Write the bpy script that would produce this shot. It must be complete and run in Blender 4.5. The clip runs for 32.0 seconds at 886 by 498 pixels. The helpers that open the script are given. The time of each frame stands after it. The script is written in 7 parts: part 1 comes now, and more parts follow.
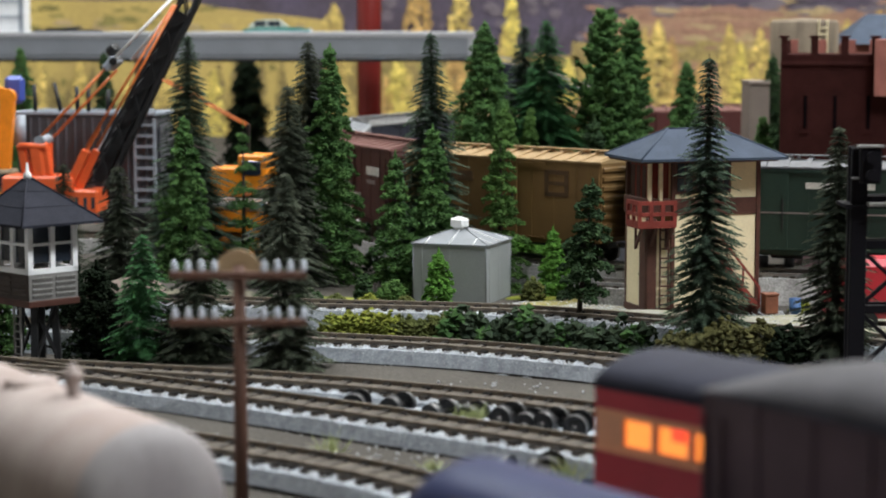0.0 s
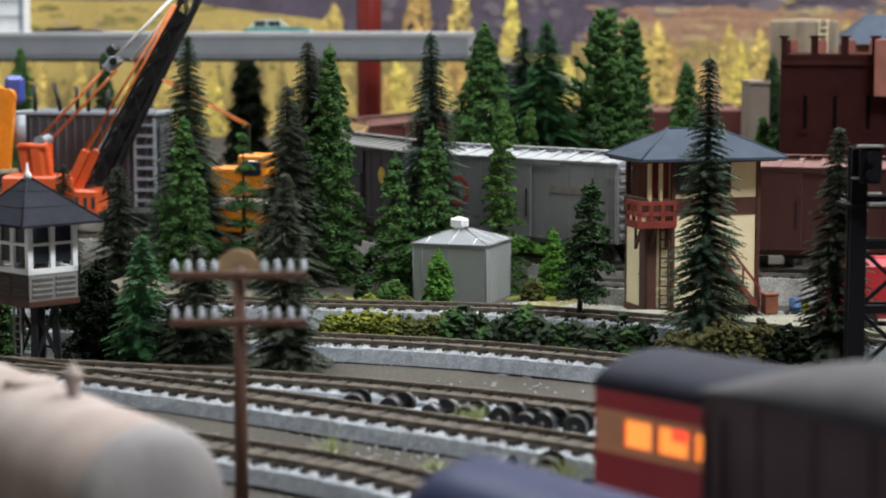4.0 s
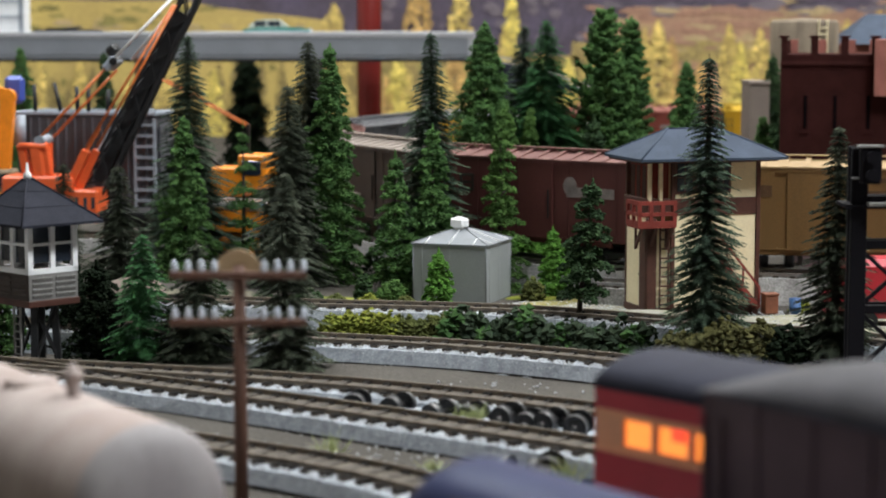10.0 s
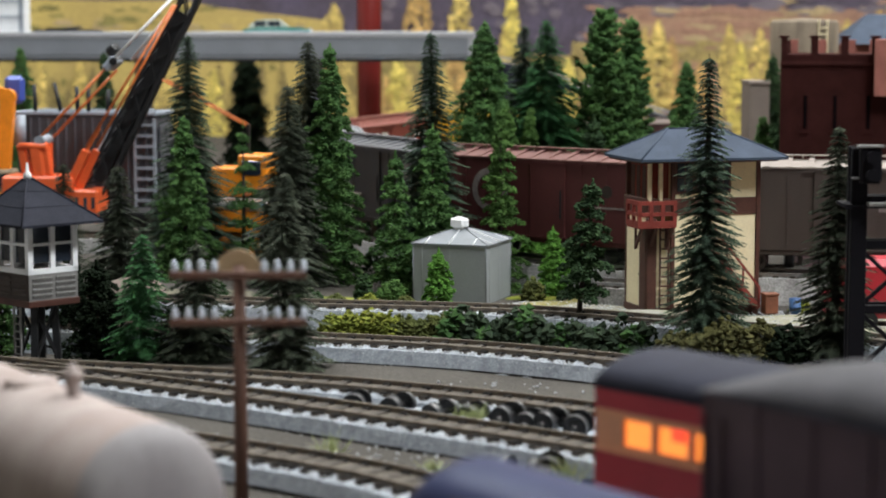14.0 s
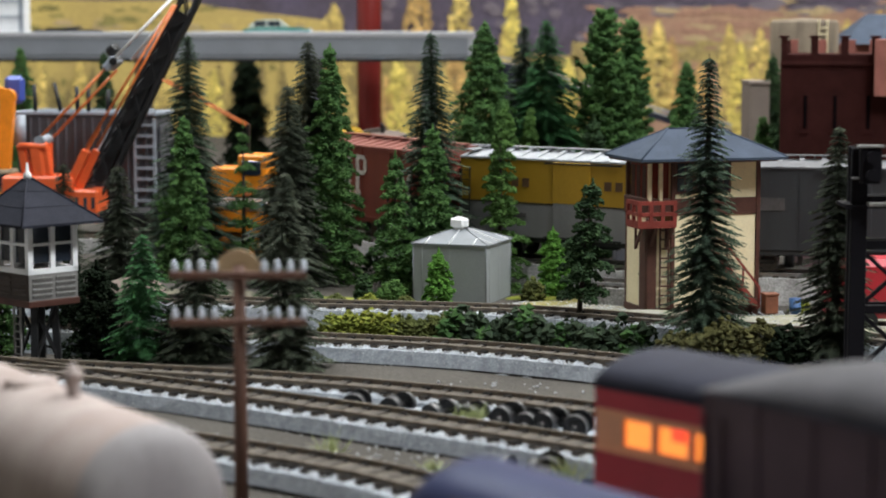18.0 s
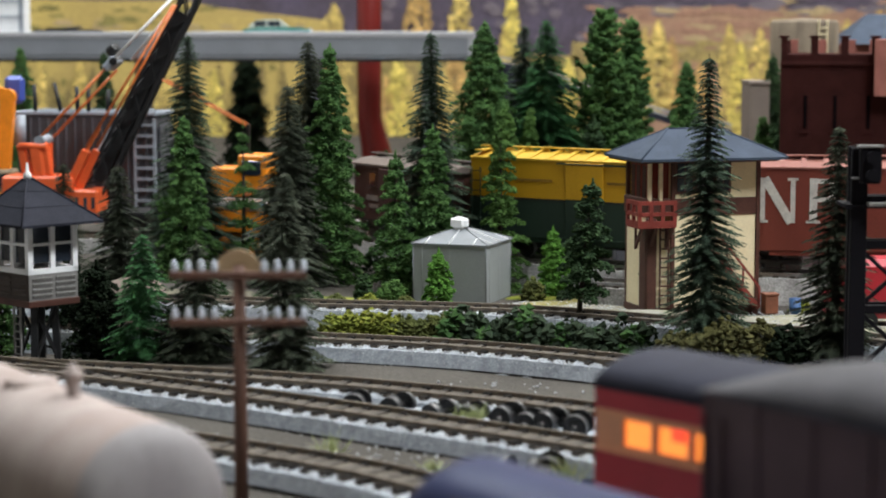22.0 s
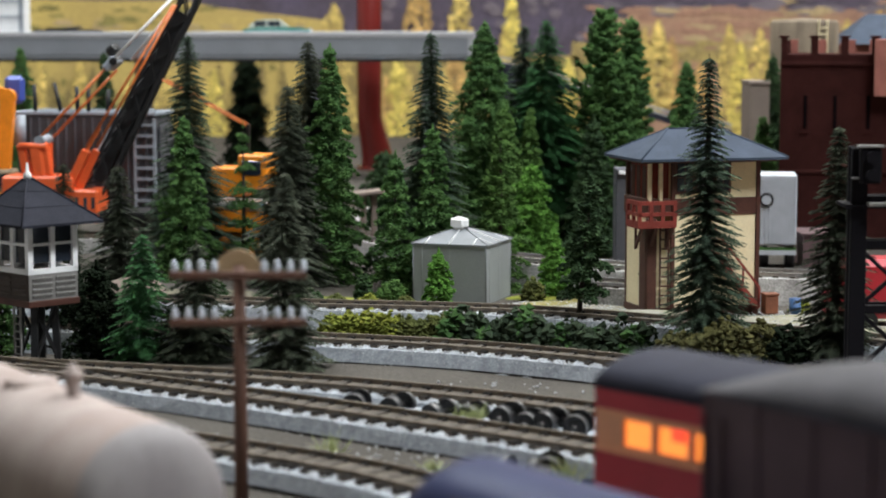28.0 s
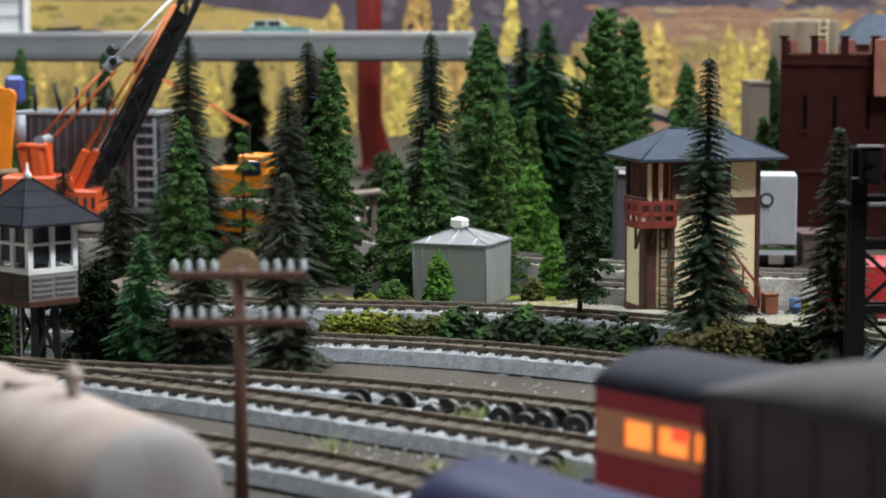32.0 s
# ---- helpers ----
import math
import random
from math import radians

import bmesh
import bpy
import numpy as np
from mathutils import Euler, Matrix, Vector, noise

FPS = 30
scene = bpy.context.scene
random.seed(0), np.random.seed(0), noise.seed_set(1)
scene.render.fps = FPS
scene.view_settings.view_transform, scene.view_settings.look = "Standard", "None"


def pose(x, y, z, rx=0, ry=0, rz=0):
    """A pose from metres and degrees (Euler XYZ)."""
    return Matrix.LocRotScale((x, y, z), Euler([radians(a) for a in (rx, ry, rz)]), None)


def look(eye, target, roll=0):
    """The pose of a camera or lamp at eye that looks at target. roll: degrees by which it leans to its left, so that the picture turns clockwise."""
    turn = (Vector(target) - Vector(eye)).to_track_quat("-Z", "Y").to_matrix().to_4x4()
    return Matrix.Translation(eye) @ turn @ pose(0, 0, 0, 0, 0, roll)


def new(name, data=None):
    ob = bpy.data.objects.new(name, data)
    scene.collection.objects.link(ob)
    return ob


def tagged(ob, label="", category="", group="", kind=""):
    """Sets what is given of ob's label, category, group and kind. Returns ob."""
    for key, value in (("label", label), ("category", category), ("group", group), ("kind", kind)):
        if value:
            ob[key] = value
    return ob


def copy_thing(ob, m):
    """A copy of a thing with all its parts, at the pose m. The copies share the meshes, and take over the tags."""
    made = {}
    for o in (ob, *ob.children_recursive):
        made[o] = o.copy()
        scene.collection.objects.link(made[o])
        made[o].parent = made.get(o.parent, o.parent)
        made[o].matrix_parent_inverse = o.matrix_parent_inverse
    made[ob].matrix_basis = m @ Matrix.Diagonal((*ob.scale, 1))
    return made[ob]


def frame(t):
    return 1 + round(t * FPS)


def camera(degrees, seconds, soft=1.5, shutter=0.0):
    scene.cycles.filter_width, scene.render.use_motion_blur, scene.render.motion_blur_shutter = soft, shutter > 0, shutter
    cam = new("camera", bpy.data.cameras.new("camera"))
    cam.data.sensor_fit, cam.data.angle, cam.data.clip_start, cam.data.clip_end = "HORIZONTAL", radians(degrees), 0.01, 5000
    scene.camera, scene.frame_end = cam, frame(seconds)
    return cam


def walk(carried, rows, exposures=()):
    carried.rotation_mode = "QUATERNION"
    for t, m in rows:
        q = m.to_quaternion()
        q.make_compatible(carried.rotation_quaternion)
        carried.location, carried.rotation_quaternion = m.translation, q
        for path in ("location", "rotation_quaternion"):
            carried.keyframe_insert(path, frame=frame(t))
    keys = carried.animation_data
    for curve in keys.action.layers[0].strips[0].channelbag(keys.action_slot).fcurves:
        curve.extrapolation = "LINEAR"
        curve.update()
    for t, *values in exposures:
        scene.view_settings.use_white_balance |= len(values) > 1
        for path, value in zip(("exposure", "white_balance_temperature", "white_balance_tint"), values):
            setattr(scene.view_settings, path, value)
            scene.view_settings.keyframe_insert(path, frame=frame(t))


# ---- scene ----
cam = camera(24.58, 32.0, soft=1.9)
EYE = (0.0, 0.0, 0.133)
cam.data.dof.use_dof = True
cam.data.dof.focus_distance = 0.86
cam.data.dof.aperture_fstop = 21.0
STILL = pose(*EYE, 90 - 6.356, 0, 0)
walk(cam, [(0.0, STILL), (32.0, STILL)])

# ---- light: a room with a dim grey world, ceiling panels over the layout ----
world = bpy.data.worlds.new("room_air")
scene.world = world
world.use_nodes = True
world.node_tree.nodes["Background"].inputs[0].default_value = (0.75, 0.82, 1.0, 1)
world.node_tree.nodes["Background"].inputs[1].default_value = 0.25


def panel_lamp(name, x, y, z, tx, ty, w, h, power, colour):
    data = bpy.data.lights.new(name, "AREA")
    data.shape, data.size, data.size_y, data.energy, data.color = "RECTANGLE", w, h, power, colour
    ob = new(name, data)
    ob.matrix_world = look((x, y, z), (tx, ty, 0))
    return ob


panel_lamp("ceiling_lamp", 0.55, 1.75, 1.46, 0.25, 1.0, 0.9, 0.35, 39.0, (0.975, 0.98, 0.935))
panel_lamp("ceiling_lamp", 0.75, 0.35, 1.46, 0.1, 0.9, 0.9, 0.3, 54.0, (0.92, 0.975, 1.0))
panel_lamp("ceiling_lamp", -0.6, 1.45, 1.46, -0.2, 1.2, 0.7, 0.3, 28.0, (0.92, 0.975, 1.0))

C = 0.01  # all plan numbers below are centimetres
rng = random.Random(7)


# ---- mesh tools ----
class Shape:
    """Collects polygons in centimetres and becomes one mesh."""

    def __init__(self):
        self.v, self.f, self.smooth = [], [], set()

    def add(self, verts, faces, smooth=False):
        n = len(self.v)
        self.v += [tuple(p) for p in verts]
        for f in faces:
            if smooth:
                self.smooth.add(len(self.f))
            self.f.append(tuple(i + n for i in f))
        return self

    def box(self, cx, cy, cz, sx, sy, sz, rz=0.0, ry=0.0, bev=0.0, rx=0.0):
        hx, hy, hz = sx / 2, sy / 2, sz / 2
        b = min(bev, 0.45 * min(sx, sy, sz))
        if b <= 0:
            pts = [(i * hx, j * hy, k * hz) for k in (-1, 1) for j in (-1, 1) for i in (-1, 1)]
            faces = [(0, 2, 3, 1), (4, 5, 7, 6), (0, 1, 5, 4), (2, 6, 7, 3), (0, 4, 6, 2), (1, 3, 7, 5)]
        else:
            pts, ids = [], {}
            for k in (-1, 1):
                for j in (-1, 1):
                    for i in (-1, 1):
                        for ax in range(3):
                            p = [i * (hx - b), j * (hy - b), k * (hz - b)]
                            p[ax] = (i * hx, j * hy, k * hz)[ax]
                            ids[(i, j, k, ax)] = len(pts)
                            pts.append(p)
            faces = []
            for s in (-1, 1):
                for ax, quad in ((0, ((s, -1, -1), (s, 1, -1), (s, 1, 1), (s, -1, 1))), (1, ((-1, s, -1), (-1, s, 1), (1, s, 1), (1, s, -1))),
                                 (2, ((-1, -1, s), (1, -1, s), (1, 1, s), (-1, 1, s)))):
                    q = [ids[(*c, ax)] for c in quad]
                    faces.append(q if s > 0 else q[::-1])
                    for t in (-1, 1):
                        if ax == 0:
                            faces.append([ids[(s, t, -1, 0)], ids[(s, t, 1, 0)], ids[(s, t, 1, 1)], ids[(s, t, -1, 1)]])
                            faces.append([ids[(s, -1, t, 0)], ids[(s, 1, t, 0)], ids[(s, 1, t, 2)], ids[(s, -1, t, 2)]])
                        if ax == 1:
                            faces.append([ids[(-1, s, t, 1)], ids[(1, s, t, 1)], ids[(1, s, t, 2)], ids[(-1, s, t, 2)]])
            for k in (-1, 1):
                for j in (-1, 1):
                    for i in (-1, 1):
                        faces.append([ids[(i, j, k, a)] for a in range(3)])
        m = Euler((radians(rx), radians(ry), radians(rz))).to_matrix()
        return self.add([(m @ Vector(p)) + Vector((cx, cy, cz)) for p in pts], faces)

    def rod(self, a, b, r0, r1=None, n=8, caps=True, smooth=True):
        a, b = Vector(a), Vector(b)
        r1 = r0 if r1 is None else r1
        q = (b - a).to_track_quat("Z", "Y").to_matrix()
        pts = []
        for p, r in ((a, r0), (b, r1)):
            for i in range(n):
                t = 2 * math.pi * i / n
                pts.append(p + q @ Vector((r * math.cos(t), r * math.sin(t), 0)))
        self.add(pts, [(i, (i + 1) % n, n + (i + 1) % n, n + i) for i in range(n)], smooth)
        if caps:
            k = len(self.v) - 2 * n
            self.f.append(tuple(k + i for i in reversed(range(n))))
            self.f.append(tuple(k + n + i for i in range(n)))
        return self

    def beam(self, a, b, w, h=None):
        """A square bar from a to b."""
        a, b = Vector(a), Vector(b)
        h = w if h is None else h
        q = (b - a).to_track_quat("Z", "Y").to_matrix()
        pts = [p + q @ Vector((i * w / 2, j * h / 2, 0)) for p in (a, b) for i, j in ((-1, -1), (1, -1), (1, 1), (-1, 1))]
        return self.add(pts, [(3, 2, 1, 0), (4, 5, 6, 7), (0, 1, 5, 4), (1, 2, 6, 5), (2, 3, 7, 6), (3, 0, 4, 7)])

    def lathe(self, cx, cy, profile, n=24, smooth=True):
        """Rings of (radius, z) round an upright axis."""
        pts = [(cx + r * math.cos(2 * math.pi * i / n), cy + r * math.sin(2 * math.pi * i / n), z) for r, z in profile for i in range(n)]
        k = len(profile)
        faces = [(j * n + i, j * n + (i + 1) % n, (j + 1) * n + (i + 1) % n, (j + 1) * n + i) for j in range(k - 1) for i in range(n)]
        self.add(pts, faces, smooth)
        base = len(self.v) - k * n
        self.f.append(tuple(base + i for i in reversed(range(n))))
        self.f.append(tuple(base + (k - 1) * n + i for i in range(n)))
        return self

    def sweep(self, profile, x0, x1, smooth=False):
        """A closed outline of (y, z), drawn out along x from x0 to x1."""
        n = len(profile)
        pts = [(x, y, z) for x in (x0, x1) for y, z in profile]
        faces = [(i, (i + 1) % n, n + (i + 1) % n, n + i) for i in range(n)]
        self.add(pts, faces, smooth)
        base = len(self.v) - 2 * n
        self.f.append(tuple(base + i for i in reversed(range(n))))
        self.f.append(tuple(base + n + i for i in range(n)))
        return self

    def lump(self, c, r, squash=1.0, seed=None, rough=0.3):
        """A small uneven clump."""
        t = (1 + 5 ** 0.5) / 2
        base = [(-1, t, 0), (1, t, 0), (-1, -t, 0), (1, -t, 0), (0, -1, t), (0, 1, t), (0, -1, -t), (0, 1, -t), (t, 0, -1), (t, 0, 1), (-t, 0, -1), (-t, 0, 1)]
        faces = [(0, 11, 5), (0, 5, 1), (0, 1, 7), (0, 7, 10), (0, 10, 11), (1, 5, 9), (5, 11, 4), (11, 10, 2), (10, 7, 6), (7, 1, 8), (3, 9, 4), (3, 4, 2),
                 (3, 2, 6), (3, 6, 8), (3, 8, 9), (4, 9, 5), (2, 4, 11), (6, 2, 10), (8, 6, 7), (9, 8, 1)]
        g = seed or rng
        q = Euler((g.random() * 6, g.random() * 6, g.random() * 6)).to_matrix()
        pts = []
        for p in base:
            d = q @ (Vector(p) / 1.9)
            k = r * (1 + rough * (g.random() * 2 - 1))
            pts.append((c[0] + d.x * k, c[1] + d.y * k, c[2] + d.z * k * squash))
        return self.add(pts, faces)

    def tuft(self, c, r, squash, g):
        """A small ragged leaf clump of eight faces."""
        a = g.random() * 6.283
        ca, sa = math.cos(a) * r, math.sin(a) * r
        k = [g.uniform(0.45, 1.35) for _ in range(6)]
        x, y, z = c
        t = g.uniform(-0.6, 0.6) * r
        n = len(self.v)
        self.v += [(x + ca * k[0], y + sa * k[0], z + t), (x - sa * k[1], y + ca * k[1], z - t), (x - ca * k[2], y - sa * k[2], z + t * 0.5), (x + sa * k[3], y - ca * k[3], z - t * 0.5),
                   (x, y, z + r * squash * k[4]), (x, y, z - r * squash * k[5])]
        self.f += [(n, n + 1, n + 4), (n + 1, n + 2, n + 4), (n + 2, n + 3, n + 4), (n + 3, n, n + 4), (n + 1, n, n + 5), (n + 2, n + 1, n + 5), (n + 3, n + 2, n + 5), (n, n + 3, n + 5)]
        return self

    def mesh(self, name):
        me = bpy.data.meshes.new(name)
        me.from_pydata([(x * C, y * C, z * C) for x, y, z in self.v], [], self.f)
        if self.smooth:
            for i in self.smooth:
                me.polygons[i].use_smooth = True
        me.update()
        bm = bmesh.new()
        bm.from_mesh(me)
        if len(bm.faces) < 6000:
            bmesh.ops.recalc_face_normals(bm, faces=bm.faces)
            bm.to_mesh(me)
        bm.free()
        return me


def part(name, shape, material, parent, label="", at=(0, 0, 0), rz=0.0):
    me = shape if isinstance(shape, bpy.types.Mesh) else shape.mesh(name)
    if material is not None and not me.materials:
        me.materials.append(material)
    ob = new(name, me)
    ob.parent = parent
    ob.matrix_basis = pose(at[0] * C, at[1] * C, at[2] * C, 0, 0, rz)
    if label:
        tagged(ob, label)
    return ob


def thing(name, x, y, z, label, category, rz=0.0, group="", kind=""):
    ob = new(name)
    ob.empty_display_size = 0.01
    ob.matrix_basis = pose(x * C, y * C, z * C, 0, 0, rz)
    return tagged(ob, label, category, group, kind)


def solid(name, shape, material, label="", category="", kind="", group="", at=(0, 0, 0), rz=0.0):
    """A thing that is one mesh."""
    ob = part(name, shape, material, None, "", at, rz)
    return tagged(ob, label, category, group, kind)


# ---- materials ----
def surface(name, colour, rough=0.6, metal=0.0, vary=0.25, size=0.6, grain=0.06, bump=0.3, second=None, mix=0.5, spec=0.4, island=0.0, coat=0.0, streak=False, leaf=0.0):
    """Colour with stains of about size cm and grain of about grain cm."""
    m = bpy.data.materials.new(name)
    m.use_nodes = True
    nt = m.node_tree
    n, l = nt.nodes, nt.links
    bs = n["Principled BSDF"]
    bs.inputs["Roughness"].default_value = rough
    bs.inputs["Metallic"].default_value = metal
    bs.inputs["Specular IOR Level"].default_value = spec
    if coat:
        bs.inputs["Coat Weight"].default_value = coat
        bs.inputs["Coat Roughness"].default_value = 0.15
    tc = n.new("ShaderNodeTexCoord")
    src = tc.outputs["Object"]
    if streak:
        mp = n.new("ShaderNodeMapping")
        mp.inputs["Scale"].default_value = (1, 1, 0.18)
        l.new(src, mp.inputs["Vector"])
        src = mp.outputs["Vector"]
    big = n.new("ShaderNodeTexNoise")
    big.inputs["Scale"].default_value = 100 / size
    big.inputs["Detail"].default_value = 4
    l.new(src, big.inputs["Vector"])
    fine = n.new("ShaderNodeTexNoise")
    fine.inputs["Scale"].default_value = 100 / grain
    fine.inputs["Detail"].default_value = 3
    l.new(tc.outputs["Object"], fine.inputs["Vector"])
    ramp = n.new("ShaderNodeValToRGB")
    a = Vector(colour)
    b = Vector(second) if second else a * (1 - vary)
    ramp.color_ramp.elements[0].position = 0.5 - 0.22 * (1.3 - mix)
    ramp.color_ramp.elements[1].position = 0.5 + 0.22 * (0.3 + mix)
    ramp.color_ramp.elements[0].color = (*b, 1)
    ramp.color_ramp.elements[1].color = (*a, 1)
    l.new(big.outputs["Fac"], ramp.inputs["Fac"])
    mul = n.new("ShaderNodeMix")
    mul.data_type, mul.blend_type = "RGBA", "MULTIPLY"
    mul.inputs[0].default_value = 1.0
    gr = n.new("ShaderNodeMapRange")
    gr.inputs["From Min"].default_value, gr.inputs["From Max"].default_value = 0.3, 0.7
    gr.inputs["To Min"].default_value, gr.inputs["To Max"].default_value = 1 - vary * 0.9, 1 + vary * 0.4
    l.new(fine.outputs["Fac"], gr.inputs["Value"])
    l.new(ramp.outputs["Color"], mul.inputs[6])
    l.new(gr.outputs["Result"], mul.inputs[7])
    out = mul.outputs[2]
    if island:
        geo = n.new("ShaderNodeNewGeometry")
        mr = n.new("ShaderNodeMapRange")
        mr.inputs["To Min"].default_value, mr.inputs["To Max"].default_value = 1 - island, 1 + island
        l.new(geo.outputs["Random Per Island"], mr.inputs["Value"])
        m2 = n.new("ShaderNodeMix")
        m2.data_type, m2.blend_type = "RGBA", "MULTIPLY"
        m2.inputs[0].default_value = 1.0
        l.new(out, m2.inputs[6])
        l.new(mr.outputs["Result"], m2.inputs[7])
        out = m2.outputs[2]
    l.new(out, bs.inputs["Base Color"])
    if leaf:
        tl = n.new("ShaderNodeBsdfTranslucent")
        l.new(out, tl.inputs["Color"])
        mx = n.new("ShaderNodeMixShader")
        mx.inputs[0].default_value = leaf
        l.new(bs.outputs[0], mx.inputs[1])
        l.new(tl.outputs[0], mx.inputs[2])
        l.new(mx.outputs[0], n["Material Output"].inputs["Surface"])
    if bump:
        bp = n.new("ShaderNodeBump")
        bp.inputs["Strength"].default_value = bump
        bp.inputs["Distance"].default_value = grain * C * 0.5
        l.new(fine.outputs["Fac"], bp.inputs["Height"])
        l.new(bp.outputs["Normal"], bs.inputs["Normal"])
    return m


def glow(name, colour, strength):
    m = bpy.data.materials.new(name)
    m.use_nodes = True
    bs = m.node_tree.nodes["Principled BSDF"]
    bs.inputs["Base Color"].default_value = (*colour, 1)
    bs.inputs["Emission Color"].default_value = (*colour, 1)
    bs.inputs["Emission Strength"].default_value = strength
    return m


def glass(name, tint=(0.02, 0.025, 0.035)):
    m = bpy.data.materials.new(name)
    m.use_nodes = True
    bs = m.node_tree.nodes["Principled BSDF"]
    bs.inputs["Base Color"].default_value = (*tint, 1)
    bs.inputs["Roughness"].default_value = 0.06
    bs.inputs["Specular IOR Level"].default_value = 0.6
    return m


M_GROUND = surface("scenic_soil", (0.078, 0.068, 0.057), 0.95, vary=0.5, size=6, grain=0.12, bump=0.8, second=(0.048, 0.041, 0.034))
M_SAND = surface("pale_sand", (0.36, 0.345, 0.305), 0.95, vary=0.3, size=1.2, grain=0.1, bump=0.6, second=(0.28, 0.27, 0.18))
M_EARTH = surface("olive_brown_earth", (0.17, 0.155, 0.11), 0.95, vary=0.4, size=1.0, grain=0.1, bump=0.6, second=(0.09, 0.085, 0.055))
M_BALLAST = surface("grey_ballast", (0.43, 0.46, 0.505), 0.9, vary=0.4, size=0.35, grain=0.06, bump=1.0, second=(0.29, 0.315, 0.35))
M_BALLAST_FAR = surface("dirty_ballast", (0.43, 0.42, 0.41), 0.9, vary=0.5, size=0.9, grain=0.09, bump=1.0, second=(0.24, 0.23, 0.22))
M_STONE = surface("ballast_stones", (0.62, 0.63, 0.655), 0.85, vary=0.4, size=0.3, grain=0.05, bump=0.6, island=0.3)
M_TIE = surface("plastic_ties", (0.085, 0.068, 0.054), 0.8, vary=0.4, size=0.6, grain=0.05, bump=0.5, second=(0.055, 0.044, 0.036))
# black that stands in for shade along the tracks, at rails and roadbed foot
M_TRACK_SHADE = surface("black_track_shade", (0.012, 0.01, 0.009), 0.9, vary=0.3, size=0.5, grain=0.05, bump=0.2, spec=0.1)
M_DUST = surface("dusty_infill", (0.135, 0.114, 0.092), 0.95, vary=0.45, size=0.5, grain=0.06, bump=0.8, second=(0.085, 0.069, 0.055))
M_RAIL_BRIGHT = surface("polished_rail", (0.42, 0.41, 0.41), 0.32, 0.8, vary=0.2, size=0.8, grain=0.06, bump=0.1)
M_RAIL = surface("weathered_rail", (0.185, 0.152, 0.118), 0.65, 0.05, vary=0.3, size=0.8, grain=0.06, bump=0.2, second=(0.13, 0.105, 0.082), spec=0.25)
M_NEEDLE = surface("dark_spruce_needles", (0.105, 0.15, 0.098), 0.8, vary=0.5, size=0.5, grain=0.05, bump=0.0, second=(0.05, 0.078, 0.055), island=0.5, spec=0.12, leaf=0.3)
M_NEEDLE_DIM = surface("brownish_spruce_needles", (0.07, 0.082, 0.055), 0.85, vary=0.5, size=0.5, grain=0.05, bump=0.0, second=(0.036, 0.044, 0.03), island=0.5, spec=0.1, leaf=0.2)
M_NEEDLE_BLUE = surface("grey_spruce_needles", (0.125, 0.14, 0.10), 0.8, vary=0.5, size=0.5, grain=0.05, bump=0.0, second=(0.07, 0.085, 0.06), island=0.5, spec=0.12, leaf=0.3)
M_NEEDLE_FRESH = surface("fresh_spruce_needles", (0.08, 0.215, 0.08), 0.8, vary=0.5, size=0.5, grain=0.05, bump=0.0, second=(0.03, 0.085, 0.035), island=0.45, spec=0.12, leaf=0.3)
M_FOAM = surface("green_foliage", (0.12, 0.235, 0.07), 0.9, vary=0.5, size=0.9, grain=0.06, bump=0.9, second=(0.055, 0.12, 0.042), island=0.28, spec=0.1, leaf=0.3)
M_FOAM_MID = surface("mid_green_foliage", (0.125, 0.235, 0.06), 0.9, vary=0.5, size=0.9, grain=0.06, bump=0.9, second=(0.07, 0.14, 0.04), island=0.3, spec=0.1, leaf=0.3)
M_FOAM_BRIGHT = surface("bright_green_foliage", (0.15, 0.33, 0.06), 0.9, vary=0.45, size=0.5, grain=0.06, bump=0.9, second=(0.08, 0.20, 0.035), island=0.35, spec=0.1, leaf=0.3)
M_FOAM_DARK = surface("dark_green_foliage", (0.06, 0.105, 0.042), 0.9, vary=0.5, size=0.6, grain=0.06, bump=0.9, second=(0.032, 0.06, 0.03), island=0.4, spec=0.1, leaf=0.3)
# near-black green: the shade of cabin and viaduct is put into this colour
M_FOAM_BLACK = surface("shaded_black_foliage", (0.014, 0.022, 0.012), 0.95, vary=0.5, size=0.5, grain=0.06, bump=0.5, island=0.3, spec=0.05)
M_LEAF_YELLOW = surface("yellow_green_foliage", (0.26, 0.27, 0.045), 0.9, vary=0.45, size=0.6, grain=0.06, bump=0.9, second=(0.14, 0.17, 0.03), island=0.35, spec=0.1)
M_LEAF_OLIVE = surface("olive_foliage", (0.115, 0.125, 0.034), 0.9, vary=0.4, size=0.7, grain=0.06, bump=0.9, second=(0.07, 0.082, 0.026), island=0.22, spec=0.1)
M_LEAF_BROWN = surface("dull_olive_foliage", (0.10, 0.092, 0.032), 0.9, vary=0.4, size=0.7, grain=0.06, bump=0.9, second=(0.06, 0.06, 0.025), island=0.3, spec=0.1)
M_FOAM_MOSS = surface("dull_green_foliage", (0.075, 0.105, 0.062), 0.9, vary=0.5, size=0.6, grain=0.06, bump=0.9, second=(0.04, 0.062, 0.038), island=0.4, spec=0.1, leaf=0.3)
M_GRASS = surface("straw_grass", (0.55, 0.58, 0.33), 0.85, vary=0.3, size=0.4, grain=0.05, bump=0, second=(0.40, 0.45, 0.2), island=0.3)
M_BARK = surface("bark", (0.045, 0.032, 0.022), 0.95, vary=0.5, size=0.4, grain=0.05, bump=0.8)
M_BLACK = surface("black_plastic", (0.012, 0.012, 0.014), 0.5, vary=0.3, size=0.6, grain=0.05, bump=0.15)
M_STEEL = surface("wheel_steel", (0.09, 0.085, 0.085), 0.35, 0.7, vary=0.3, size=0.4, grain=0.04, bump=0.15)
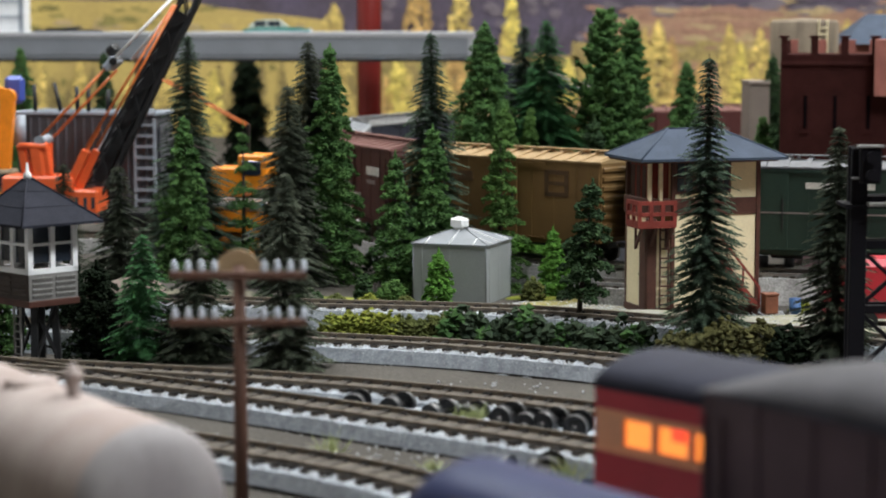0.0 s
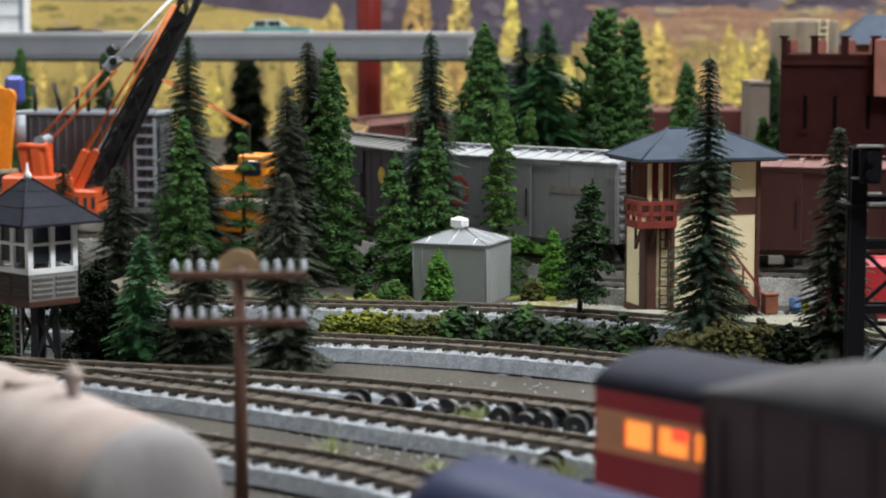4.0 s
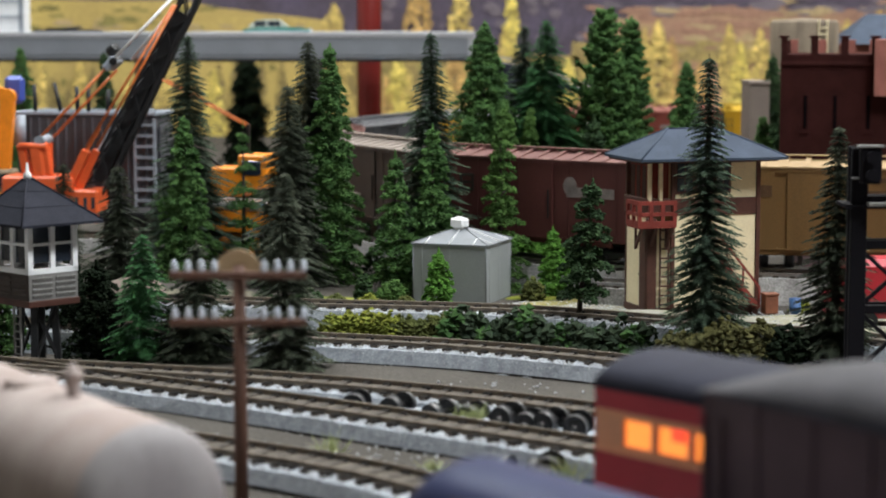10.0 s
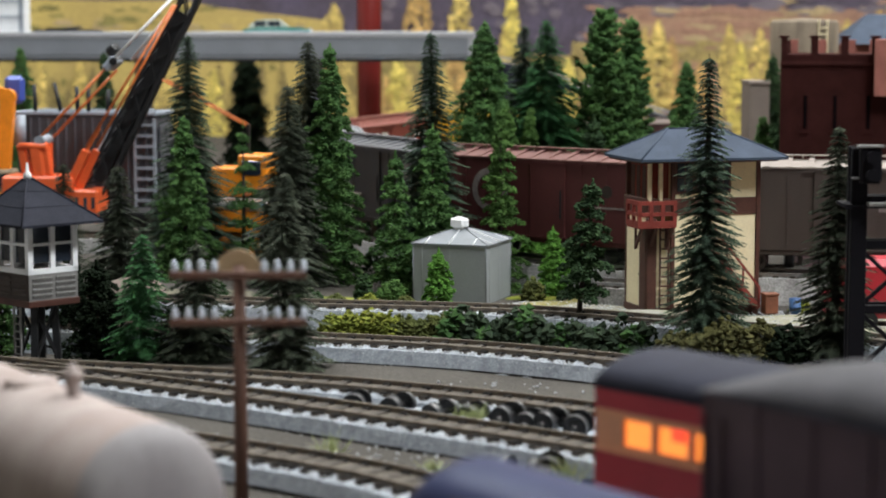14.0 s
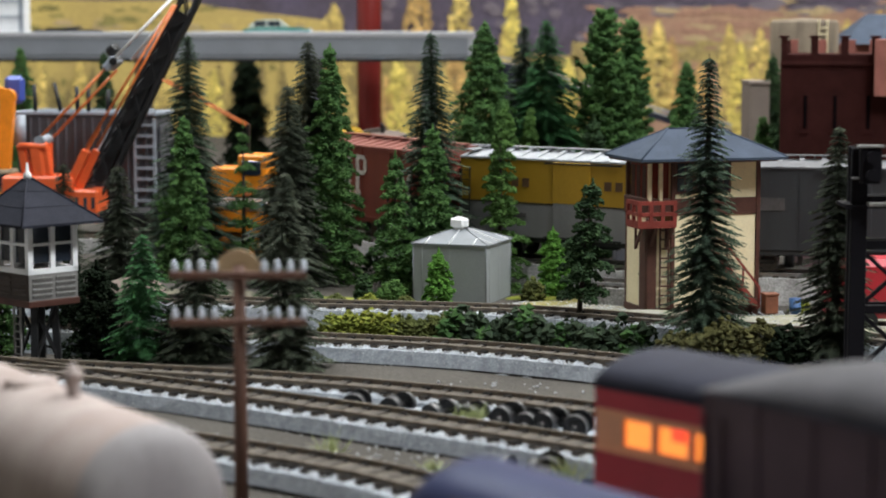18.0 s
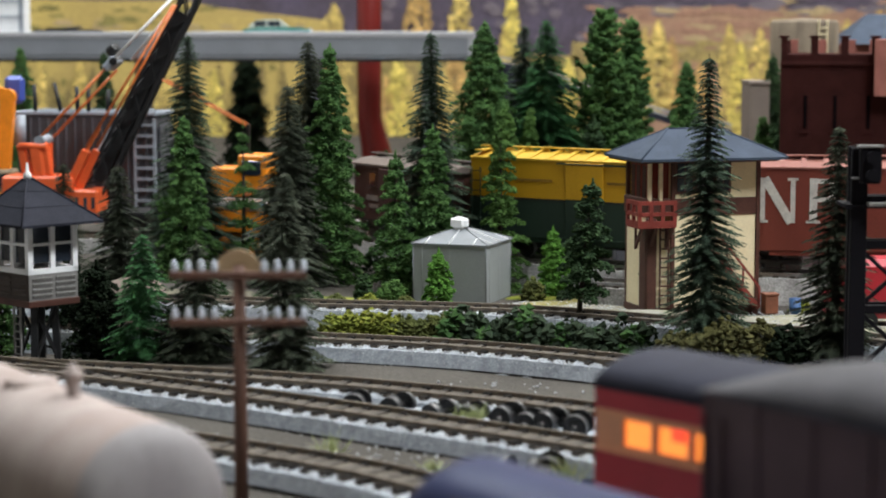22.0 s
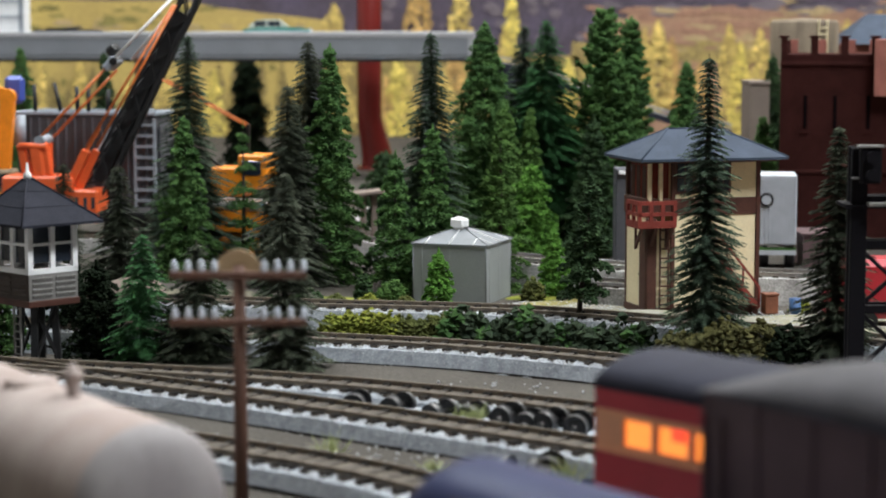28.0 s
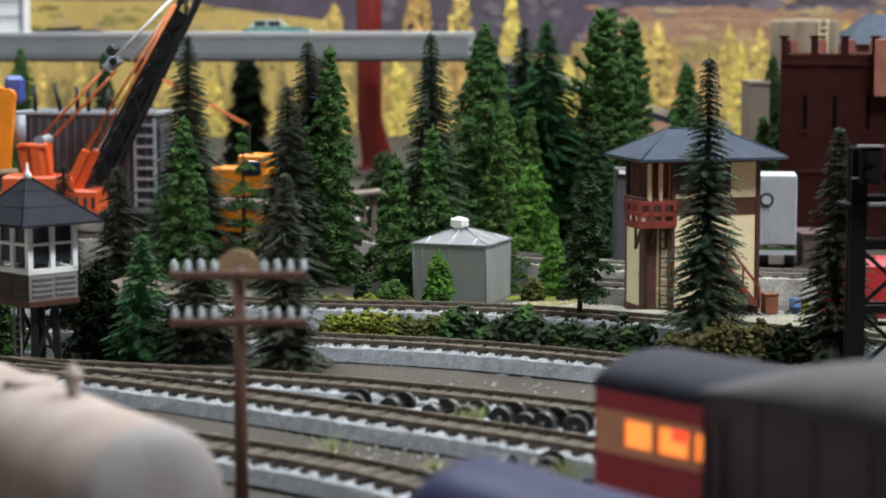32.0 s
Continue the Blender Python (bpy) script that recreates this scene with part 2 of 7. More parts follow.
M_TREAD = surface("worn_bright_tread", (0.16, 0.16, 0.165), 0.4, 0.8, vary=0.2, size=0.4, grain=0.04, bump=0.1)
M_DARK_RED = surface("dark_red_paint", (0.27, 0.042, 0.03), 0.6, vary=0.3, size=0.5, grain=0.05, bump=0.15)
M_BROWN_TRIM = surface("brown_trim", (0.085, 0.03, 0.02), 0.6, vary=0.3, size=0.5, grain=0.05, bump=0.15)
M_CREAM = surface("cream_paint", (0.80, 0.69, 0.455), 0.7, vary=0.12, size=1.2, grain=0.08, bump=0.2, second=(0.72, 0.61, 0.385))
M_SLATE = surface("slate_blue_roof", (0.062, 0.078, 0.11), 0.8, vary=0.2, size=0.8, grain=0.06, bump=0.2, second=(0.05, 0.063, 0.09), spec=0.12)
M_SHED = surface("galvanised_shed", (0.27, 0.285, 0.285), 0.6, 0.1, vary=0.1, size=0.8, grain=0.06, bump=0.15, streak=True)
M_SHED_ROOF = surface("galvanised_roof", (0.21, 0.222, 0.24), 0.6, 0.1, vary=0.12, size=0.8, grain=0.06, bump=0.15)
M_WHITE = surface("white_paint", (0.86, 0.86, 0.87), 0.5, vary=0.1, size=0.6, grain=0.05, bump=0.1)
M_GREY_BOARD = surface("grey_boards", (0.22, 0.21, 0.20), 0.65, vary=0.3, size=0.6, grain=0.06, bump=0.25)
# dark brown copy of the cabin boards, shade of the left sides in its colour
M_BOARD_SHADED = surface("shaded_umber_boards", (0.06, 0.043, 0.035), 0.65, vary=0.3, size=0.6, grain=0.06, bump=0.25)
M_CHARCOAL = surface("charcoal_roof", (0.03, 0.031, 0.042), 0.9, spec=0.1, vary=0.25, size=0.7, grain=0.06, bump=0.3)
M_GLASS = glass("dark_glass")
M_ORANGE = surface("orange_plastic", (0.78, 0.12, 0.03), 0.4, vary=0.15, size=0.8, grain=0.05, bump=0.1)
M_ORANGE_DULL = surface("orange_rods", (0.72, 0.19, 0.045), 0.45, vary=0.2, size=0.5, grain=0.05, bump=0.1)
M_AMBER = surface("amber_yellow_paint", (0.95, 0.30, 0.015), 0.45, vary=0.2, size=0.6, grain=0.05, bump=0.1)
M_CONCRETE = surface("grey_viaduct", (0.215, 0.225, 0.25), 0.7, vary=0.14, size=3, grain=0.1, bump=0.2)
M_CONCRETE_LIGHT = surface("pale_kerb", (0.36, 0.36, 0.375), 0.7, vary=0.12, size=2, grain=0.1, bump=0.2)
M_PIPE = surface("oxblood_gloss_paint", (0.15, 0.018, 0.015), 0.2, vary=0.15, size=2.5, grain=0.1, bump=0.05, spec=0.35, coat=0.15)
M_BRICK = surface("dark_brick", (0.050, 0.015, 0.013), 0.95, spec=0.08, vary=0.3, size=1.0, grain=0.07, bump=0.5)
M_BRICK_LIGHT = surface("pink_brick", (0.36, 0.13, 0.10), 0.85, vary=0.25, size=1.0, grain=0.07, bump=0.5)
M_TAN = surface("tan_plaster", (0.24, 0.185, 0.12), 0.8, vary=0.15, size=2, grain=0.1, bump=0.3)
M_TAUPE = surface("taupe_plaster", (0.20, 0.155, 0.13), 0.8, vary=0.15, size=2, grain=0.1, bump=0.3)
M_BIN = surface("grey_steel_plate", (0.10, 0.10, 0.115), 0.55, 0.2, vary=0.25, size=1.2, grain=0.07, bump=0.2, streak=True)
M_BIN_EDGE = surface("pale_blue_steel", (0.36, 0.40, 0.46), 0.5, 0.2, vary=0.2, size=0.8, grain=0.06, bump=0.2)
M_RED = surface("red_plastic", (0.44, 0.02, 0.035), 0.4, vary=0.15, size=0.8, grain=0.05, bump=0.1)
M_BLUE = surface("blue_plastic", (0.06, 0.10, 0.42), 0.4, vary=0.15, size=0.8, grain=0.05, bump=0.1)
M_SKYBLUE = surface("sky_blue_plastic", (0.16, 0.36, 0.68), 0.4, vary=0.15, size=0.8, grain=0.05, bump=0.1)
M_TEAL = surface("teal_car_paint", (0.05, 0.26, 0.22), 0.3, vary=0.1, size=0.8, grain=0.05, bump=0.05, coat=0.5)
M_POLE = surface("brown_pole_plastic", (0.13, 0.06, 0.04), 0.65, vary=0.25, size=0.6, grain=0.05, bump=0.3, streak=True)
M_INSUL = surface("milky_insulator", (0.62, 0.66, 0.74), 0.2, vary=0.06, size=0.5, grain=0.04, bump=0.0)
M_TANK = surface("dusty_white_tank", (0.42, 0.35, 0.325), 0.8, vary=0.12, size=1.1, grain=0.07, bump=0.1, second=(0.31, 0.235, 0.21), streak=True)
M_TANK_END = surface("greyed_tank_end", (0.31, 0.285, 0.285), 0.6, vary=0.12, size=0.9, grain=0.07, bump=0.1, second=(0.23, 0.205, 0.21), streak=True)
M_SAGE = surface("pale_sage_car_paint", (0.42, 0.47, 0.43), 0.4, vary=0.1, size=0.8, grain=0.05, bump=0.05)
M_GANTRY = surface("dull_black_steel", (0.007, 0.006, 0.009), 0.75, vary=0.3, size=0.6, grain=0.05, bump=0.15, spec=0.15)
M_DISC = surface("tan_cap_plastic", (0.42, 0.29, 0.16), 0.7, vary=0.2, size=0.5, grain=0.05, bump=0.1)
M_SILO = surface("silo_tan_boards", (0.24, 0.185, 0.13), 0.85, vary=0.2, size=1.2, grain=0.1, bump=0.3, second=(0.13, 0.1, 0.072), streak=True)
M_SLIT = surface("dark_slit_recess", (0.008, 0.004, 0.005), 0.95, vary=0.3, size=0.5, grain=0.05, bump=0, spec=0.03)
M_TRAILER = surface("dull_white_trailer", (0.47, 0.485, 0.53), 0.6, vary=0.12, size=0.8, grain=0.05, bump=0.1)
M_DRUM = surface("dull_blue_drum", (0.06, 0.14, 0.32), 0.5, vary=0.2, size=0.5, grain=0.05, bump=0.1)
M_BOXRUST = surface("rust_orange_box", (0.24, 0.085, 0.045), 0.7, vary=0.3, size=0.5, grain=0.05, bump=0.2)
M_COACH = surface("maroon_coach_paint", (0.50, 0.034, 0.056), 0.45, vary=0.15, size=1.0, grain=0.06, bump=0.1)
# ochre brightened to carry the window light that leaks through the coach side
M_COACH_BAND = surface("glow_lifted_ochre_band", (0.90, 0.42, 0.24), 0.5, vary=0.15, size=1.0, grain=0.06, bump=0.1)
M_COACH_ROOF = surface("blue_black_roof", (0.032, 0.033, 0.05), 0.75, spec=0.15, vary=0.2, size=1.0, grain=0.06, bump=0.15)
M_BOX_BROWN = surface("umber_boxcar_paint", (0.12, 0.07, 0.075), 0.6, vary=0.2, size=1.0, grain=0.06, bump=0.15)
M_BOX_ROOF = surface("dusty_grey_roof", (0.105, 0.10, 0.108), 0.8, spec=0.15, vary=0.2, size=1.2, grain=0.06, bump=0.2)
M_LOCO = surface("slate_violet_paint", (0.021, 0.028, 0.088), 0.5, spec=0.2, vary=0.15, size=1.0, grain=0.06, bump=0.08)
M_LAMP_GLOW = glow("lit_window", (1.0, 0.30, 0.055), 1.15)
M_LAMP_RED = glow("lit_red_curtain", (1.0, 0.07, 0.03), 1.2)
M_WALL = surface("room_wall_paint", (0.62, 0.60, 0.56), 0.9, vary=0.05, size=20, grain=0.5, bump=0.1)
M_CEILING = surface("room_ceiling_paint", (0.75, 0.74, 0.72), 0.9, vary=0.04, size=20, grain=0.5, bump=0.1)
M_FLOOR = surface("room_carpet", (0.13, 0.12, 0.12), 0.95, vary=0.2, size=8, grain=0.4, bump=0.5)
M_FASCIA = surface("layout_fascia", (0.08, 0.06, 0.045), 0.6, vary=0.2, size=6, grain=0.2, bump=0.2)
M_PANEL = glow("lamp_diffuser", (1.0, 0.95, 0.88), 2.0)

# ---- the room and the layout board ----
def slab(name, x0, x1, y0, y1, z0, z1, material, label, category):
    s = Shape().box((x0 + x1) / 2, (y0 + y1) / 2, (z0 + z1) / 2, x1 - x0, y1 - y0, z1 - z0)
    return solid(name, s, material, label, category, "structure")


slab("floor", -200, 400, -200, 262, -103, -98, M_FLOOR, "dark grey carpet of the train room", "floor")
slab("ceiling", -200, 400, -200, 262, 150, 155, M_CEILING, "plain white ceiling of the train room", "ceiling")
slab("wall_north", -200, 400, 262, 270, -103, 155, M_WALL, "plain painted wall behind the layout", "wall")
slab("wall_south", -200, 400, -208, -200, -103, 155, M_WALL, "plain painted wall of the train room", "wall")
slab("wall_west", -208, -200, -200, 262, -103, 155, M_WALL, "plain painted wall of the train room", "wall")
slab("wall_east", 400, 408, -200, 262, -103, 155, M_WALL, "plain painted wall of the train room", "wall")
for x, y, w, h in ((55, 175, 90, 35), (75, 35, 90, 30), (-60, 145, 70, 30)):
    fix = thing("ceiling_light", x, y, 150, "white ceiling light panel with a diffuser", "ceiling light", group="ceiling lights")
    part("frame", Shape().box(0, 0, -0.8, w + 4, h + 4, 1.6, bev=0.3), M_WHITE, fix)
    part("diffuser", Shape().box(0, 0, -1.8, w, h, 0.4), M_PANEL, fix)


def height(x, y):
    """The scenic ground, nearly flat."""
    rise = 0.32 * max(0.0, min(1.0, (79 - y) / 2.0)) * max(0.0, min(1.0, (y - 44) / 3.0))
    return 0.12 + rise + 0.16 * noise.noise((x * 0.11, y * 0.11, 1.3)) + 0.05 * noise.noise((x * 0.5, y * 0.5, 4.0))


def sheet(x0, x1, y0, y1, step):
    s = Shape()
    nx, ny = int((x1 - x0) / step) + 1, int((y1 - y0) / step) + 1
    s.v = [(x0 + (x1 - x0) * i / (nx - 1), y0 + (y1 - y0) * j / (ny - 1), 0) for j in range(ny) for i in range(nx)]
    s.v = [(x, y, height(x, y)) for x, y, _ in s.v]
    s.f = [(j * nx + i, j * nx + i + 1, (j + 1) * nx + i + 1, (j + 1) * nx + i) for j in range(ny - 1) for i in range(nx - 1)]
    s.smooth = set(range(len(s.f)))
    return s


solid("ground", sheet(-140, 340, 18, 252, 1.6), M_GROUND, "brown scenic soil of the model railway layout", "ground", "structure")
slab("layout_board", -140, 340, 18, 252, -12, -0.6, M_FASCIA, "dark wooden board carrying the layout", "board")
for x in (-130, 100, 330):
    for y in (26, 244):
        solid("board_leg", Shape().box(0, 0, -55, 8, 8, 86, bev=0.5), M_FASCIA, "square dark wooden leg under the layout board", "leg", group="legs of the layout board", at=(x, y, 0))


def patch(name, x, y, rx, ry, material, label, seed, lift=0.06):
    """A thin uneven pool of scatter on the ground."""
    g = random.Random(seed)
    s = Shape()
    pts, n = [], 40
    for ring, k in ((1.0, 0.0), (0.8, 1.0), (0.4, 1.0)):
        for i in range(n):
            t = 2 * math.pi * i / n
            w = ring * (1 + 0.18 * noise.noise((math.cos(t) * 1.5 + seed, math.sin(t) * 1.5, 0.3)) + 0.05 * g.random())
            px, py = x + rx * w * math.cos(t), y + ry * w * math.sin(t)
            pts.append((px, py, height(px, py) + lift * k - 0.03 * (1 - k)))
    pts.append((x, y, height(x, y) + lift))
    faces = [(r * n + i, r * n + (i + 1) % n, (r + 1) * n + (i + 1) % n, (r + 1) * n + i) for r in range(2) for i in range(n)]
    faces += [(2 * n + i, 2 * n + (i + 1) % n, 3 * n) for i in range(n)]
    return solid(name, s.add(pts, faces, True), material, label, "ground cover", "stuff")


patch("sand_patch", 6.0, 93.4, 4.6, 1.7, M_SAND, "pale sandy scatter beside the signal tower", 3)
patch("sand_patch", 17.5, 88.5, 6.0, 3.2, M_SAND, "pale sandy scatter behind the bushes", 5)
patch("sand_patch", 9.6, 88.6, 3.4, 1.5, M_SAND, "pale sandy scatter at the foot of the signal tower", 6, 0.42)
patch("grass_patch", -4.0, 93.5, 5.0, 2.4, M_LEAF_OLIVE, "olive grass scatter before the conifers", 9)
patch("grass_patch", 4.4, 97.2, 1.5, 1.0, M_LEAF_YELLOW, "yellow-green grass scatter beside the metal shed", 19)
patch("grass_patch", -6.5, 95.5, 3.0, 2.0, M_LEAF_YELLOW, "yellow-green grass scatter under the firs", 21)
patch("grass_patch", 20.0, 80.5, 5.0, 3.5, M_LEAF_YELLOW, "yellow-green grass scatter by the black trestle", 12)
M_STRAW = surface("straw_yellow_scatter", (0.32, 0.28, 0.10), 0.95, vary=0.4, size=0.5, grain=0.08, bump=0.8, second=(0.20, 0.18, 0.06))
patch("grass_patch", 5.2, 94.6, 1.7, 0.8, M_STRAW, "straw-yellow grass scatter beside the metal shed", 31, 0.08)
patch("grass_patch", 8.3, 94.8, 1.0, 0.7, M_STRAW, "straw-yellow grass scatter beside the signal tower", 33, 0.08)
patch("grass_patch", 7.4, 95.6, 1.6, 0.9, M_STRAW, "straw-yellow grass scatter along the main line", 35, 0.3)


def pebbles(x, y, rx, ry, count, seed):
    g = random.Random(seed)
    s = Shape()
    for _ in range(count):
        a, r = g.random() * 6.28, math.sqrt(g.random())
        px, py = x + rx * r * math.cos(a), y + ry * r * math.sin(a)
        s.lump((px, py, height(px, py) + 0.06), g.uniform(0.025, 0.075), 0.7, g)
    return solid("pebbles", s, M_STONE, "pale grey ballast pebbles strewn on the ground", "pebbles", "stuff")


pebbles(6.0, 93.6, 4.4, 1.8, 500, 1)
pebbles(17.0, 89.5, 5.5, 3.0, 500, 2)
pebbles(1.5, 71.0, 7.0, 1.4, 45, 3)
pebbles(-4.0, 59.6, 6.0, 1.2, 60, 4)
pebbles(-16.0, 94.0, 8.0, 3.5, 350, 5)
patch("earth_patch", -16.0, 96.0, 9.0, 4.0, M_EARTH, "dull olive-brown earth scatter behind the crossing cabin", 15)

# ---- tracks ----
def smooth_path(points, step=0.76):
    """Points every step cm along a gentle curve through the given ones."""
    p = [Vector((*q, 0)) for q in points]
    p = [2 * p[0] - p[1]] + p + [2 * p[-1] - p[-2]]
    fine = []
    for i in range(1, len(p) - 2):
        for k in range(40):
            t = k / 40
            fine.append(0.5 * (2 * p[i] + (p[i + 1] - p[i - 1]) * t + (2 * p[i - 1] - 5 * p[i] + 4 * p[i + 1] - p[i + 2]) * t * t
                               + (3 * p[i] - p[i - 1] - 3 * p[i + 1] + p[i + 2]) * t ** 3))
    fine.append(p[-2])
    out, left = [fine[0]], step
    for a, b in zip(fine, fine[1:]):
        d = (b - a).length
        while d >= left > 0:
            a = a + (b - a) * (left / d)
            out.append(a)
            d, left = (b - a).length, step
        left -= d
    return out


def ribbon(path, section):
    """A section of (across, z) drawn along a path."""
    s, n = Shape(), len(section)
    for i, p in enumerate(path):
        d = (path[min(i + 1, len(path) - 1)] - path[max(i - 1, 0)]).normalized()
        r = Vector((d.y, -d.x, 0))
        s.v += [tuple(p + r * a + Vector((0, 0, z))) for a, z in section]
    k = len(path)
    s.f = [(i * n + j, i * n + (j + 1) % n, (i + 1) * n + (j + 1) % n, (i + 1) * n + j) for i in range(k - 1) for j in range(n)]
    s.f += [tuple(reversed(range(n))), tuple((k - 1) * n + j for j in range(n))]
    return s


TIE = Shape().box(0, 0, 0, 0.27, 2.36, 0.16, bev=0.02).mesh("tie")
TIE.materials.append(M_TIE)


def track(points, label, rail_z=1.2, ballast=None, singly=None, stones=0, seed=1, half=1.58, low=0.0, rail=None, reach=0.86, lip=0.0):
    """Roadbed with ballast shoulders, ties and two rails. reach: half the gauge; lip: height of a dark strip that
    stands in for shade at the roadbed's foot; singly: the stretch of x in which each tie is a piece of its own.
    """
    ballast = ballast or M_BALLAST
    path = smooth_path(points)
    t = thing("railway_track", 0, 0, 0, label, "track", group="tracks", kind="structure")
    deep = 0.21
    top = rail_z - deep - 0.02
    g = random.Random(seed)
    bed = ribbon(path, [(-half - 0.40, low - 0.2), (half + 0.40, low - 0.2), (half, top), (0.9, top + 0.02), (-0.9, top + 0.02), (-half, top)])
    bed.v = [(x + g.uniform(-0.03, 0.03), y + g.uniform(-0.03, 0.03), z + g.uniform(-0.015, 0.015)) for x, y, z in bed.v]
    part("roadbed", bed, ballast, t)
    for side in (-reach, reach):
        part("rail", ribbon(path, [(side - 0.05, rail_z - deep), (side - 0.05, rail_z - 0.02), (side - 0.035, rail_z), (side + 0.035, rail_z), (side + 0.05, rail_z - 0.02), (side + 0.05, rail_z - deep)]), rail or M_RAIL, t)
    part("infill", ribbon(path, [(-reach - 0.12, top - 0.05), (reach + 0.12, top - 0.05), (reach + 0.08, rail_z - deep + 0.03), (-reach - 0.08, rail_z - deep + 0.03)]), M_DUST, t)
    if lip:
        # added black strip on both sides, for the shadow line below the ballast
        for e in (-1, 1):
            part("foot_shade", ribbon(path, [(e * (half + 0.08), lip - 0.3), (e * (half + 0.22), lip - 0.3), (e * (half + 0.2), lip), (e * (half + 0.08), lip)]), M_TRACK_SHADE, t, "dark strip standing for shade at the roadbed's foot")
    rest = Shape()
    for i, p in enumerate(path[:-1]):
        d = path[i + 1] - p
        rz = math.degrees(math.atan2(d.y, d.x)) + g.uniform(-1.5, 1.5)
        if singly and singly[0] < p.x < singly[1]:
            part("tie", TIE, None, t, at=(p.x, p.y, rail_z - deep + g.uniform(-0.015, 0.015)), rz=rz)
        else:
            rest.box(p.x, p.y, rail_z - deep, 0.27, 2.36, 0.16, rz=rz)
    if stones:
        # black blocks at each tie imitate the shadow gaps beside the rails
        shade_blocks = Shape()
        for i, p in enumerate(path[:-1]):
            d = (path[i + 1] - p).normalized()
            for a, w in ((-reach - 0.27, 0.38), (-reach + 0.15, 0.22), (reach - 0.15, 0.22), (reach + 0.27, 0.38)):
                q = p + Vector((d.y, -d.x, 0)) * a
                if -17 < q.x < 17:
                    shade_blocks.box(q.x, q.y, rail_z - deep + 0.07, 0.29, w, 0.1, rz=math.degrees(math.atan2(d.y, d.x)), bev=0.02)
        tagged(part("notch_shade", shade_blocks, M_TRACK_SHADE, t, "black blocks standing for the shadow gaps beside the rails"), kind="stuff")
    if rest.f:
        tagged(part("ties", rest, M_TIE, t), kind="stuff")
    if stones:
        s = Shape()
        seen = [i for i, p in enumerate(path[:-1]) if -17 < p.x < 17]
        for _ in range(stones * 3):
            i = g.choice(seen)
            d = (path[i + 1] - path[i]).normalized()
            a = g.choice((-1, 1)) * g.uniform(reach + 0.1, half + 0.1) if g.random() < 0.75 else g.choice((-1, 1)) * g.uniform(half, half + 0.36)
            z = top + 0.02 if abs(a) <= half else top - (abs(a) - half) / 0.40 * top
            p = path[i] + d * (g.uniform(0.18, 0.58) if abs(a) < 1.2 else g.uniform(0, 0.76)) + Vector((d.y, -d.x, 0)) * a
            s.lump((p.x, p.y, z + g.uniform(-0.01, 0.04)), g.uniform(0.02, 0.05) if abs(a) <= half else g.uniform(0.014, 0.03), 0.8, g)
        tagged(part("stones", s, M_STONE, t), kind="stuff")
    return t


LOOP_X, LOOP_Y, LOOP_R = 24.8, 126.9, 31.5


def on_loop(a, r=LOOP_R):
    return (LOOP_X - r * math.cos(radians(a)), LOOP_Y - r * math.sin(radians(a)))


track([(320, LOOP_Y + LOOP_R), (150, LOOP_Y + LOOP_R), (60, LOOP_Y + LOOP_R), (38, LOOP_Y + LOOP_R)] + [on_loop(a) for a in range(-90, 91, 10)]
      + [(38, LOOP_Y - LOOP_R), (60, LOOP_Y - LOOP_R), (150, LOOP_Y - LOOP_R), (320, LOOP_Y - LOOP_R)],
      "curved main line on grey ballast round the wood", 1.5, M_BALLAST_FAR, half=1.45, rail=M_RAIL_BRIGHT)
track([on_loop(a, 35.7) for a in (60.5, 62, 63.5, 65)], "short siding on grey ballast beside the main line", 1.2, M_BALLAST_FAR, half=1.35, rail=M_RAIL_BRIGHT)
track([(-60, 97.6), (-30, 93.1), (-12, 89.7), (-5.4, 88.1), (2.7, 86.5), (9.6, 82.9), (20, 75.8), (40, 60.2)], "pale ballasted track behind the low bushes", 1.2, reach=0.70, half=1.42, singly=(-10, 18), stones=2600, seed=2)
track([(-60, 90.6), (-30, 85.6), (-14, 81.6), (-6, 78.8), (0.3, 76.7), (5.7, 73.7), (14, 67.7), (34, 52.3)], "track on a high grey ballast shoulder before the bushes", 1.2, reach=0.70, half=1.42, lip=0.46, singly=(-10, 12), stones=1500, seed=3)
track([(-17.2, 73.1), (-12, 71.45), (-6.5, 69.75), (-0.6, 67.05), (4.6, 63.85), (12, 58.15), (26, 45.5)], "branch track with dark ties and pale ballast", 1.18, reach=0.70, half=1.42, singly=(-14, 10), stones=1300, seed=4)
track([(-50, 94), (-25, 78.4), (-12.3, 70), (-6.1, 65.9), (-0.8, 62.0), (4, 58.35), (12, 51.8), (26, 39.6)], "yard track with brown rails and grey ballast", 1.2, reach=0.70, half=1.42, lip=0.53, singly=(-18, 10), stones=2200, seed=5)
track([(-60, 93), (-30, 74), (-6.2, 57.9), (-3.5, 56), (-1.4, 54.2), (1.6, 50.7), (4.6, 46.6), (11, 38.8), (24, 23)], "near yard track under the lit coach", 1.2, reach=0.70, half=1.42, lip=0.53, singly=(-14, 6), stones=1800, seed=6)
track([(1.78, 44.63), (3.96, 41.29), (6.14, 37.95), (12.7, 27.9), (15.95, 22.85)], "front yard track under the brown boxcar", 1.5, singly=(-8, 4), seed=7)
track([(-30, 73), (-8, 48.2), (-2.0, 40.5), (1.0, 36.35), (5.3, 30.4), (12, 21.2)], "front yard track under the slate-blue diesel", 0.84, seed=8)
track([(-36, 80), (-14, 51.6), (-10.6, 46.6), (-6.0, 39.6), (-1, 32), (6, 21.5)], "front yard track under the pale tank wagon", 1.2, seed=9)
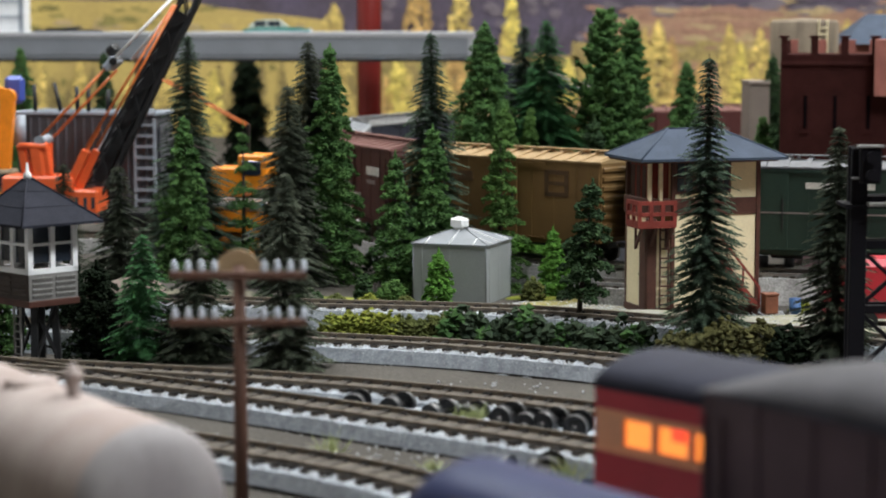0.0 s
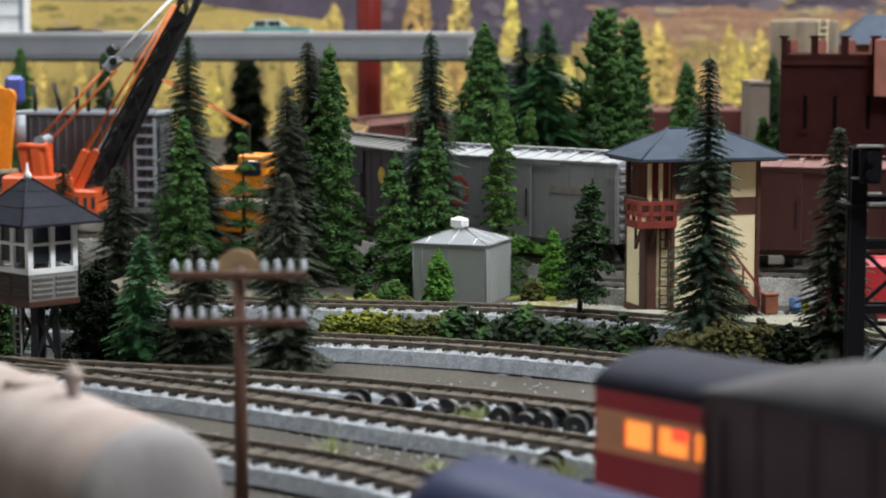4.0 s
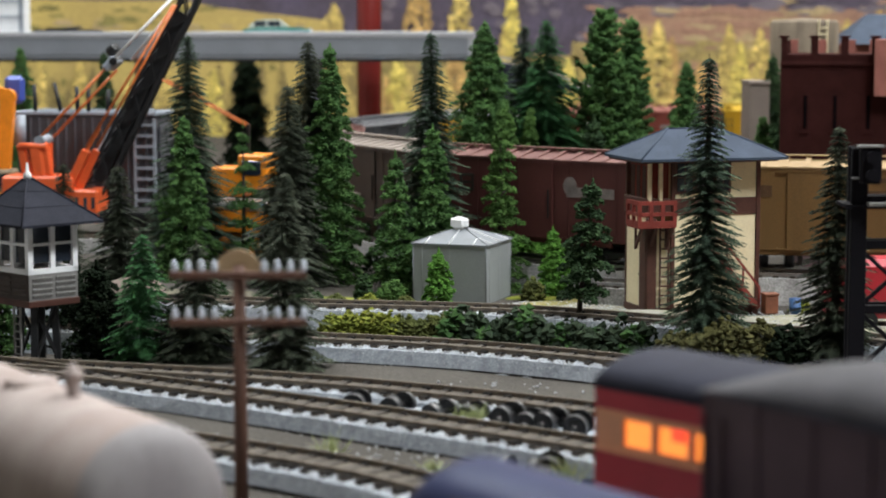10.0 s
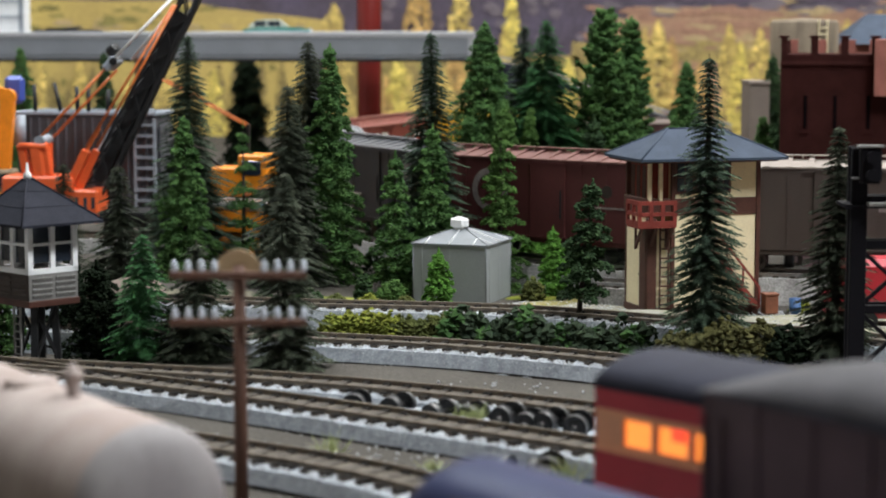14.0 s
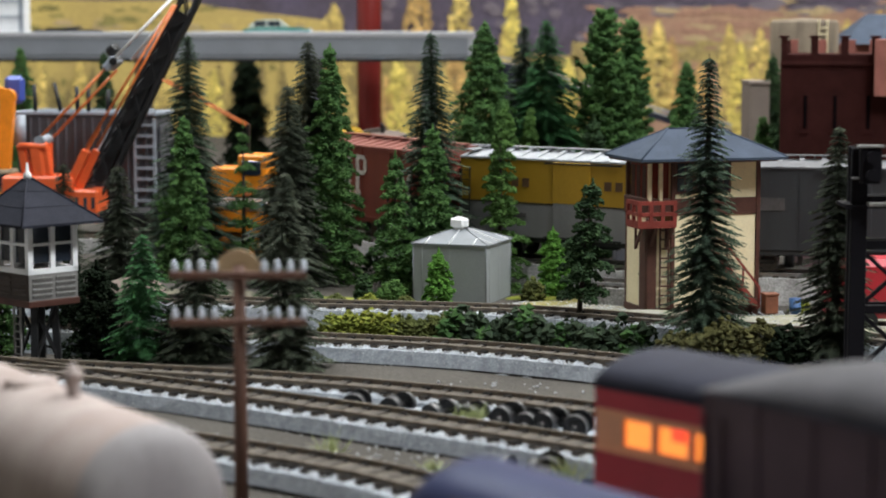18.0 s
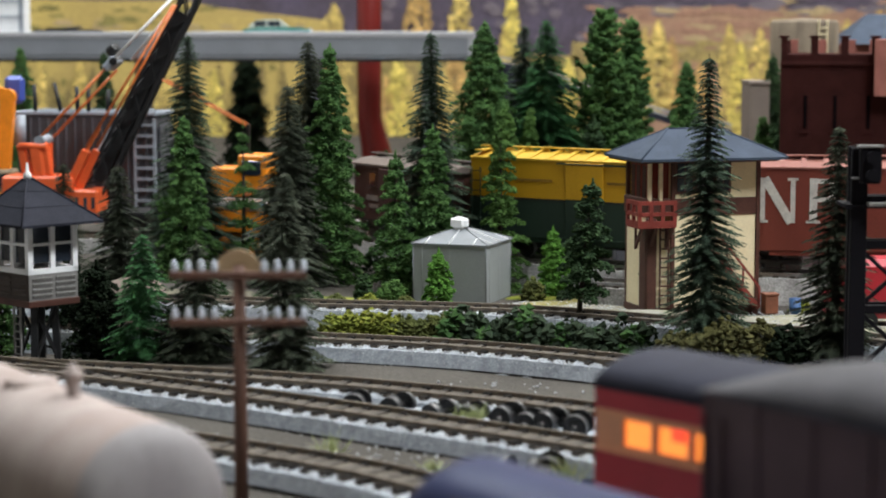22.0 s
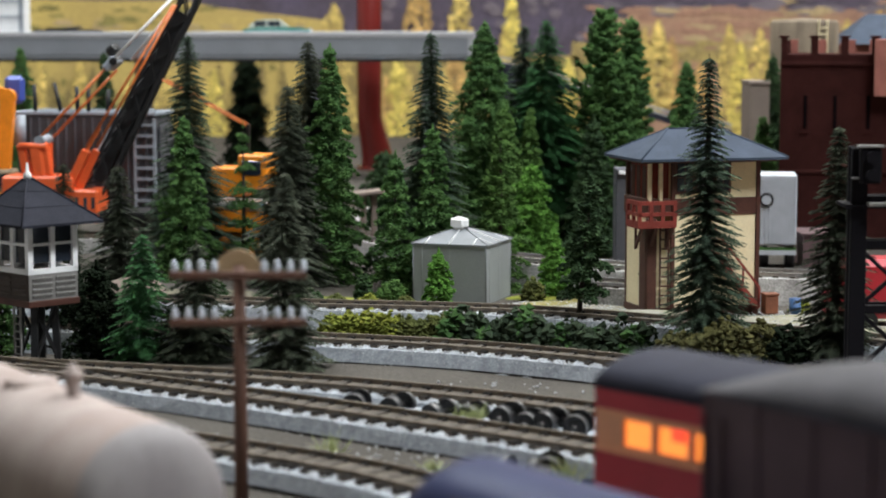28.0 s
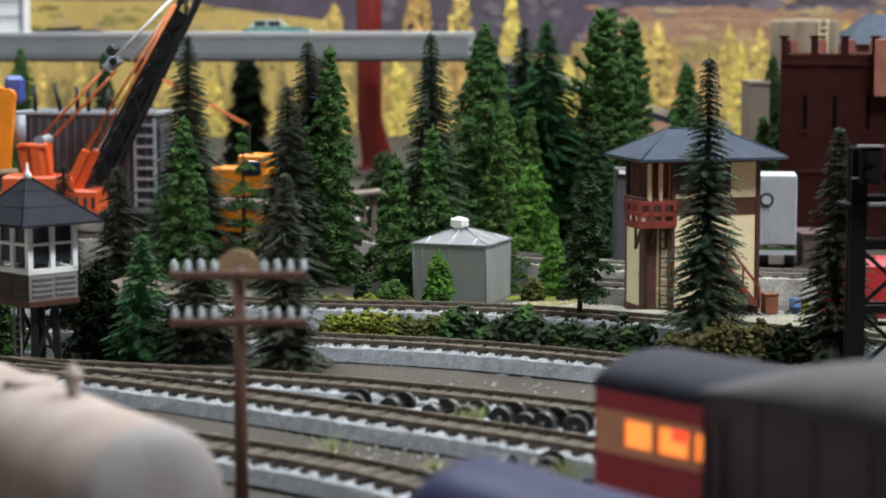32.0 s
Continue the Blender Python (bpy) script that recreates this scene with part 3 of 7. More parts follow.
track([(-90, 122), (-40, 119), (-12, 116)], "crane siding on dirty ballast among the trees", 1.2, M_BALLAST_FAR, half=1.4)


# ---- trees and plants ----
def spruce(x, y, top, width, material, seed, droop=0.35, name="spruce_tree", label="", dense=1.0, bare=0.08, gap=0.34, power=0.74, frond=0.34):
    """A wire-stemmed model spruce: separate whorls of drooping feathered boughs with dark gaps between them."""
    g = random.Random(seed)
    z0 = height(x, y) - 0.15
    t = thing(name, x, y, z0, label, "tree", group="conifers")
    h = top - z0
    part("trunk", Shape().rod((0, 0, 0), (g.uniform(-0.1, 0.1), 0, h * 0.55), 0.02 * h + 0.03, 0.012 * h + 0.02, 7).rod((0, 0, h * 0.5), (0, 0, h), 0.012 * h + 0.02, 0.012, 6), M_BARK, t)
    s = Shape()
    z = h * bare
    while z < h - 0.1:
        f = z / h
        reach = width * 0.72 * ((1 - f) / (1 - bare)) ** power * g.uniform(0.86, 1.08) + 0.08
        count = max(9, int((11 + 13 * (1 - f)) * (0.5 + 0.5 * dense)))
        turn = g.random() * 6.28
        for b in range(count):
            a = turn + 6.283 * b / count + g.uniform(-0.22, 0.22)
            r = reach * (g.uniform(0.66, 1.05) if g.random() < 0.85 else g.uniform(1.05, 1.3))
            dx, dy = math.cos(a), math.sin(a)
            sag, zz = droop * r * g.uniform(0.7, 1.25), z + g.uniform(-0.07, 0.07)
            segs = max(3, int(r / 0.105))
            for q in range(segs):
                u = (q + 0.7) / segs
                cx, cy, cz = dx * r * u, dy * r * u, zz - sag * u ** 1.4 + 0.1 * sag * u ** 4
                w = (0.11 + frond * r * (1 - u) ** 0.8 * min(1.0, 3 * u)) * g.uniform(0.7, 1.25)
                for side in (-1, 1):
                    ex, ey = cx + dx * 0.6 * w - side * dy * w, cy + dy * 0.6 * w + side * dx * w
                    k = 0.055 + 0.05 * w
                    s.add([(cx - dx * k, cy - dy * k, cz + 0.02), (cx + dx * k, cy + dy * k, cz + 0.01), (ex, ey, cz - 0.22 * w * g.uniform(0.4, 1.6))], [(0, 1, 2)])
                if q % 2 == 0:
                    s.add([(cx - dy * 0.035, cy + dx * 0.035, cz), (cx + dx * 0.16, cy + dy * 0.16, cz - 0.05), (cx - dx * 0.03, cy - dy * 0.03, cz + 0.085)], [(0, 1, 2)])
        z += gap * (0.5 + 0.5 * (1 - f)) * g.uniform(0.85, 1.15)
    part("crown", s, material, t)
    return t


def foam_tree(x, y, top, width, material, seed, name="fir_tree", label="", bare=0.05, gap=0.52, power=0.72, clump=0.22, lift=0.0, lean=0.0, thick=1.0):
    """A conifer of ragged foliage boughs in loose tiers with shaded gaps. lift: how far the boughs point upward."""
    g = random.Random(seed)
    z0 = height(x, y) - 0.15
    h = top - z0
    t = thing(name, x, y, z0, label, "tree", group="conifers")
    part("trunk", Shape().rod((0, 0, 0), (lean * 0.95, 0, h * 0.95), 0.016 * h + 0.04, 0.02, 7), M_BARK, t)
    s = Shape()
    z = h * bare
    while z < h - 0.15:
        f = z / h
        reach = width * 0.70 * ((1 - f) / (1 - bare)) ** power * g.uniform(0.82, 1.08) + 0.08
        count = 5 + int(reach * 1.7)
        turn = g.random() * 6.28
        for b in range(count):
            a = turn + 6.283 * b / count + g.uniform(-0.3, 0.3)
            r = reach * g.uniform(0.7, 1.1)
            dx, dy, up = math.cos(a), math.sin(a), g.uniform(-0.18, 0.18) * gap
            wide = 0.18 + 0.33 * r
            for q in range(int((14 + 40 * r) * thick)):
                u = 1 - g.random() ** 1.2 * 0.9
                v = g.uniform(-1, 1) * wide * (1.15 - 0.8 * u)
                zz = z + up + lift * r * u * (1 + u) - 0.30 * r * u * u + g.uniform(-0.75, 0.75) * clump * (1.2 - 0.7 * u) - abs(v) * 0.25
                s.tuft((dx * r * u - dy * v + lean * f, dy * r * u + dx * v, zz), clump * g.uniform(0.25, 0.58), 0.8, g)
        z += gap * (0.6 + 0.4 * (1 - f)) * g.uniform(0.85, 1.15)
    s.lump((lean, 0, h - 0.02), clump * 0.28, 2.6, g)
    s.lump((lean, 0, h - 0.2), clump * 0.45, 1.7, g)
    part("crown", s, material, t)
    return t


def bush(x, y, w, h, material, seed, label, lumps=60, leaf=1.0):
    g = random.Random(seed)
    z0 = height(x, y) - 0.1
    s = Shape()
    for _ in range(lumps * 5):
        a, r, k = g.random() * 6.28, math.sqrt(g.random()), g.random()
        s.tuft((math.cos(a) * r * w / 2 * (1 - 0.35 * k), math.sin(a) * r * w / 2.6 * (1 - 0.35 * k), k * h * (1.0 - 0.35 * r)), leaf * g.uniform(0.06, 0.15), 0.85, g)
    return solid("bush", s, material, label, "bush", group="low bushes", at=(x, y, z0))


def tuft(x, y, r, h, seed, up=0.0, label="straw-coloured static grass tuft"):
    g = random.Random(seed)
    s = Shape()
    for _ in range(70):
        a, q = g.random() * 6.28, g.random() * r
        bx, by = math.cos(a) * q * 0.4, math.sin(a) * q * 0.4
        tip = (math.cos(a) * q * 1.6, math.sin(a) * q * 1.6, h * g.uniform(0.5, 1.1))
        w = 0.025
        s.add([(bx - w, by, 0), (bx + w, by, 0), tip], [(0, 1, 2)])
        s.add([(bx, by - w, 0), (bx, by + w, 0), tip], [(0, 1, 2)])
    return solid("grass_tuft", s, M_GRASS, label, "grass", group="grass tufts", at=(x, y, height(x, y) - 0.05 + up))


DARK = "tall dark wire-branched model spruce with drooping needles"
GREY = "tall grey-green model spruce with sparse drooping needles"
FRESH = "small fresh green model spruce beside the yard"
FOAM = "tall green foam-clump model fir in the wood"
# before the main line
spruce(10.35, 79.3, 12.1, 2.55, M_NEEDLE, 11, label="tall dark model spruce before the cream signal tower", dense=1.9, frond=0.22, gap=0.37)
spruce(15.1, 77.5, 9.4, 2.4, M_NEEDLE_DIM, 12, label="dark model spruce beside the black signal gantry", dense=2.3, frond=0.24, gap=0.36)
spruce(-13.6, 108.7, 12.7, 3.7, M_NEEDLE, 13, label=DARK, dense=1.6)
foam_tree(-13.3, 104.5, 8.4, 2.9, M_FOAM, 14, label="green foam-clump model fir beside the crane")
spruce(-6.9, 104.2, 12.4, 3.9, M_NEEDLE_BLUE, 15, label=GREY, dense=2.2)
foam_tree(-5.7, 103.0, 12.2, 3.4, M_FOAM, 16, label=FOAM)
spruce(-7.75, 101.6, 10.3, 3.3, M_NEEDLE_BLUE, 17, label=GREY, dense=2.2)
spruce(-5.85, 75.0, 7.8, 2.2, M_NEEDLE_BLUE, 18, label="grey-green model spruce at the edge of the yard", dense=1.2)
spruce(-0.6, 101.5, 12.9, 3.2, M_NEEDLE, 19, label=DARK, dense=1.6)
foam_tree(-0.5, 99.6, 8.3, 3.1, M_FOAM, 20, label="green foam-clump model fir behind the metal shed", gap=0.62)
foam_tree(-2.3, 97.7, 7.1, 2.8, M_FOAM, 21, label="green foam-clump model fir with layered boughs", gap=0.75)
foam_tree(2.85, 100.5, 9.05, 2.3, M_FOAM_MID, 22, label="slim green model fir between shed and main line", gap=0.72)
foam_tree(5.6, 84.7, 6.75, 1.8, M_FOAM_DARK, 23, label="dark round-boughed model pine with a bare lower trunk", bare=0.34, gap=0.68, power=0.45, clump=0.22, lean=0.65, thick=1.1)
foam_tree(5.35, 98.3, 3.4, 1.7, M_FOAM_BRIGHT, 24, label="small bright green model fir on sandy ground", gap=0.42)
foam_tree(-0.2, 92.3, 3.0, 1.5, M_FOAM_BRIGHT, 25, label="small bright green model fir before the metal shed", gap=0.42)
spruce(-11.6, 77.9, 5.2, 2.3, M_NEEDLE_FRESH, 26, label=FRESH, dense=1.3)
spruce(-16.6, 103.8, 6.2, 2.6, M_NEEDLE_DIM, 27, label="small dark model spruce behind the crossing cabin", dense=1.1)
spruce(-20.4, 109.0, 5.9, 1.9, M_NEEDLE_DIM, 28, label="small dark model spruce before the orange crane", dense=1.1)
# near-black crown stands for the shadow behind the cabin
foam_tree(-13.7, 79.8, 3.9, 2.3, M_FOAM_BLACK, 29, label="foam-clump shrub tree behind the cabin, coloured near-black for shade", power=0.5)
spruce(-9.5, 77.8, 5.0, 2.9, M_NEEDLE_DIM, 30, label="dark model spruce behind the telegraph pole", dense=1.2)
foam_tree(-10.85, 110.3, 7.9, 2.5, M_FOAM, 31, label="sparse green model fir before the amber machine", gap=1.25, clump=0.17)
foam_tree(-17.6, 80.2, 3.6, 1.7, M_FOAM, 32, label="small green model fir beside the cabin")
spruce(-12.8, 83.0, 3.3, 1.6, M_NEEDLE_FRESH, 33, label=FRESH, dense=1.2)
foam_tree(-15.2, 82.2, 3.6, 2.4, M_FOAM_BLACK, 34, label="foam-clump shrub tree behind the cabin, coloured near-black for shade", power=0.5)
# inside the loop
foam_tree(2.4, 118.0, 13.3, 5.6, M_FOAM, 41, label=FOAM, clump=0.24)
foam_tree(3.6, 115.0, 8.6, 2.6, M_FOAM_MID, 42, label="mid-green foam-clump model fir inside the loop")
foam_tree(4.95, 116.0, 8.4, 2.2, M_FOAM_MID, 43, label="slim mid-green foam-clump model fir inside the loop")
foam_tree(4.95, 113.0, 5.4, 2.9, M_FOAM_BRIGHT, 44, label="bushy bright green model tree inside the loop", power=0.5)
spruce(4.8, 121.0, 13.2, 3.8, M_NEEDLE, 45, label=DARK, dense=1.7)
spruce(6.0, 118.5, 13.5, 5.4, M_NEEDLE_FRESH, 46, label="tall green model spruce inside the loop", dense=1.9)
foam_tree(9.4, 119.0, 13.8, 3.5, M_FOAM, 47, label="broad tall green foam-clump model fir", power=0.42, clump=0.3, lift=0.45, gap=0.7)
foam_tree(8.5, 114.5, 8.0, 3.4, M_FOAM_DARK, 52, label="dark green foam-clump model fir inside the loop", clump=0.24)
foam_tree(11.8, 128.0, 13.6, 2.9, M_FOAM, 48, label=FOAM, power=0.5, clump=0.28, lift=0.4, gap=0.7)
foam_tree(16.0, 134.0, 10.8, 4.0, M_FOAM, 49, label="green foam-clump model fir behind the signal tower", clump=0.22)
foam_tree(22.3, 138.0, 11.2, 3.0, M_FOAM_DARK, 50, label="slim dark model fir beside the brick keep")
foam_tree(19.9, 126.5, 7.4, 3.0, M_FOAM, 51, label="small green model fir before the brick keep")
for k, (x, y, top, w, m) in enumerate(((-1.2, 122.0, 5.0, 3.4, M_FOAM_DARK), (-3.6, 128.0, 5.2, 3.6, M_FOAM_DARK), (1.2, 126.0, 6.0, 3.4, M_FOAM), (12.5, 118.0, 6.5, 3.2, M_FOAM_DARK), (15.0, 120.0, 5.2, 3.0, M_FOAM_DARK), (7.5, 131.0, 8.0, 3.4, M_FOAM), (-0.2, 134.0, 5.6, 3.6, M_FOAM_DARK))):
    foam_tree(x, y, top, w, m, 80 + k, label="bushy dark model shrub tree filling the wood", power=0.5, clump=0.28, thick=0.7)
for k, (x, y, top, w) in enumerate(((-10.2, 122.0, 4.8, 3.4), (-12.6, 128.0, 4.6, 3.4), (-16.4, 122.0, 4.0, 3.0))):
    foam_tree(x, y, top, w, M_FOAM_DARK, 90 + k, label="bushy dark model shrub tree beside the crane siding", power=0.5, clump=0.28, thick=0.7)
# behind the crane
foam_tree(-30.2, 146.0, 11.4, 3.6, M_FOAM, 54, label="green model fir below the grey viaduct")
foam_tree(-23.6, 142.0, 11.2, 2.4, M_FOAM_DARK, 55, label="dark green model fir below the grey viaduct")
# crown blackened to carry the viaduct's shade
foam_tree(-17.7, 184.0, 12.4, 3.9, M_FOAM_BLACK, 56, label="model fir coloured near-black for the shade of the viaduct", power=0.7, clump=0.3)
spruce(-16.0, 116.0, 4.0, 2.4, M_NEEDLE_DIM, 57, label="small dark model spruce between crane and wood")

g = random.Random(99)
for i in range(13):
    x = -4.7 + i * 0.42
    bush(x, 82.9 - 0.22 * x + g.uniform(-0.25, 0.25), g.uniform(1.1, 1.6), g.uniform(1.1, 1.6), M_LEAF_YELLOW if i < 7 else M_LEAF_OLIVE, 200 + i,
         "low yellow-green bush between two tracks")
for i in range(22):
    x = 0.4 + i * 0.36
    bush(x, 82.6 - 0.38 * x + g.uniform(-0.3, 0.3), g.uniform(1.1, 1.8), g.uniform(1.4, 1.8) if 4.9 < x < 6.6 else g.uniform(1.3, 2.3), M_FOAM_MOSS if i % 4 else M_FOAM, 240 + i, "low dark green bush between two tracks", 22, 1.8)
for i in range(12):
    x = 8.9 + i * 0.42
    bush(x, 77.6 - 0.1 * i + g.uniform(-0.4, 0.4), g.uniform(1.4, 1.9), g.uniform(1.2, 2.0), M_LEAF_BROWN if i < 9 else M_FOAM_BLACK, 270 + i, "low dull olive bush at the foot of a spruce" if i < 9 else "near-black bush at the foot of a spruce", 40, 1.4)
for x, y, w, h, m in ((4.3, 96.3, 1.3, 1.3, M_LEAF_OLIVE), (-2.6, 94.6, 1.3, 1.2, M_FOAM_MID), (-4.9, 92.5, 1.6, 1.0, M_LEAF_OLIVE), (-6.2, 93.6, 1.8, 1.2, M_FOAM_DARK), (-3.4, 92.6, 1.4, 0.9, M_LEAF_YELLOW),
                      (-1.7, 92.4, 1.2, 0.9, M_LEAF_OLIVE), (-8.2, 92.0, 1.8, 1.3, M_FOAM_DARK), (-10.8, 94.5, 2.0, 1.5, M_FOAM_DARK), (0.6, 101.5, 1.8, 1.4, M_FOAM_DARK), (-3.6, 104.5, 2.0, 1.8, M_FOAM_DARK), (-2.5, 118.0, 2.2, 2.0, M_LEAF_OLIVE),
                      (7.6, 95.8, 1.0, 0.6, M_LEAF_YELLOW), (16.4, 92.3, 1.2, 0.7, M_LEAF_YELLOW), (-4.3, 91.5, 1.3, 0.7, M_LEAF_BROWN), (-2.9, 91.3, 1.1, 0.8, M_LEAF_BROWN), (-5.7, 91.6, 1.2, 0.6, M_LEAF_YELLOW), (-2.2, 92.8, 1.2, 1.6, M_FOAM_MID), (-3.7, 93.4, 1.0, 1.9, M_FOAM_DARK), (-8.9, 85.0, 1.6, 1.3, M_FOAM_DARK), (-11.2, 85.5, 1.8, 1.5, M_FOAM), (-14.2, 88.0, 2.0, 1.2, M_FOAM_DARK), (-7.0, 82.0, 1.6, 1.2, M_FOAM_DARK)):
    bush(x, y, w, h, m, int(x * 31 + y * 7), "low scatter bush in the scenery", 70)
for x, y, r, h, up in ((-3.3, 59.0, 0.55, 0.8, 0), (0.98, 62.9, 0.4, 0.6, 0.4), (0.6, 63.2, 0.3, 0.5, 0.4), (3.5, 55.4, 0.5, 0.9, 0.1), (3.1, 55.4, 0.35, 0.6, 0.1), (-0.3, 57.4, 0.45, 0.4, 0), (0.9, 69.9, 0.25, 0.35, 0), (0.3, 70.1, 0.25, 0.3, 0), (-1.2, 66.1, 0.25, 0.4, 0.3)):
    tuft(x, y, r, h, int(x * 97 + y), up)


# ---- loose wheelsets between the tracks ----
def wheel(r):
    s = Shape()
    prof = [(0.06, -0.13), (r * 0.55, -0.10), (r * 0.78, -0.13), (r * 0.9, -0.13), (r * 0.91, 0.06), (r, 0.08), (r, 0.13), (r * 0.82, 0.13), (r * 0.7, 0.06), (r * 0.3, 0.05), (0.06, 0.09)]
    n = 28
    s.v = [(q * math.cos(6.2832 * i / n), z, q * math.sin(6.2832 * i / n)) for q, z in prof for i in range(n)]
    s.f = [(j * n + i, j * n + (i + 1) % n, (j + 1) * n + (i + 1) % n, (j + 1) * n + i) for j in range(len(prof) - 1) for i in range(n)]
    s.f += [tuple(range(n)), tuple((len(prof) - 1) * n + i for i in range(n))]
    me = s.mesh("wheel")
    for k in range(3 * n, 5 * n):
        me.polygons[k].material_index = 1
    return me


WHEELS = ((-2.83, 66.0, 0.86, -12), (-1.46, 65.2, 0.9, -30), (-0.08, 64.3, 0.84, -38), (0.96, 63.65, 0.9, -24), (2.05, 62.9, 1.02, -30), (2.72, 62.3, 0.94, -22), (3.36, 62.0, 1.02, -32), (4.16, 61.5, 1.02, -16), (3.02, 56.3, 0.84, -12), (2.22, 56.5, 0.7, 60))
WHEEL_BLACK, WHEEL_STEEL = wheel(0.41), wheel(0.48)
WHEEL_BLACK.materials.append(M_BLACK)
WHEEL_BLACK.materials.append(M_TREAD)
WHEEL_STEEL.materials.append(M_STEEL)
WHEEL_STEEL.materials.append(M_TREAD)
fill = ribbon(smooth_path([(-9.0, 69.9), (-6.0, 67.6), (0.0, 64.1), (4.0, 61.3), (8.0, 58.3), (12.0, 55.2)]), [(-1.5, 0.0), (1.5, 0.0), (1.3, 0.76), (0.0, 0.8), (-1.3, 0.76)])
g = random.Random(71)
fill.v = [(x + g.uniform(-0.05, 0.05), y + g.uniform(-0.05, 0.05), z + g.uniform(-0.03, 0.03)) for x, y, z in fill.v]
solid("ballast_fill", fill, M_BALLAST, "pale grey ballast spread between two yard tracks", "ballast", "stuff")
first = thing("wheelset", WHEELS[0][0], WHEELS[0][1], WHEELS[0][2], "loose black wagon wheelset lying between tracks", "wheelset", rz=WHEELS[0][3], group="loose wheelsets")
part("wheel", WHEEL_BLACK, None, first, at=(0, -0.45, 0))
part("wheel", WHEEL_BLACK, None, first, at=(0, 0.45, 0), rz=180)
part("axle", Shape().rod((0, -0.75, 0), (0, 0.75, 0), 0.09, n=10), M_STEEL, first)
for x, y, z, rz in WHEELS[1:]:
    copy_thing(first, pose(x * C, y * C, z * C, 0, 0, rz))


# ---- signal tower ----
def signal_tower():
    t = thing("signal_tower", 9.12, 90.3, 0.36, "two-storey cream railway signal tower with brown trim and slate-blue hipped roof", "signal tower", rz=16)
    w, d, h = 5.42, 2.75, 6.95
    part("plinth", Shape().box(w / 2, d / 2, -0.05, w + 0.06, d + 0.06, 0.5, bev=0.03), M_BROWN_TRIM, t)
    part("wall", Shape().box(w / 2 + 0.55, d / 2, h / 2, w - 1.1, d, h - 0.1, bev=0.02), M_CREAM, t)
    part("wall", Shape().box(0.16, d / 2, 2.1, 0.28, d - 0.1, 4.4, bev=0.02), M_CREAM, t)
    part("wall", Shape().box(0.7, d / 2, 5.7, 0.94, d - 0.5, 2.3, bev=0.02), M_DARK_RED, t)
    part("trim_band", Shape().box(w / 2, d / 2, 4.72, w + 0.1, d + 0.1, 0.78, bev=0.03), M_BROWN_TRIM, t)
    for x, y in ((0.1, d - 0.1), (w - 0.08, 0.02), (w - 0.08, d - 0.08), (1.2, 0.0)):
        part("corner_post", Shape().box(x, y, h / 2, 0.2, 0.2, h, bev=0.02), M_BROWN_TRIM, t)
    part("corner_post", Shape().box(0.2, 0.02, 2.15, 0.46, 0.2, 4.2, bev=0.02), M_BROWN_TRIM, t)
    for x in (0.1, 0.62):
        part("porch_post", Shape().box(x, 0.03, 5.9, 0.17, 0.17, 2.1, bev=0.02), M_CREAM, t, "cream porch post")
    # upper windows and lower door
    for x, wz, ww, wh in ((1.75, 6.05, 0.8, 1.3), (2.75, 6.05, 0.8, 1.3), (3.6, 6.05, 0.6, 1.3)):
        win = part("window", Shape().box(x, -0.02, wz, ww + 0.2, 0.1, wh + 0.2, bev=0.02), M_BROWN_TRIM, t)
        for sx in (-1, 1):
            for sz in (-1, 1):
                part("pane", Shape().box(x + sx * ww / 4, -0.08, wz + sz * wh / 4, ww / 2 - 0.06, 0.04, wh / 2 - 0.06), M_GLASS, win)
    for y in (0.75, 1.45, 2.1):
        win = part("window", Shape().box(0.19, y, 5.75, 0.1, 0.6, 1.9, bev=0.02), M_DARK_RED, t)
        part("pane", Shape().box(0.13, y, 5.75, 0.04, 0.42, 1.6), M_BROWN_TRIM, win)
    door = part("door", Shape().box(-0.01, 0.42, 2.0, 0.1, 0.8, 3.7, bev=0.02), M_BROWN_TRIM, t)
    part("handle", Shape().lump((-0.1, 0.7, 1.7), 0.06), M_STEEL, door)
    part("wall", Shape().box(0.78, 0.1, 2.1, 0.7, 0.12, 4.0, bev=0.02), M_CREAM, t)
    ladder = part("ladder", Shape().box(0.58, -0.1, 2.0, 0.07, 0.07, 3.8).box(0.98, -0.1, 2.0, 0.07, 0.07, 3.8), M_BROWN_TRIM, t)
    for k in range(9):
        part("rung", Shape().box(0.78, -0.1, 0.35 + k * 0.42, 0.4, 0.06, 0.07), M_BROWN_TRIM, ladder)
    lower = part("window", Shape().box(2.6, -0.02, 2.2, 1.0, 0.1, 1.3, bev=0.02), M_BROWN_TRIM, t)
    part("pane", Shape().box(2.6, -0.08, 2.2, 0.8, 0.04, 1.1), M_GLASS, lower)
    # roof
    o, ol, e, ap = 0.95, 0.68, h, 1.22
    base = [(-ol, -o, e), (w + o, -o, e), (w + o, d + o, e), (-ol, d + o, e)]
    rx = d / 2 + 0.1
    roof = Shape().add(base + [(rx, d / 2, e + ap), (w - rx, d / 2, e + ap), (-ol, -o, e - 0.12), (w + o, -o, e - 0.12), (w + o, d + o, e - 0.12), (-ol, d + o, e - 0.12)],
                       [(0, 1, 5, 4), (1, 2, 5), (2, 3, 4, 5), (3, 0, 4), (0, 6, 7, 1), (1, 7, 8, 2), (2, 8, 9, 3), (3, 9, 6, 0), (9, 8, 7, 6)])
    part("roof", roof, M_SLATE, t)
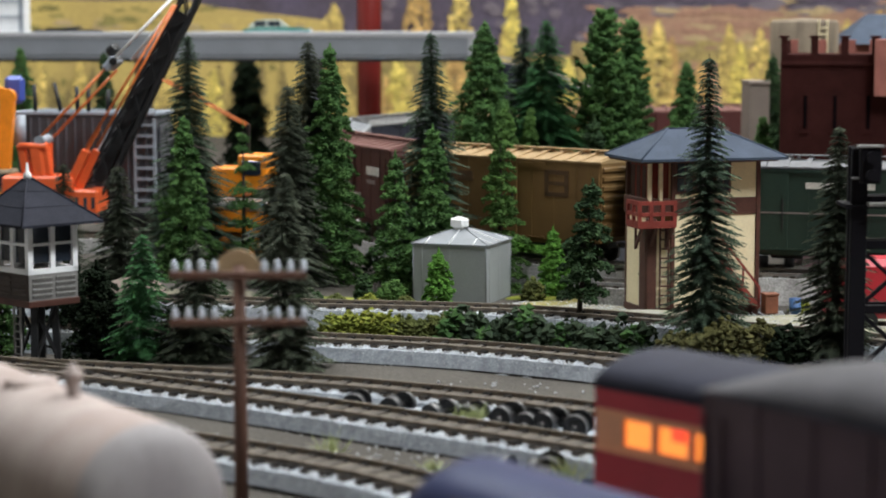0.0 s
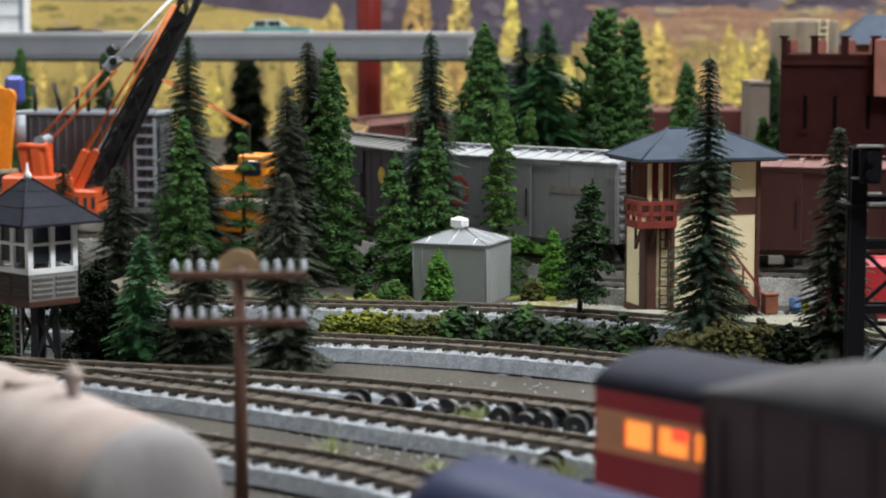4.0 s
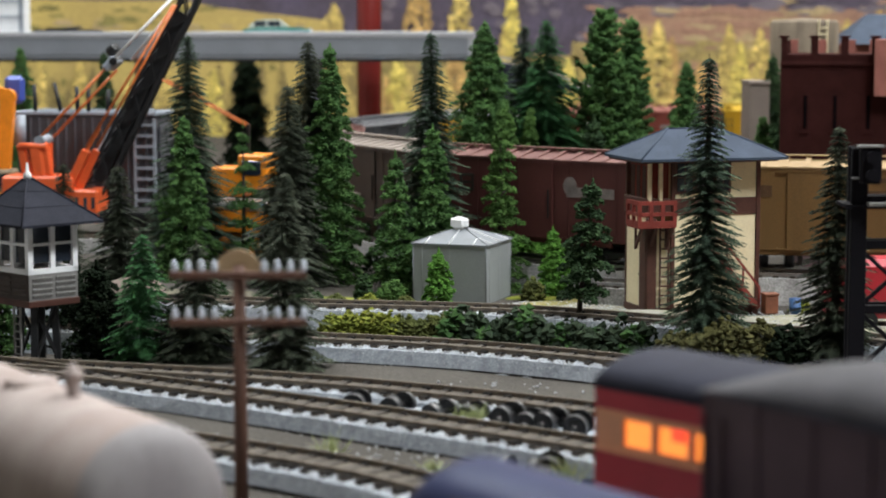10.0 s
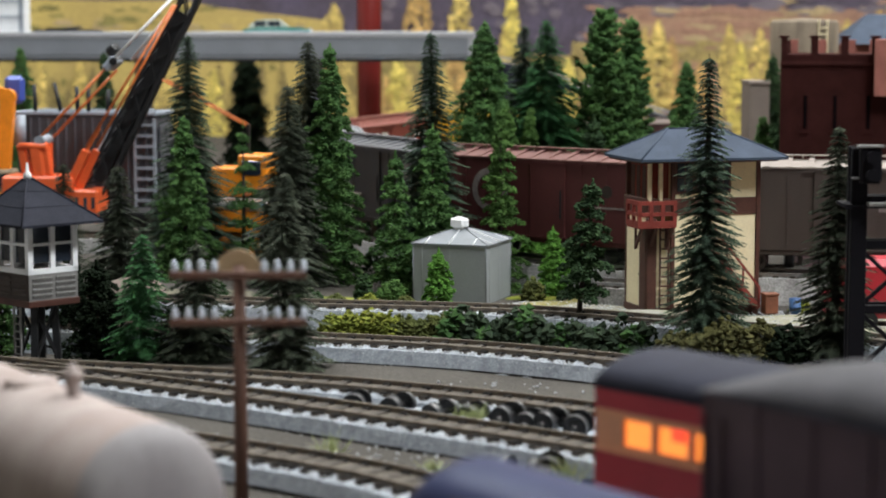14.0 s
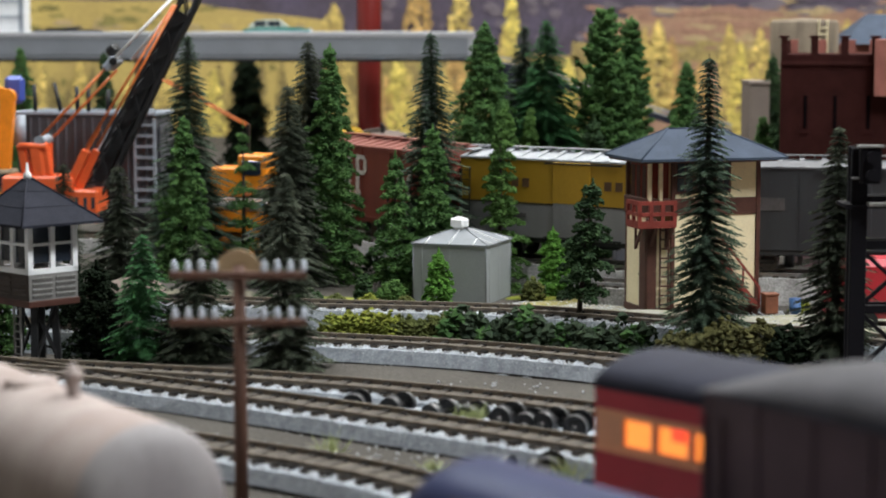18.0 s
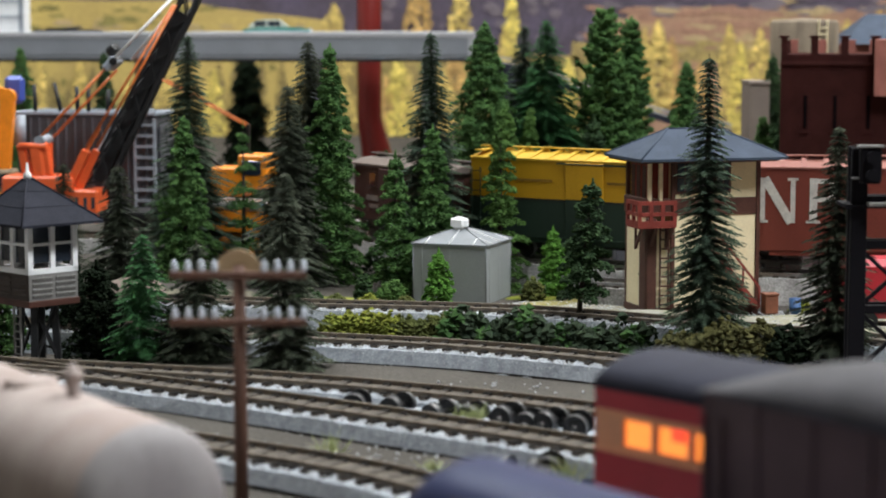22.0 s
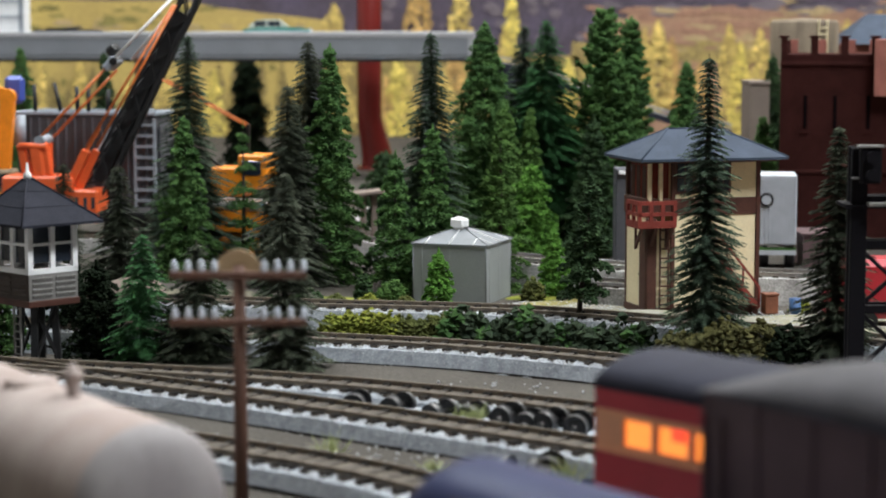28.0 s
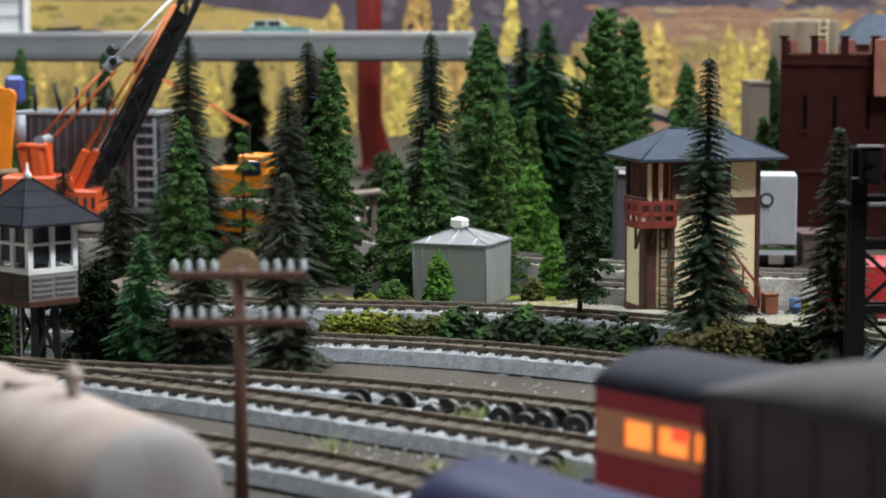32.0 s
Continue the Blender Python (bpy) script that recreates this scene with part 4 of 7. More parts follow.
    for a, b in ((base[0], (rx, d / 2, e + ap)), (base[1], (w - rx, d / 2, e + ap)), (base[2], (w - rx, d / 2, e + ap)), (base[3], (rx, d / 2, e + ap)), ((rx, d / 2, e + ap), (w - rx, d / 2, e + ap))):
        part("ridge_cap", Shape().rod(a, b, 0.05, n=6), M_SLATE, t)
    part("fascia", Shape().box(w / 2, d / 2, e - 0.16, w + 1.2, d + 1.2, 0.1), M_BROWN_TRIM, t)
    # red balcony round the near corner
    bal = part("balcony", Shape().box(0.15, -0.1, 3.95, 1.8, 1.5, 0.16, bev=0.02), M_DARK_RED, t)
    for x in (-0.7, -0.15, 0.4, 0.97):
        part("baluster", Shape().box(x, -0.8, 4.5, 0.17, 0.13, 1.1), M_DARK_RED, bal)
    part("kick_board", Shape().box(0.14, -0.8, 4.1, 1.85, 0.1, 0.2).box(-0.7, -0.08, 4.1, 0.1, 1.5, 0.2), M_DARK_RED, bal)
    for y in (-0.1, 0.6):
        part("baluster", Shape().box(-0.7, y, 4.5, 0.13, 0.17, 1.1), M_DARK_RED, bal)
    for z in (4.5, 5.0):
        part("rail", Shape().box(0.14, -0.8, z, 1.85, 0.13, 0.17), M_DARK_RED, bal)
        part("rail", Shape().box(-0.7, -0.08, z, 0.13, 1.5, 0.17), M_DARK_RED, bal)
    for x in (-0.55, 0.15, 0.9):
        part("bracket", Shape().beam((x, -0.72, 3.9), (x, 0.0, 3.0), 0.12).beam((x, 0.0, 3.9), (x, 0.0, 2.9), 0.1), M_BROWN_TRIM, t)
    # outside stair at the far end
    st = part("stair", Shape().beam((w - 0.2, -0.55, 0.1), (w - 2.6, -0.55, 3.0), 0.1, 0.2).beam((w - 0.2, -0.1, 0.1), (w - 2.6, -0.1, 3.0), 0.1, 0.2), M_DARK_RED, t)
    for k in range(10):
        f = (k + 0.5) / 10
        part("tread", Shape().box(w - 0.2 - 2.4 * f, -0.33, 0.1 + 2.9 * f, 0.3, 0.5, 0.06), M_DARK_RED, st)
    for k in range(4):
        f = k / 3
        part("post", Shape().box(w - 0.2 - 2.4 * f, -0.58, 0.6 + 2.9 * f, 0.08, 0.08, 0.9), M_DARK_RED, st)
    part("handrail", Shape().beam((w - 0.2, -0.58, 1.05), (w - 2.6, -0.58, 3.95), 0.1), M_DARK_RED, st)
    return t


signal_tower()
crate = thing("lineside_box", 14.75, 91.0, 0.25, "rust-brown lineside box at the tower's stair foot", "box", rz=13)
part("body", Shape().box(0, 0, 0.42, 0.62, 0.6, 0.84, bev=0.03), M_BOXRUST, crate)
part("lid", Shape().box(0, 0, 0.88, 0.7, 0.68, 0.08, bev=0.02), M_BOXRUST, crate)


# ---- square metal shed ----
def metal_shed():
    t = thing("metal_shed", 0.93, 97.0, 0.1, "square grey galvanised shed with a low seamed pyramid roof", "shed", rz=-20)
    a, h, ap = 1.83, 2.82, 0.62
    ring = [(-a, -a), (a, -a), (a, a), (-a, a)]
    for i in range(4):
        (ax, ay), (bx, by) = ring[i], ring[(i + 1) % 4]
        wall = part("wall_panel", Shape().add([(ax, ay, 0), (bx, by, 0), (bx, by, h), (ax, ay, h), (ax * 0.95, ay * 0.95, 0), (bx * 0.95, by * 0.95, 0), (bx * 0.95, by * 0.95, h), (ax * 0.95, ay * 0.95, h)],
                                              [(0, 1, 2, 3), (4, 7, 6, 5), (0, 3, 7, 4), (1, 5, 6, 2), (3, 2, 6, 7), (0, 4, 5, 1)]), M_SHED, t)
        for k in (1, 4):
            f = k / 8
            x, y = ax + (bx - ax) * f, ay + (by - ay) * f
            part("seam", Shape().rod((x, y, 0.02), (x, y, h - 0.03), 0.018 if k == 1 else 0.006, n=5), M_SHED, wall)
        part("corner_strip", Shape().rod((ax, ay, 0), (ax, ay, h), 0.03, n=6), M_SHED_ROOF, t)
        k, q = 1.04, 0.1
        part("roof_panel", Shape().add([(ax * k, ay * k, h), (bx * k, by * k, h), (bx * q, by * q, h + ap), (ax * q, ay * q, h + ap), (ax * k, ay * k, h - 0.08), (bx * k, by * k, h - 0.08), (bx * q, by * q, h + ap - 0.08), (ax * q, ay * q, h + ap - 0.08)],
                                       [(0, 1, 2, 3), (4, 7, 6, 5), (0, 4, 5, 1), (1, 5, 6, 2), (3, 7, 4, 0), (2, 6, 7, 3)]), M_SHED_ROOF, t)
        part("hip_strip", Shape().rod((ax * k, ay * k, h + 0.01), (ax * q, ay * q, h + ap + 0.01), 0.025, n=6), M_SHED_ROOF, t)
        for f in (-0.62, 0.0, 0.62):
            mx, my = (ax + bx) / 2 * k, (ay + by) / 2 * k
            ex, ey = (bx - ax) / 2 * k, (by - ay) / 2 * k
            u = 1 - abs(f)
            part("roof_rib", Shape().rod((mx + ex * f, my + ey * f, h + 0.015), (mx * (1 - u * 0.88) + ex * f, my * (1 - u * 0.88) + ey * f, h + ap * u * 0.96 + 0.015), 0.028, n=6), M_WHITE, t, "white roof seam")
    vent = part("vent", Shape().lathe(-0.1, -0.1, [(0.34, h + ap - 0.08), (0.34, h + ap + 0.04), (0.46, h + ap + 0.06), (0.46, h + ap + 0.40), (0.3, h + ap + 0.46), (0.1, h + ap + 0.5)], 6, False), M_WHITE, t, "white roof vent")
    part("cap", Shape().lathe(-0.1, -0.1, [(0.12, h + ap + 0.46), (0.1, h + ap + 0.54)], 8), M_WHITE, vent)
    return t


metal_shed()


# ---- crossing watchman's cabin on stilts ----
def crossing_cabin():
    t = thing("crossing_cabin", -15.47, 76.9, 0.05, "white-windowed crossing cabin on dark stilts with a charcoal roof", "cabin", rz=45)
    L = 2.2
    hl = L / 2
    zf, zs, ze = 2.62, 3.86, 5.8
    part("floor", Shape().box(0, 0, zf + 0.12, L + 0.1, L + 0.1, 0.26, bev=0.03), M_BROWN_TRIM, t)
    for k, (nx, ny) in enumerate(((0, -1), (1, 0), (0, 1), (-1, 0))):
        rz = 90 * k
        # left-hand walls take the darker boards, as the side turned from the light
        low = part("lower_wall", Shape().box(0, -hl + 0.08, (zf + 0.25 + zs) / 2, L - 0.02, 0.16, zs - zf - 0.25), M_BOARD_SHADED if k in (3, 2) else M_GREY_BOARD, t, rz=rz)
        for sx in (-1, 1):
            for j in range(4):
                part("louvre", Shape().box(sx * 0.52, -hl - 0.02, zf + 0.42 + j * 0.21, 0.88, 0.06, 0.15, bev=0.02, rx=18), M_GREY_BOARD if k not in (3, 2) else M_BOARD_SHADED, low)
        win = part("window_frame", Shape().box(-hl + 0.1, -hl + 0.1, (zs + ze) / 2, 0.22, 0.22, ze - zs).box(0, -hl + 0.1, (zs + ze) / 2, 0.2, 0.2, ze - zs).box(0, -hl + 0.1, zs + 0.1, L, 0.22, 0.2)
                   .box(0, -hl + 0.1, ze - 0.06, L, 0.22, 0.12).box(0, -hl + 0.08, (zs + ze) / 2 + 0.14, L, 0.14, 0.1), M_WHITE, t, rz=rz)
        for sx in (-1, 1):
            for sz in (-1, 1):
                part("pane", Shape().box(sx * 0.54, -hl + 0.13, (zs + ze) / 2 + 0.14 + sz * 0.38, 0.86, 0.03, 0.64), M_GLASS, win)
    part("interior_floor", Shape().box(0, 0, zs, L - 0.4, L - 0.4, 0.08), M_BLACK, t)
    o, ap, qx, qy = hl + 0.72, 1.66, -0.2, 0.2
    ring = [(-o, -o), (o, -o), (o, o), (-o, o)]
    for i in range(4):
        a, b = ring[i], ring[(i + 1) % 4]
        rp = part("roof_panel", Shape().add([(*a, ze), (*b, ze), (qx, qy, ze + ap), (*a, ze - 0.1), (*b, ze - 0.1), (qx, qy, ze + ap - 0.12)], [(0, 1, 2), (5, 4, 3), (0, 3, 4, 1), (1, 4, 5, 2), (2, 5, 3, 0)]), M_CHARCOAL, t)
        for f in (0.35, 0.68):
            part("shingle_lip", Shape().rod((a[0] * (1 - f) + qx * f, a[1] * (1 - f) + qy * f, ze + ap * f + 0.005), (b[0] * (1 - f) + qx * f, b[1] * (1 - f) + qy * f, ze + ap * f + 0.005), 0.014, n=5), M_CHARCOAL, rp)
        part("hip_cap", Shape().rod((*a, ze + 0.02), (qx, qy, ze + ap + 0.02), 0.035, n=6), M_CHARCOAL, t)
    part("finial", Shape().lathe(qx, qy, [(0.16, ze + ap - 0.1), (0.14, ze + ap + 0.1), (0.07, ze + ap + 0.18), (0.06, ze + ap + 0.4), (0.02, ze + ap + 0.52)], 10), M_WHITE, t, "white finial")
    for x in (-0.55, 0.55):
        for y in (-0.55, 0.55):
            part("leg", Shape().beam((x, y, 0), (x * 0.8, y * 0.8, zf), 0.26), M_BLACK, t)
    for s in (-1, 1):
        part("brace", Shape().beam((-0.55, s * 0.55, 0.4), (0.5, s * 0.5, 2.6), 0.12).beam((0.55, s * 0.55, 0.4), (-0.5, s * 0.5, 2.6), 0.12), M_BLACK, t)
    lad = part("ladder", Shape().beam((-1.05, -0.42, 0), (-1.05, -0.42, zf), 0.07).beam((-1.05, 0.0, 0), (-1.05, 0.0, zf), 0.07), M_GREY_BOARD, t, "grey ladder")
    for k in range(10):
        part("rung", Shape().rod((-1.05, -0.42, 0.2 + k * 0.29), (-1.05, 0.0, 0.2 + k * 0.29), 0.03, n=5), M_GREY_BOARD, lad)
    return t


crossing_cabin()


# ---- railway vehicles: x forward, origin on the rail tops ----
def truck(parent, x, wheel_mesh=None):
    tr = part("truck", Shape().box(x, 0, 0.55, 0.5, 1.7, 0.25, bev=0.05), M_BLACK, parent)
    for y in (-1.02, 1.02):
        part("side_frame", Shape().box(x, y, 0.55, 2.5, 0.14, 0.26, bev=0.06).box(x, y, 0.42, 0.8, 0.16, 0.4, bev=0.06), M_BLACK, tr)
    for dx in (-0.95, 0.95):
        part("axle", Shape().rod((x + dx, -0.98, 0.48), (x + dx, 0.98, 0.48), 0.08, n=8), M_STEEL, tr)
        for y, rz in ((-0.78, 0), (0.78, 180)):
            part("wheel", wheel_mesh or WHEEL_STEEL, None, tr, at=(x + dx, y, 0.48), rz=rz)
    return tr


BODY_L, BODY_W, SILL, EAVE = 12.95, 3.0, 1.1, 5.0


def paint(name, colour, vary=0.18, rough=0.55, second=None):
    return surface(name, colour, rough, vary=vary, size=1.4, grain=0.06, bump=0.15, second=second, streak=True, spec=0.25)


M_MARK = surface("faded_white_lettering", (0.62, 0.60, 0.55), 0.7, vary=0.3, size=0.5, grain=0.05, bump=0)
M_MARK_DIM = surface("dim_grey_lettering", (0.24, 0.20, 0.19), 0.7, vary=0.3, size=0.5, grain=0.05, bump=0)
M_MARK_BLACK = surface("black_lettering", (0.03, 0.02, 0.015), 0.7, vary=0.3, size=0.5, grain=0.05, bump=0)
M_MARK_RED = surface("red_lettering", (0.42, 0.04, 0.03), 0.7, vary=0.3, size=0.5, grain=0.05, bump=0)
M_MARK_YELLOW = surface("yellow_lettering", (0.55, 0.40, 0.06), 0.7, vary=0.3, size=0.5, grain=0.05, bump=0)


def swelling_roof(L, W, ev, rise):
    """A rounded roof that falls away towards both ends."""
    s, nx, na = Shape(), 40, 16
    for i in range(nx + 1):
        x = -L / 2 - 0.1 + (L + 0.2) * i / nx
        k = min(1.0, (min(i, nx - i) / nx * L) / 4.2)
        k = 0.1 + 0.9 * math.sin(math.pi / 2 * k) ** 0.9
        s.v += [(x, -math.cos(math.pi * j / na) * (W / 2 + 0.06), ev - 0.02 + rise * k * math.sin(math.pi * j / na) ** 0.8) for j in range(na + 1)]
    n = na + 1
    s.f = [(i * n + j, i * n + j + 1, (i + 1) * n + j + 1, (i + 1) * n + j) for i in range(nx) for j in range(na)] + [(i * n + na, i * n, (i + 1) * n, (i + 1) * n + na) for i in range(nx)]
    s.f += [tuple(range(n)), tuple(nx * n + j for j in reversed(range(n)))]
    s.smooth = set(range(nx * na))
    return s


def boxcar(label, side_mat, roof_mat, end_mat=None, lower_mat=None, split=0.46, marks=(), walk_mat=None, rib=9, doors=True, name="boxcar", board=True, rise=0.36):
    """A forty-foot boxcar. marks: (kind, x, z, width, height, material), kind bar, slant, ring, disc or frame, on both sides."""
    t = thing(name, 0, 0, 0, label, "boxcar", group="cars of the passing train")
    end_mat = end_mat or side_mat
    L, W = BODY_L, BODY_W
    zmid = SILL + (EAVE - SILL) * split
    if lower_mat:
        part("upper_body", Shape().box(0, 0, (zmid + EAVE) / 2, L, W, EAVE - zmid, bev=0.03), side_mat, t)
        part("lower_body", Shape().box(0, 0, (zmid + SILL) / 2, L, W, zmid - SILL, bev=0.03), lower_mat, t)
        part("divider_stripe", Shape().box(0, 0, zmid, L + 0.02, W + 0.03, 0.08), M_MARK_BLACK, t)
    else:
        part("body", Shape().box(0, 0, (SILL + EAVE) / 2, L, W, EAVE - SILL, bev=0.03), side_mat, t)
    for s in (-1, 1):
        rv = Shape()
        for k in range(rib + 1):
            x = -L / 2 + 0.12 + (L - 0.24) * k / rib
            rv.box(x, s * (W / 2 + 0.012), (SILL + EAVE) / 2, 0.05, 0.03, EAVE - SILL - 0.1)
        part("rivet_seam", rv, side_mat if not lower_mat else lower_mat, t) if not lower_mat else None
        if doors:
            door = part("door", Shape().box(0.15, s * (W / 2 + 0.05), (SILL + EAVE) / 2 - 0.02, 2.1, 0.09, EAVE - SILL - 0.22, bev=0.03), side_mat if not lower_mat else lower_mat, t)
            if lower_mat:
                part("door_top", Shape().box(0.15, s * (W / 2 + 0.055), (zmid + EAVE) / 2, 2.12, 0.1, EAVE - zmid - 0.12, bev=0.03), side_mat, door)
            for z in (EAVE - 0.13, SILL + 0.08):
                part("track_rail", Shape().box(0.8, s * (W / 2 + 0.09), z, 4.4, 0.06, 0.08), end_mat, door)
            part("latch", Shape().box(0.95, s * (W / 2 + 0.12), (SILL + EAVE) / 2 - 0.2, 0.07, 0.06, 1.4), M_BLACK, door)
        part("side_sill", Shape().box(0, s * (W / 2 - 0.1), SILL - 0.1, L * 0.72, 0.1, 0.24, bev=0.02), end_mat, t)
        for e in (-1, 1):
            lad = Shape()
            for k in range(7):
                lad.box(e * (L / 2 - 0.35), s * (W / 2 + 0.07), SILL + 0.25 + k * 0.5, 0.5, 0.04, 0.045)
            for dx in (-0.25, 0.25):
                lad.box(e * (L / 2 - 0.35 + dx), s * (W / 2 + 0.05), SILL + 1.8, 0.035, 0.06, 3.3)
            part("ladder", lad, end_mat, t)
        for kind, x, z, w, h, m in marks:
            y = s * (W / 2 + 0.02)
            x = x * (-s)
            if abs(x) < 1.4:
                y = s * (W / 2 + 0.108)
            if kind == "bar":
                part("lettering_bar", Shape().box(x, y, z, w, 0.02, h), m, t)
            elif kind == "slant":
                part("lettering_bar", Shape().beam((x + s * w / 2, y, z + h / 2), (x - s * w / 2, y, z - h / 2), 0.02, 0.4), m, t)
            elif kind == "frame":
                part("emblem", Shape().box(x, y, z + h * 0.42, w, 0.02, h * 0.16).box(x, y, z - h * 0.42, w, 0.02, h * 0.16).box(x - w * 0.42, y, z, w * 0.16, 0.02, h).box(x + w * 0.42, y, z, w * 0.16, 0.02, h).box(x, y, z, w, 0.02, h * 0.14), m, t)
            else:
                r0 = 0.7 if kind == "ring" else 0.0
                n, sh = 32, Shape()
                pts = [(x + w / 2 * q * math.cos(6.2832 * i / n), y + s * 0.01, z + h / 2 * q * math.sin(6.2832 * i / n)) for q in (1, r0) for i in range(n)]
                back = [(px, py - s * 0.02, pz) for px, py, pz in pts]
                sh.add(pts + back, [(i, (i + 1) % n, n + (i + 1) % n, n + i) for i in range(n)] + [(i, 2 * n + i, 2 * n + (i + 1) % n, (i + 1) % n) for i in range(n)])
                part("emblem", sh, m, t)
    # corrugated ends
    for e in (-1, 1):
        wave = [(L / 2 - 0.05, SILL)]
        for k in range(8):
            z = SILL + 0.35 + k * 0.46
            wave += [(L / 2 + 0.02, z - 0.14), (L / 2 + 0.12, z - 0.07), (L / 2 + 0.12, z + 0.07), (L / 2 + 0.02, z + 0.14)]
        wave.append((L / 2 - 0.05, EAVE + 0.1))
        n = len(wave)
        en = Shape().add([(e * px, y, pz) for y in (-W / 2 + 0.08, W / 2 - 0.08) for px, pz in wave],
                         [(i, i + 1, n + i + 1, n + i) for i in range(n - 1)] + [tuple(range(n)), tuple(reversed(range(n, 2 * n))), (0, n, 2 * n - 1, n - 1)])
        end = part("end_panel", en, end_mat, t)
        part("brake_wheel", Shape().rod((e * (L / 2 + 0.25), 0.55, 3.9), (e * (L / 2 + 0.3), 0.55, 3.9), 0.3, n=14), end_mat, end) if e < 0 else None
        lad = Shape()
        for k in range(7):
            lad.box(e * (L / 2 + 0.12), -W / 2 + 0.35, SILL + 0.25 + k * 0.5, 0.04, 0.5, 0.045)
        part("end_ladder", lad, end_mat, end)
    # peaked roof with ribs and running board
    prof = [(-W / 2 - 0.05, EAVE - 0.02), (-W / 2 - 0.05, EAVE + 0.06), (0, EAVE + rise), (W / 2 + 0.05, EAVE + 0.06), (W / 2 + 0.05, EAVE - 0.02)]
    roof = part("roof", Shape().sweep(prof, -L / 2, L / 2) if board else swelling_roof(L, W, EAVE, rise), roof_mat, t)
    for k in range(13 if board else 0):
        x = -L / 2 + 0.3 + (L - 0.6) * k / 12
        part("roof_rib", Shape().add([(x - 0.12, -W / 2 - 0.04, EAVE + 0.09), (x + 0.12, -W / 2 - 0.04, EAVE + 0.09), (x + 0.12, 0, EAVE + rise + 0.12), (x - 0.12, 0, EAVE + rise + 0.12),
                                      (x - 0.12, W / 2 + 0.04, EAVE + 0.09), (x + 0.12, W / 2 + 0.04, EAVE + 0.09)], [(0, 1, 2, 3), (3, 2, 5, 4), (0, 3, 4), (1, 5, 2), (0, 4, 5, 1)]), roof_mat, roof)
    if not board:
        under(t, L)
        return t
    wk = part("running_board", Shape().box(0, -0.17, EAVE + rise + 0.17, L + 0.5, 0.14, 0.05).box(0, 0.0, EAVE + rise + 0.17, L + 0.5, 0.14, 0.05).box(0, 0.17, EAVE + rise + 0.17, L + 0.5, 0.14, 0.05), walk_mat or roof_mat, t)
    for k in range(9):
        part("saddle", Shape().box(-L / 2 + 0.6 + (L - 1.2) * k / 8, 0, EAVE + rise + 0.08, 0.08, 0.55, 0.14), walk_mat or roof_mat, wk)
    for e in (-1, 1):
        part("lateral_board", Shape().box(e * (L / 2 - 0.4), e * 0.8, EAVE + rise + 0.03, 0.5, 1.2, 0.05), walk_mat or roof_mat, wk)
    under(t, L)
    return t


def under(t, L):
    part("underframe", Shape().box(0, 0, SILL - 0.18, L - 0.8, 0.7, 0.36, bev=0.04).box(0.9, 0.7, SILL - 0.35, 1.6, 0.5, 0.5, bev=0.1), M_BLACK, t)
    for e in (-1, 1):
        truck(t, e * (L / 2 - 2.0))
        part("coupler", Shape().box(e * (L / 2 + 0.3), 0, 0.95, 0.7, 0.2, 0.22, bev=0.04).box(e * (L / 2 + 0.58), 0.06, 0.95, 0.22, 0.34, 0.3, bev=0.06), M_BLACK, t)


P_TAN = paint("tan_yellow_paint", (0.185, 0.105, 0.038), second=(0.14, 0.079, 0.029))
P_MKT = paint("oxide_brown_paint", (0.07, 0.027, 0.024))
P_OXIDE = paint("dull_oxide_paint", (0.095, 0.029, 0.026))
P_OXIDE2 = paint("deep_oxide_paint", (0.085, 0.022, 0.022))
P_NPRED = paint("brick_red_paint", (0.170, 0.039, 0.026))
P_GREYB = paint("grey_brown_paint", (0.075, 0.058, 0.051))
P_SILVER = paint("dull_silver_paint", (0.231, 0.231, 0.245), rough=0.45)
P_NAVY = paint("navy_grey_paint", (0.035, 0.037, 0.051))
P_COALG = paint("charcoal_paint", (0.041, 0.042, 0.046))
P_GREEN = paint("bottle_green_paint", (0.020, 0.039, 0.029))
P_GREEN2 = paint("dark_green_lower_paint", (0.020, 0.037, 0.026))
P_YELL = paint("golden_yellow_paint", (0.36, 0.205, 0.016))
P_YELL2 = paint("bright_yellow_paint", (0.510, 0.272, 0.010))
P_PALEG = paint("pale_grey_paint", (0.20, 0.195, 0.195))
P_GALV = paint("galvanised_roof_paint", (0.40, 0.41, 0.43), rough=0.45)
P_DARKR = paint("dark_grey_roof_paint", (0.14, 0.14, 0.15))
P_TANR = paint("tan_roof_paint", (0.36, 0.24, 0.12))
P_YELLR = paint("lemon_roof_paint", (0.56, 0.35, 0.03))
P_NPROOF = paint("faded_red_roof_paint", (0.27, 0.10, 0.08))
M_MARK_BROWN = surface("dim_brown_lettering", (0.10, 0.05, 0.02), 0.7, vary=0.3, size=0.5, grain=0.05, bump=0)
M_MARK_OCHRE = surface("faint_ochre_lettering", (0.27, 0.14, 0.012), 0.7, vary=0.3, size=0.5, grain=0.05, bump=0)
M_MARK_SLATE = surface("dim_slate_lettering", (0.085, 0.075, 0.075), 0.7, vary=0.3, size=0.5, grain=0.05, bump=0)
P_ROOFR = paint("pinkish_oxide_roof_paint", (0.175, 0.082, 0.072))
P_ROOFG = paint("dusty_brown_roof_paint", (0.30, 0.25, 0.22))

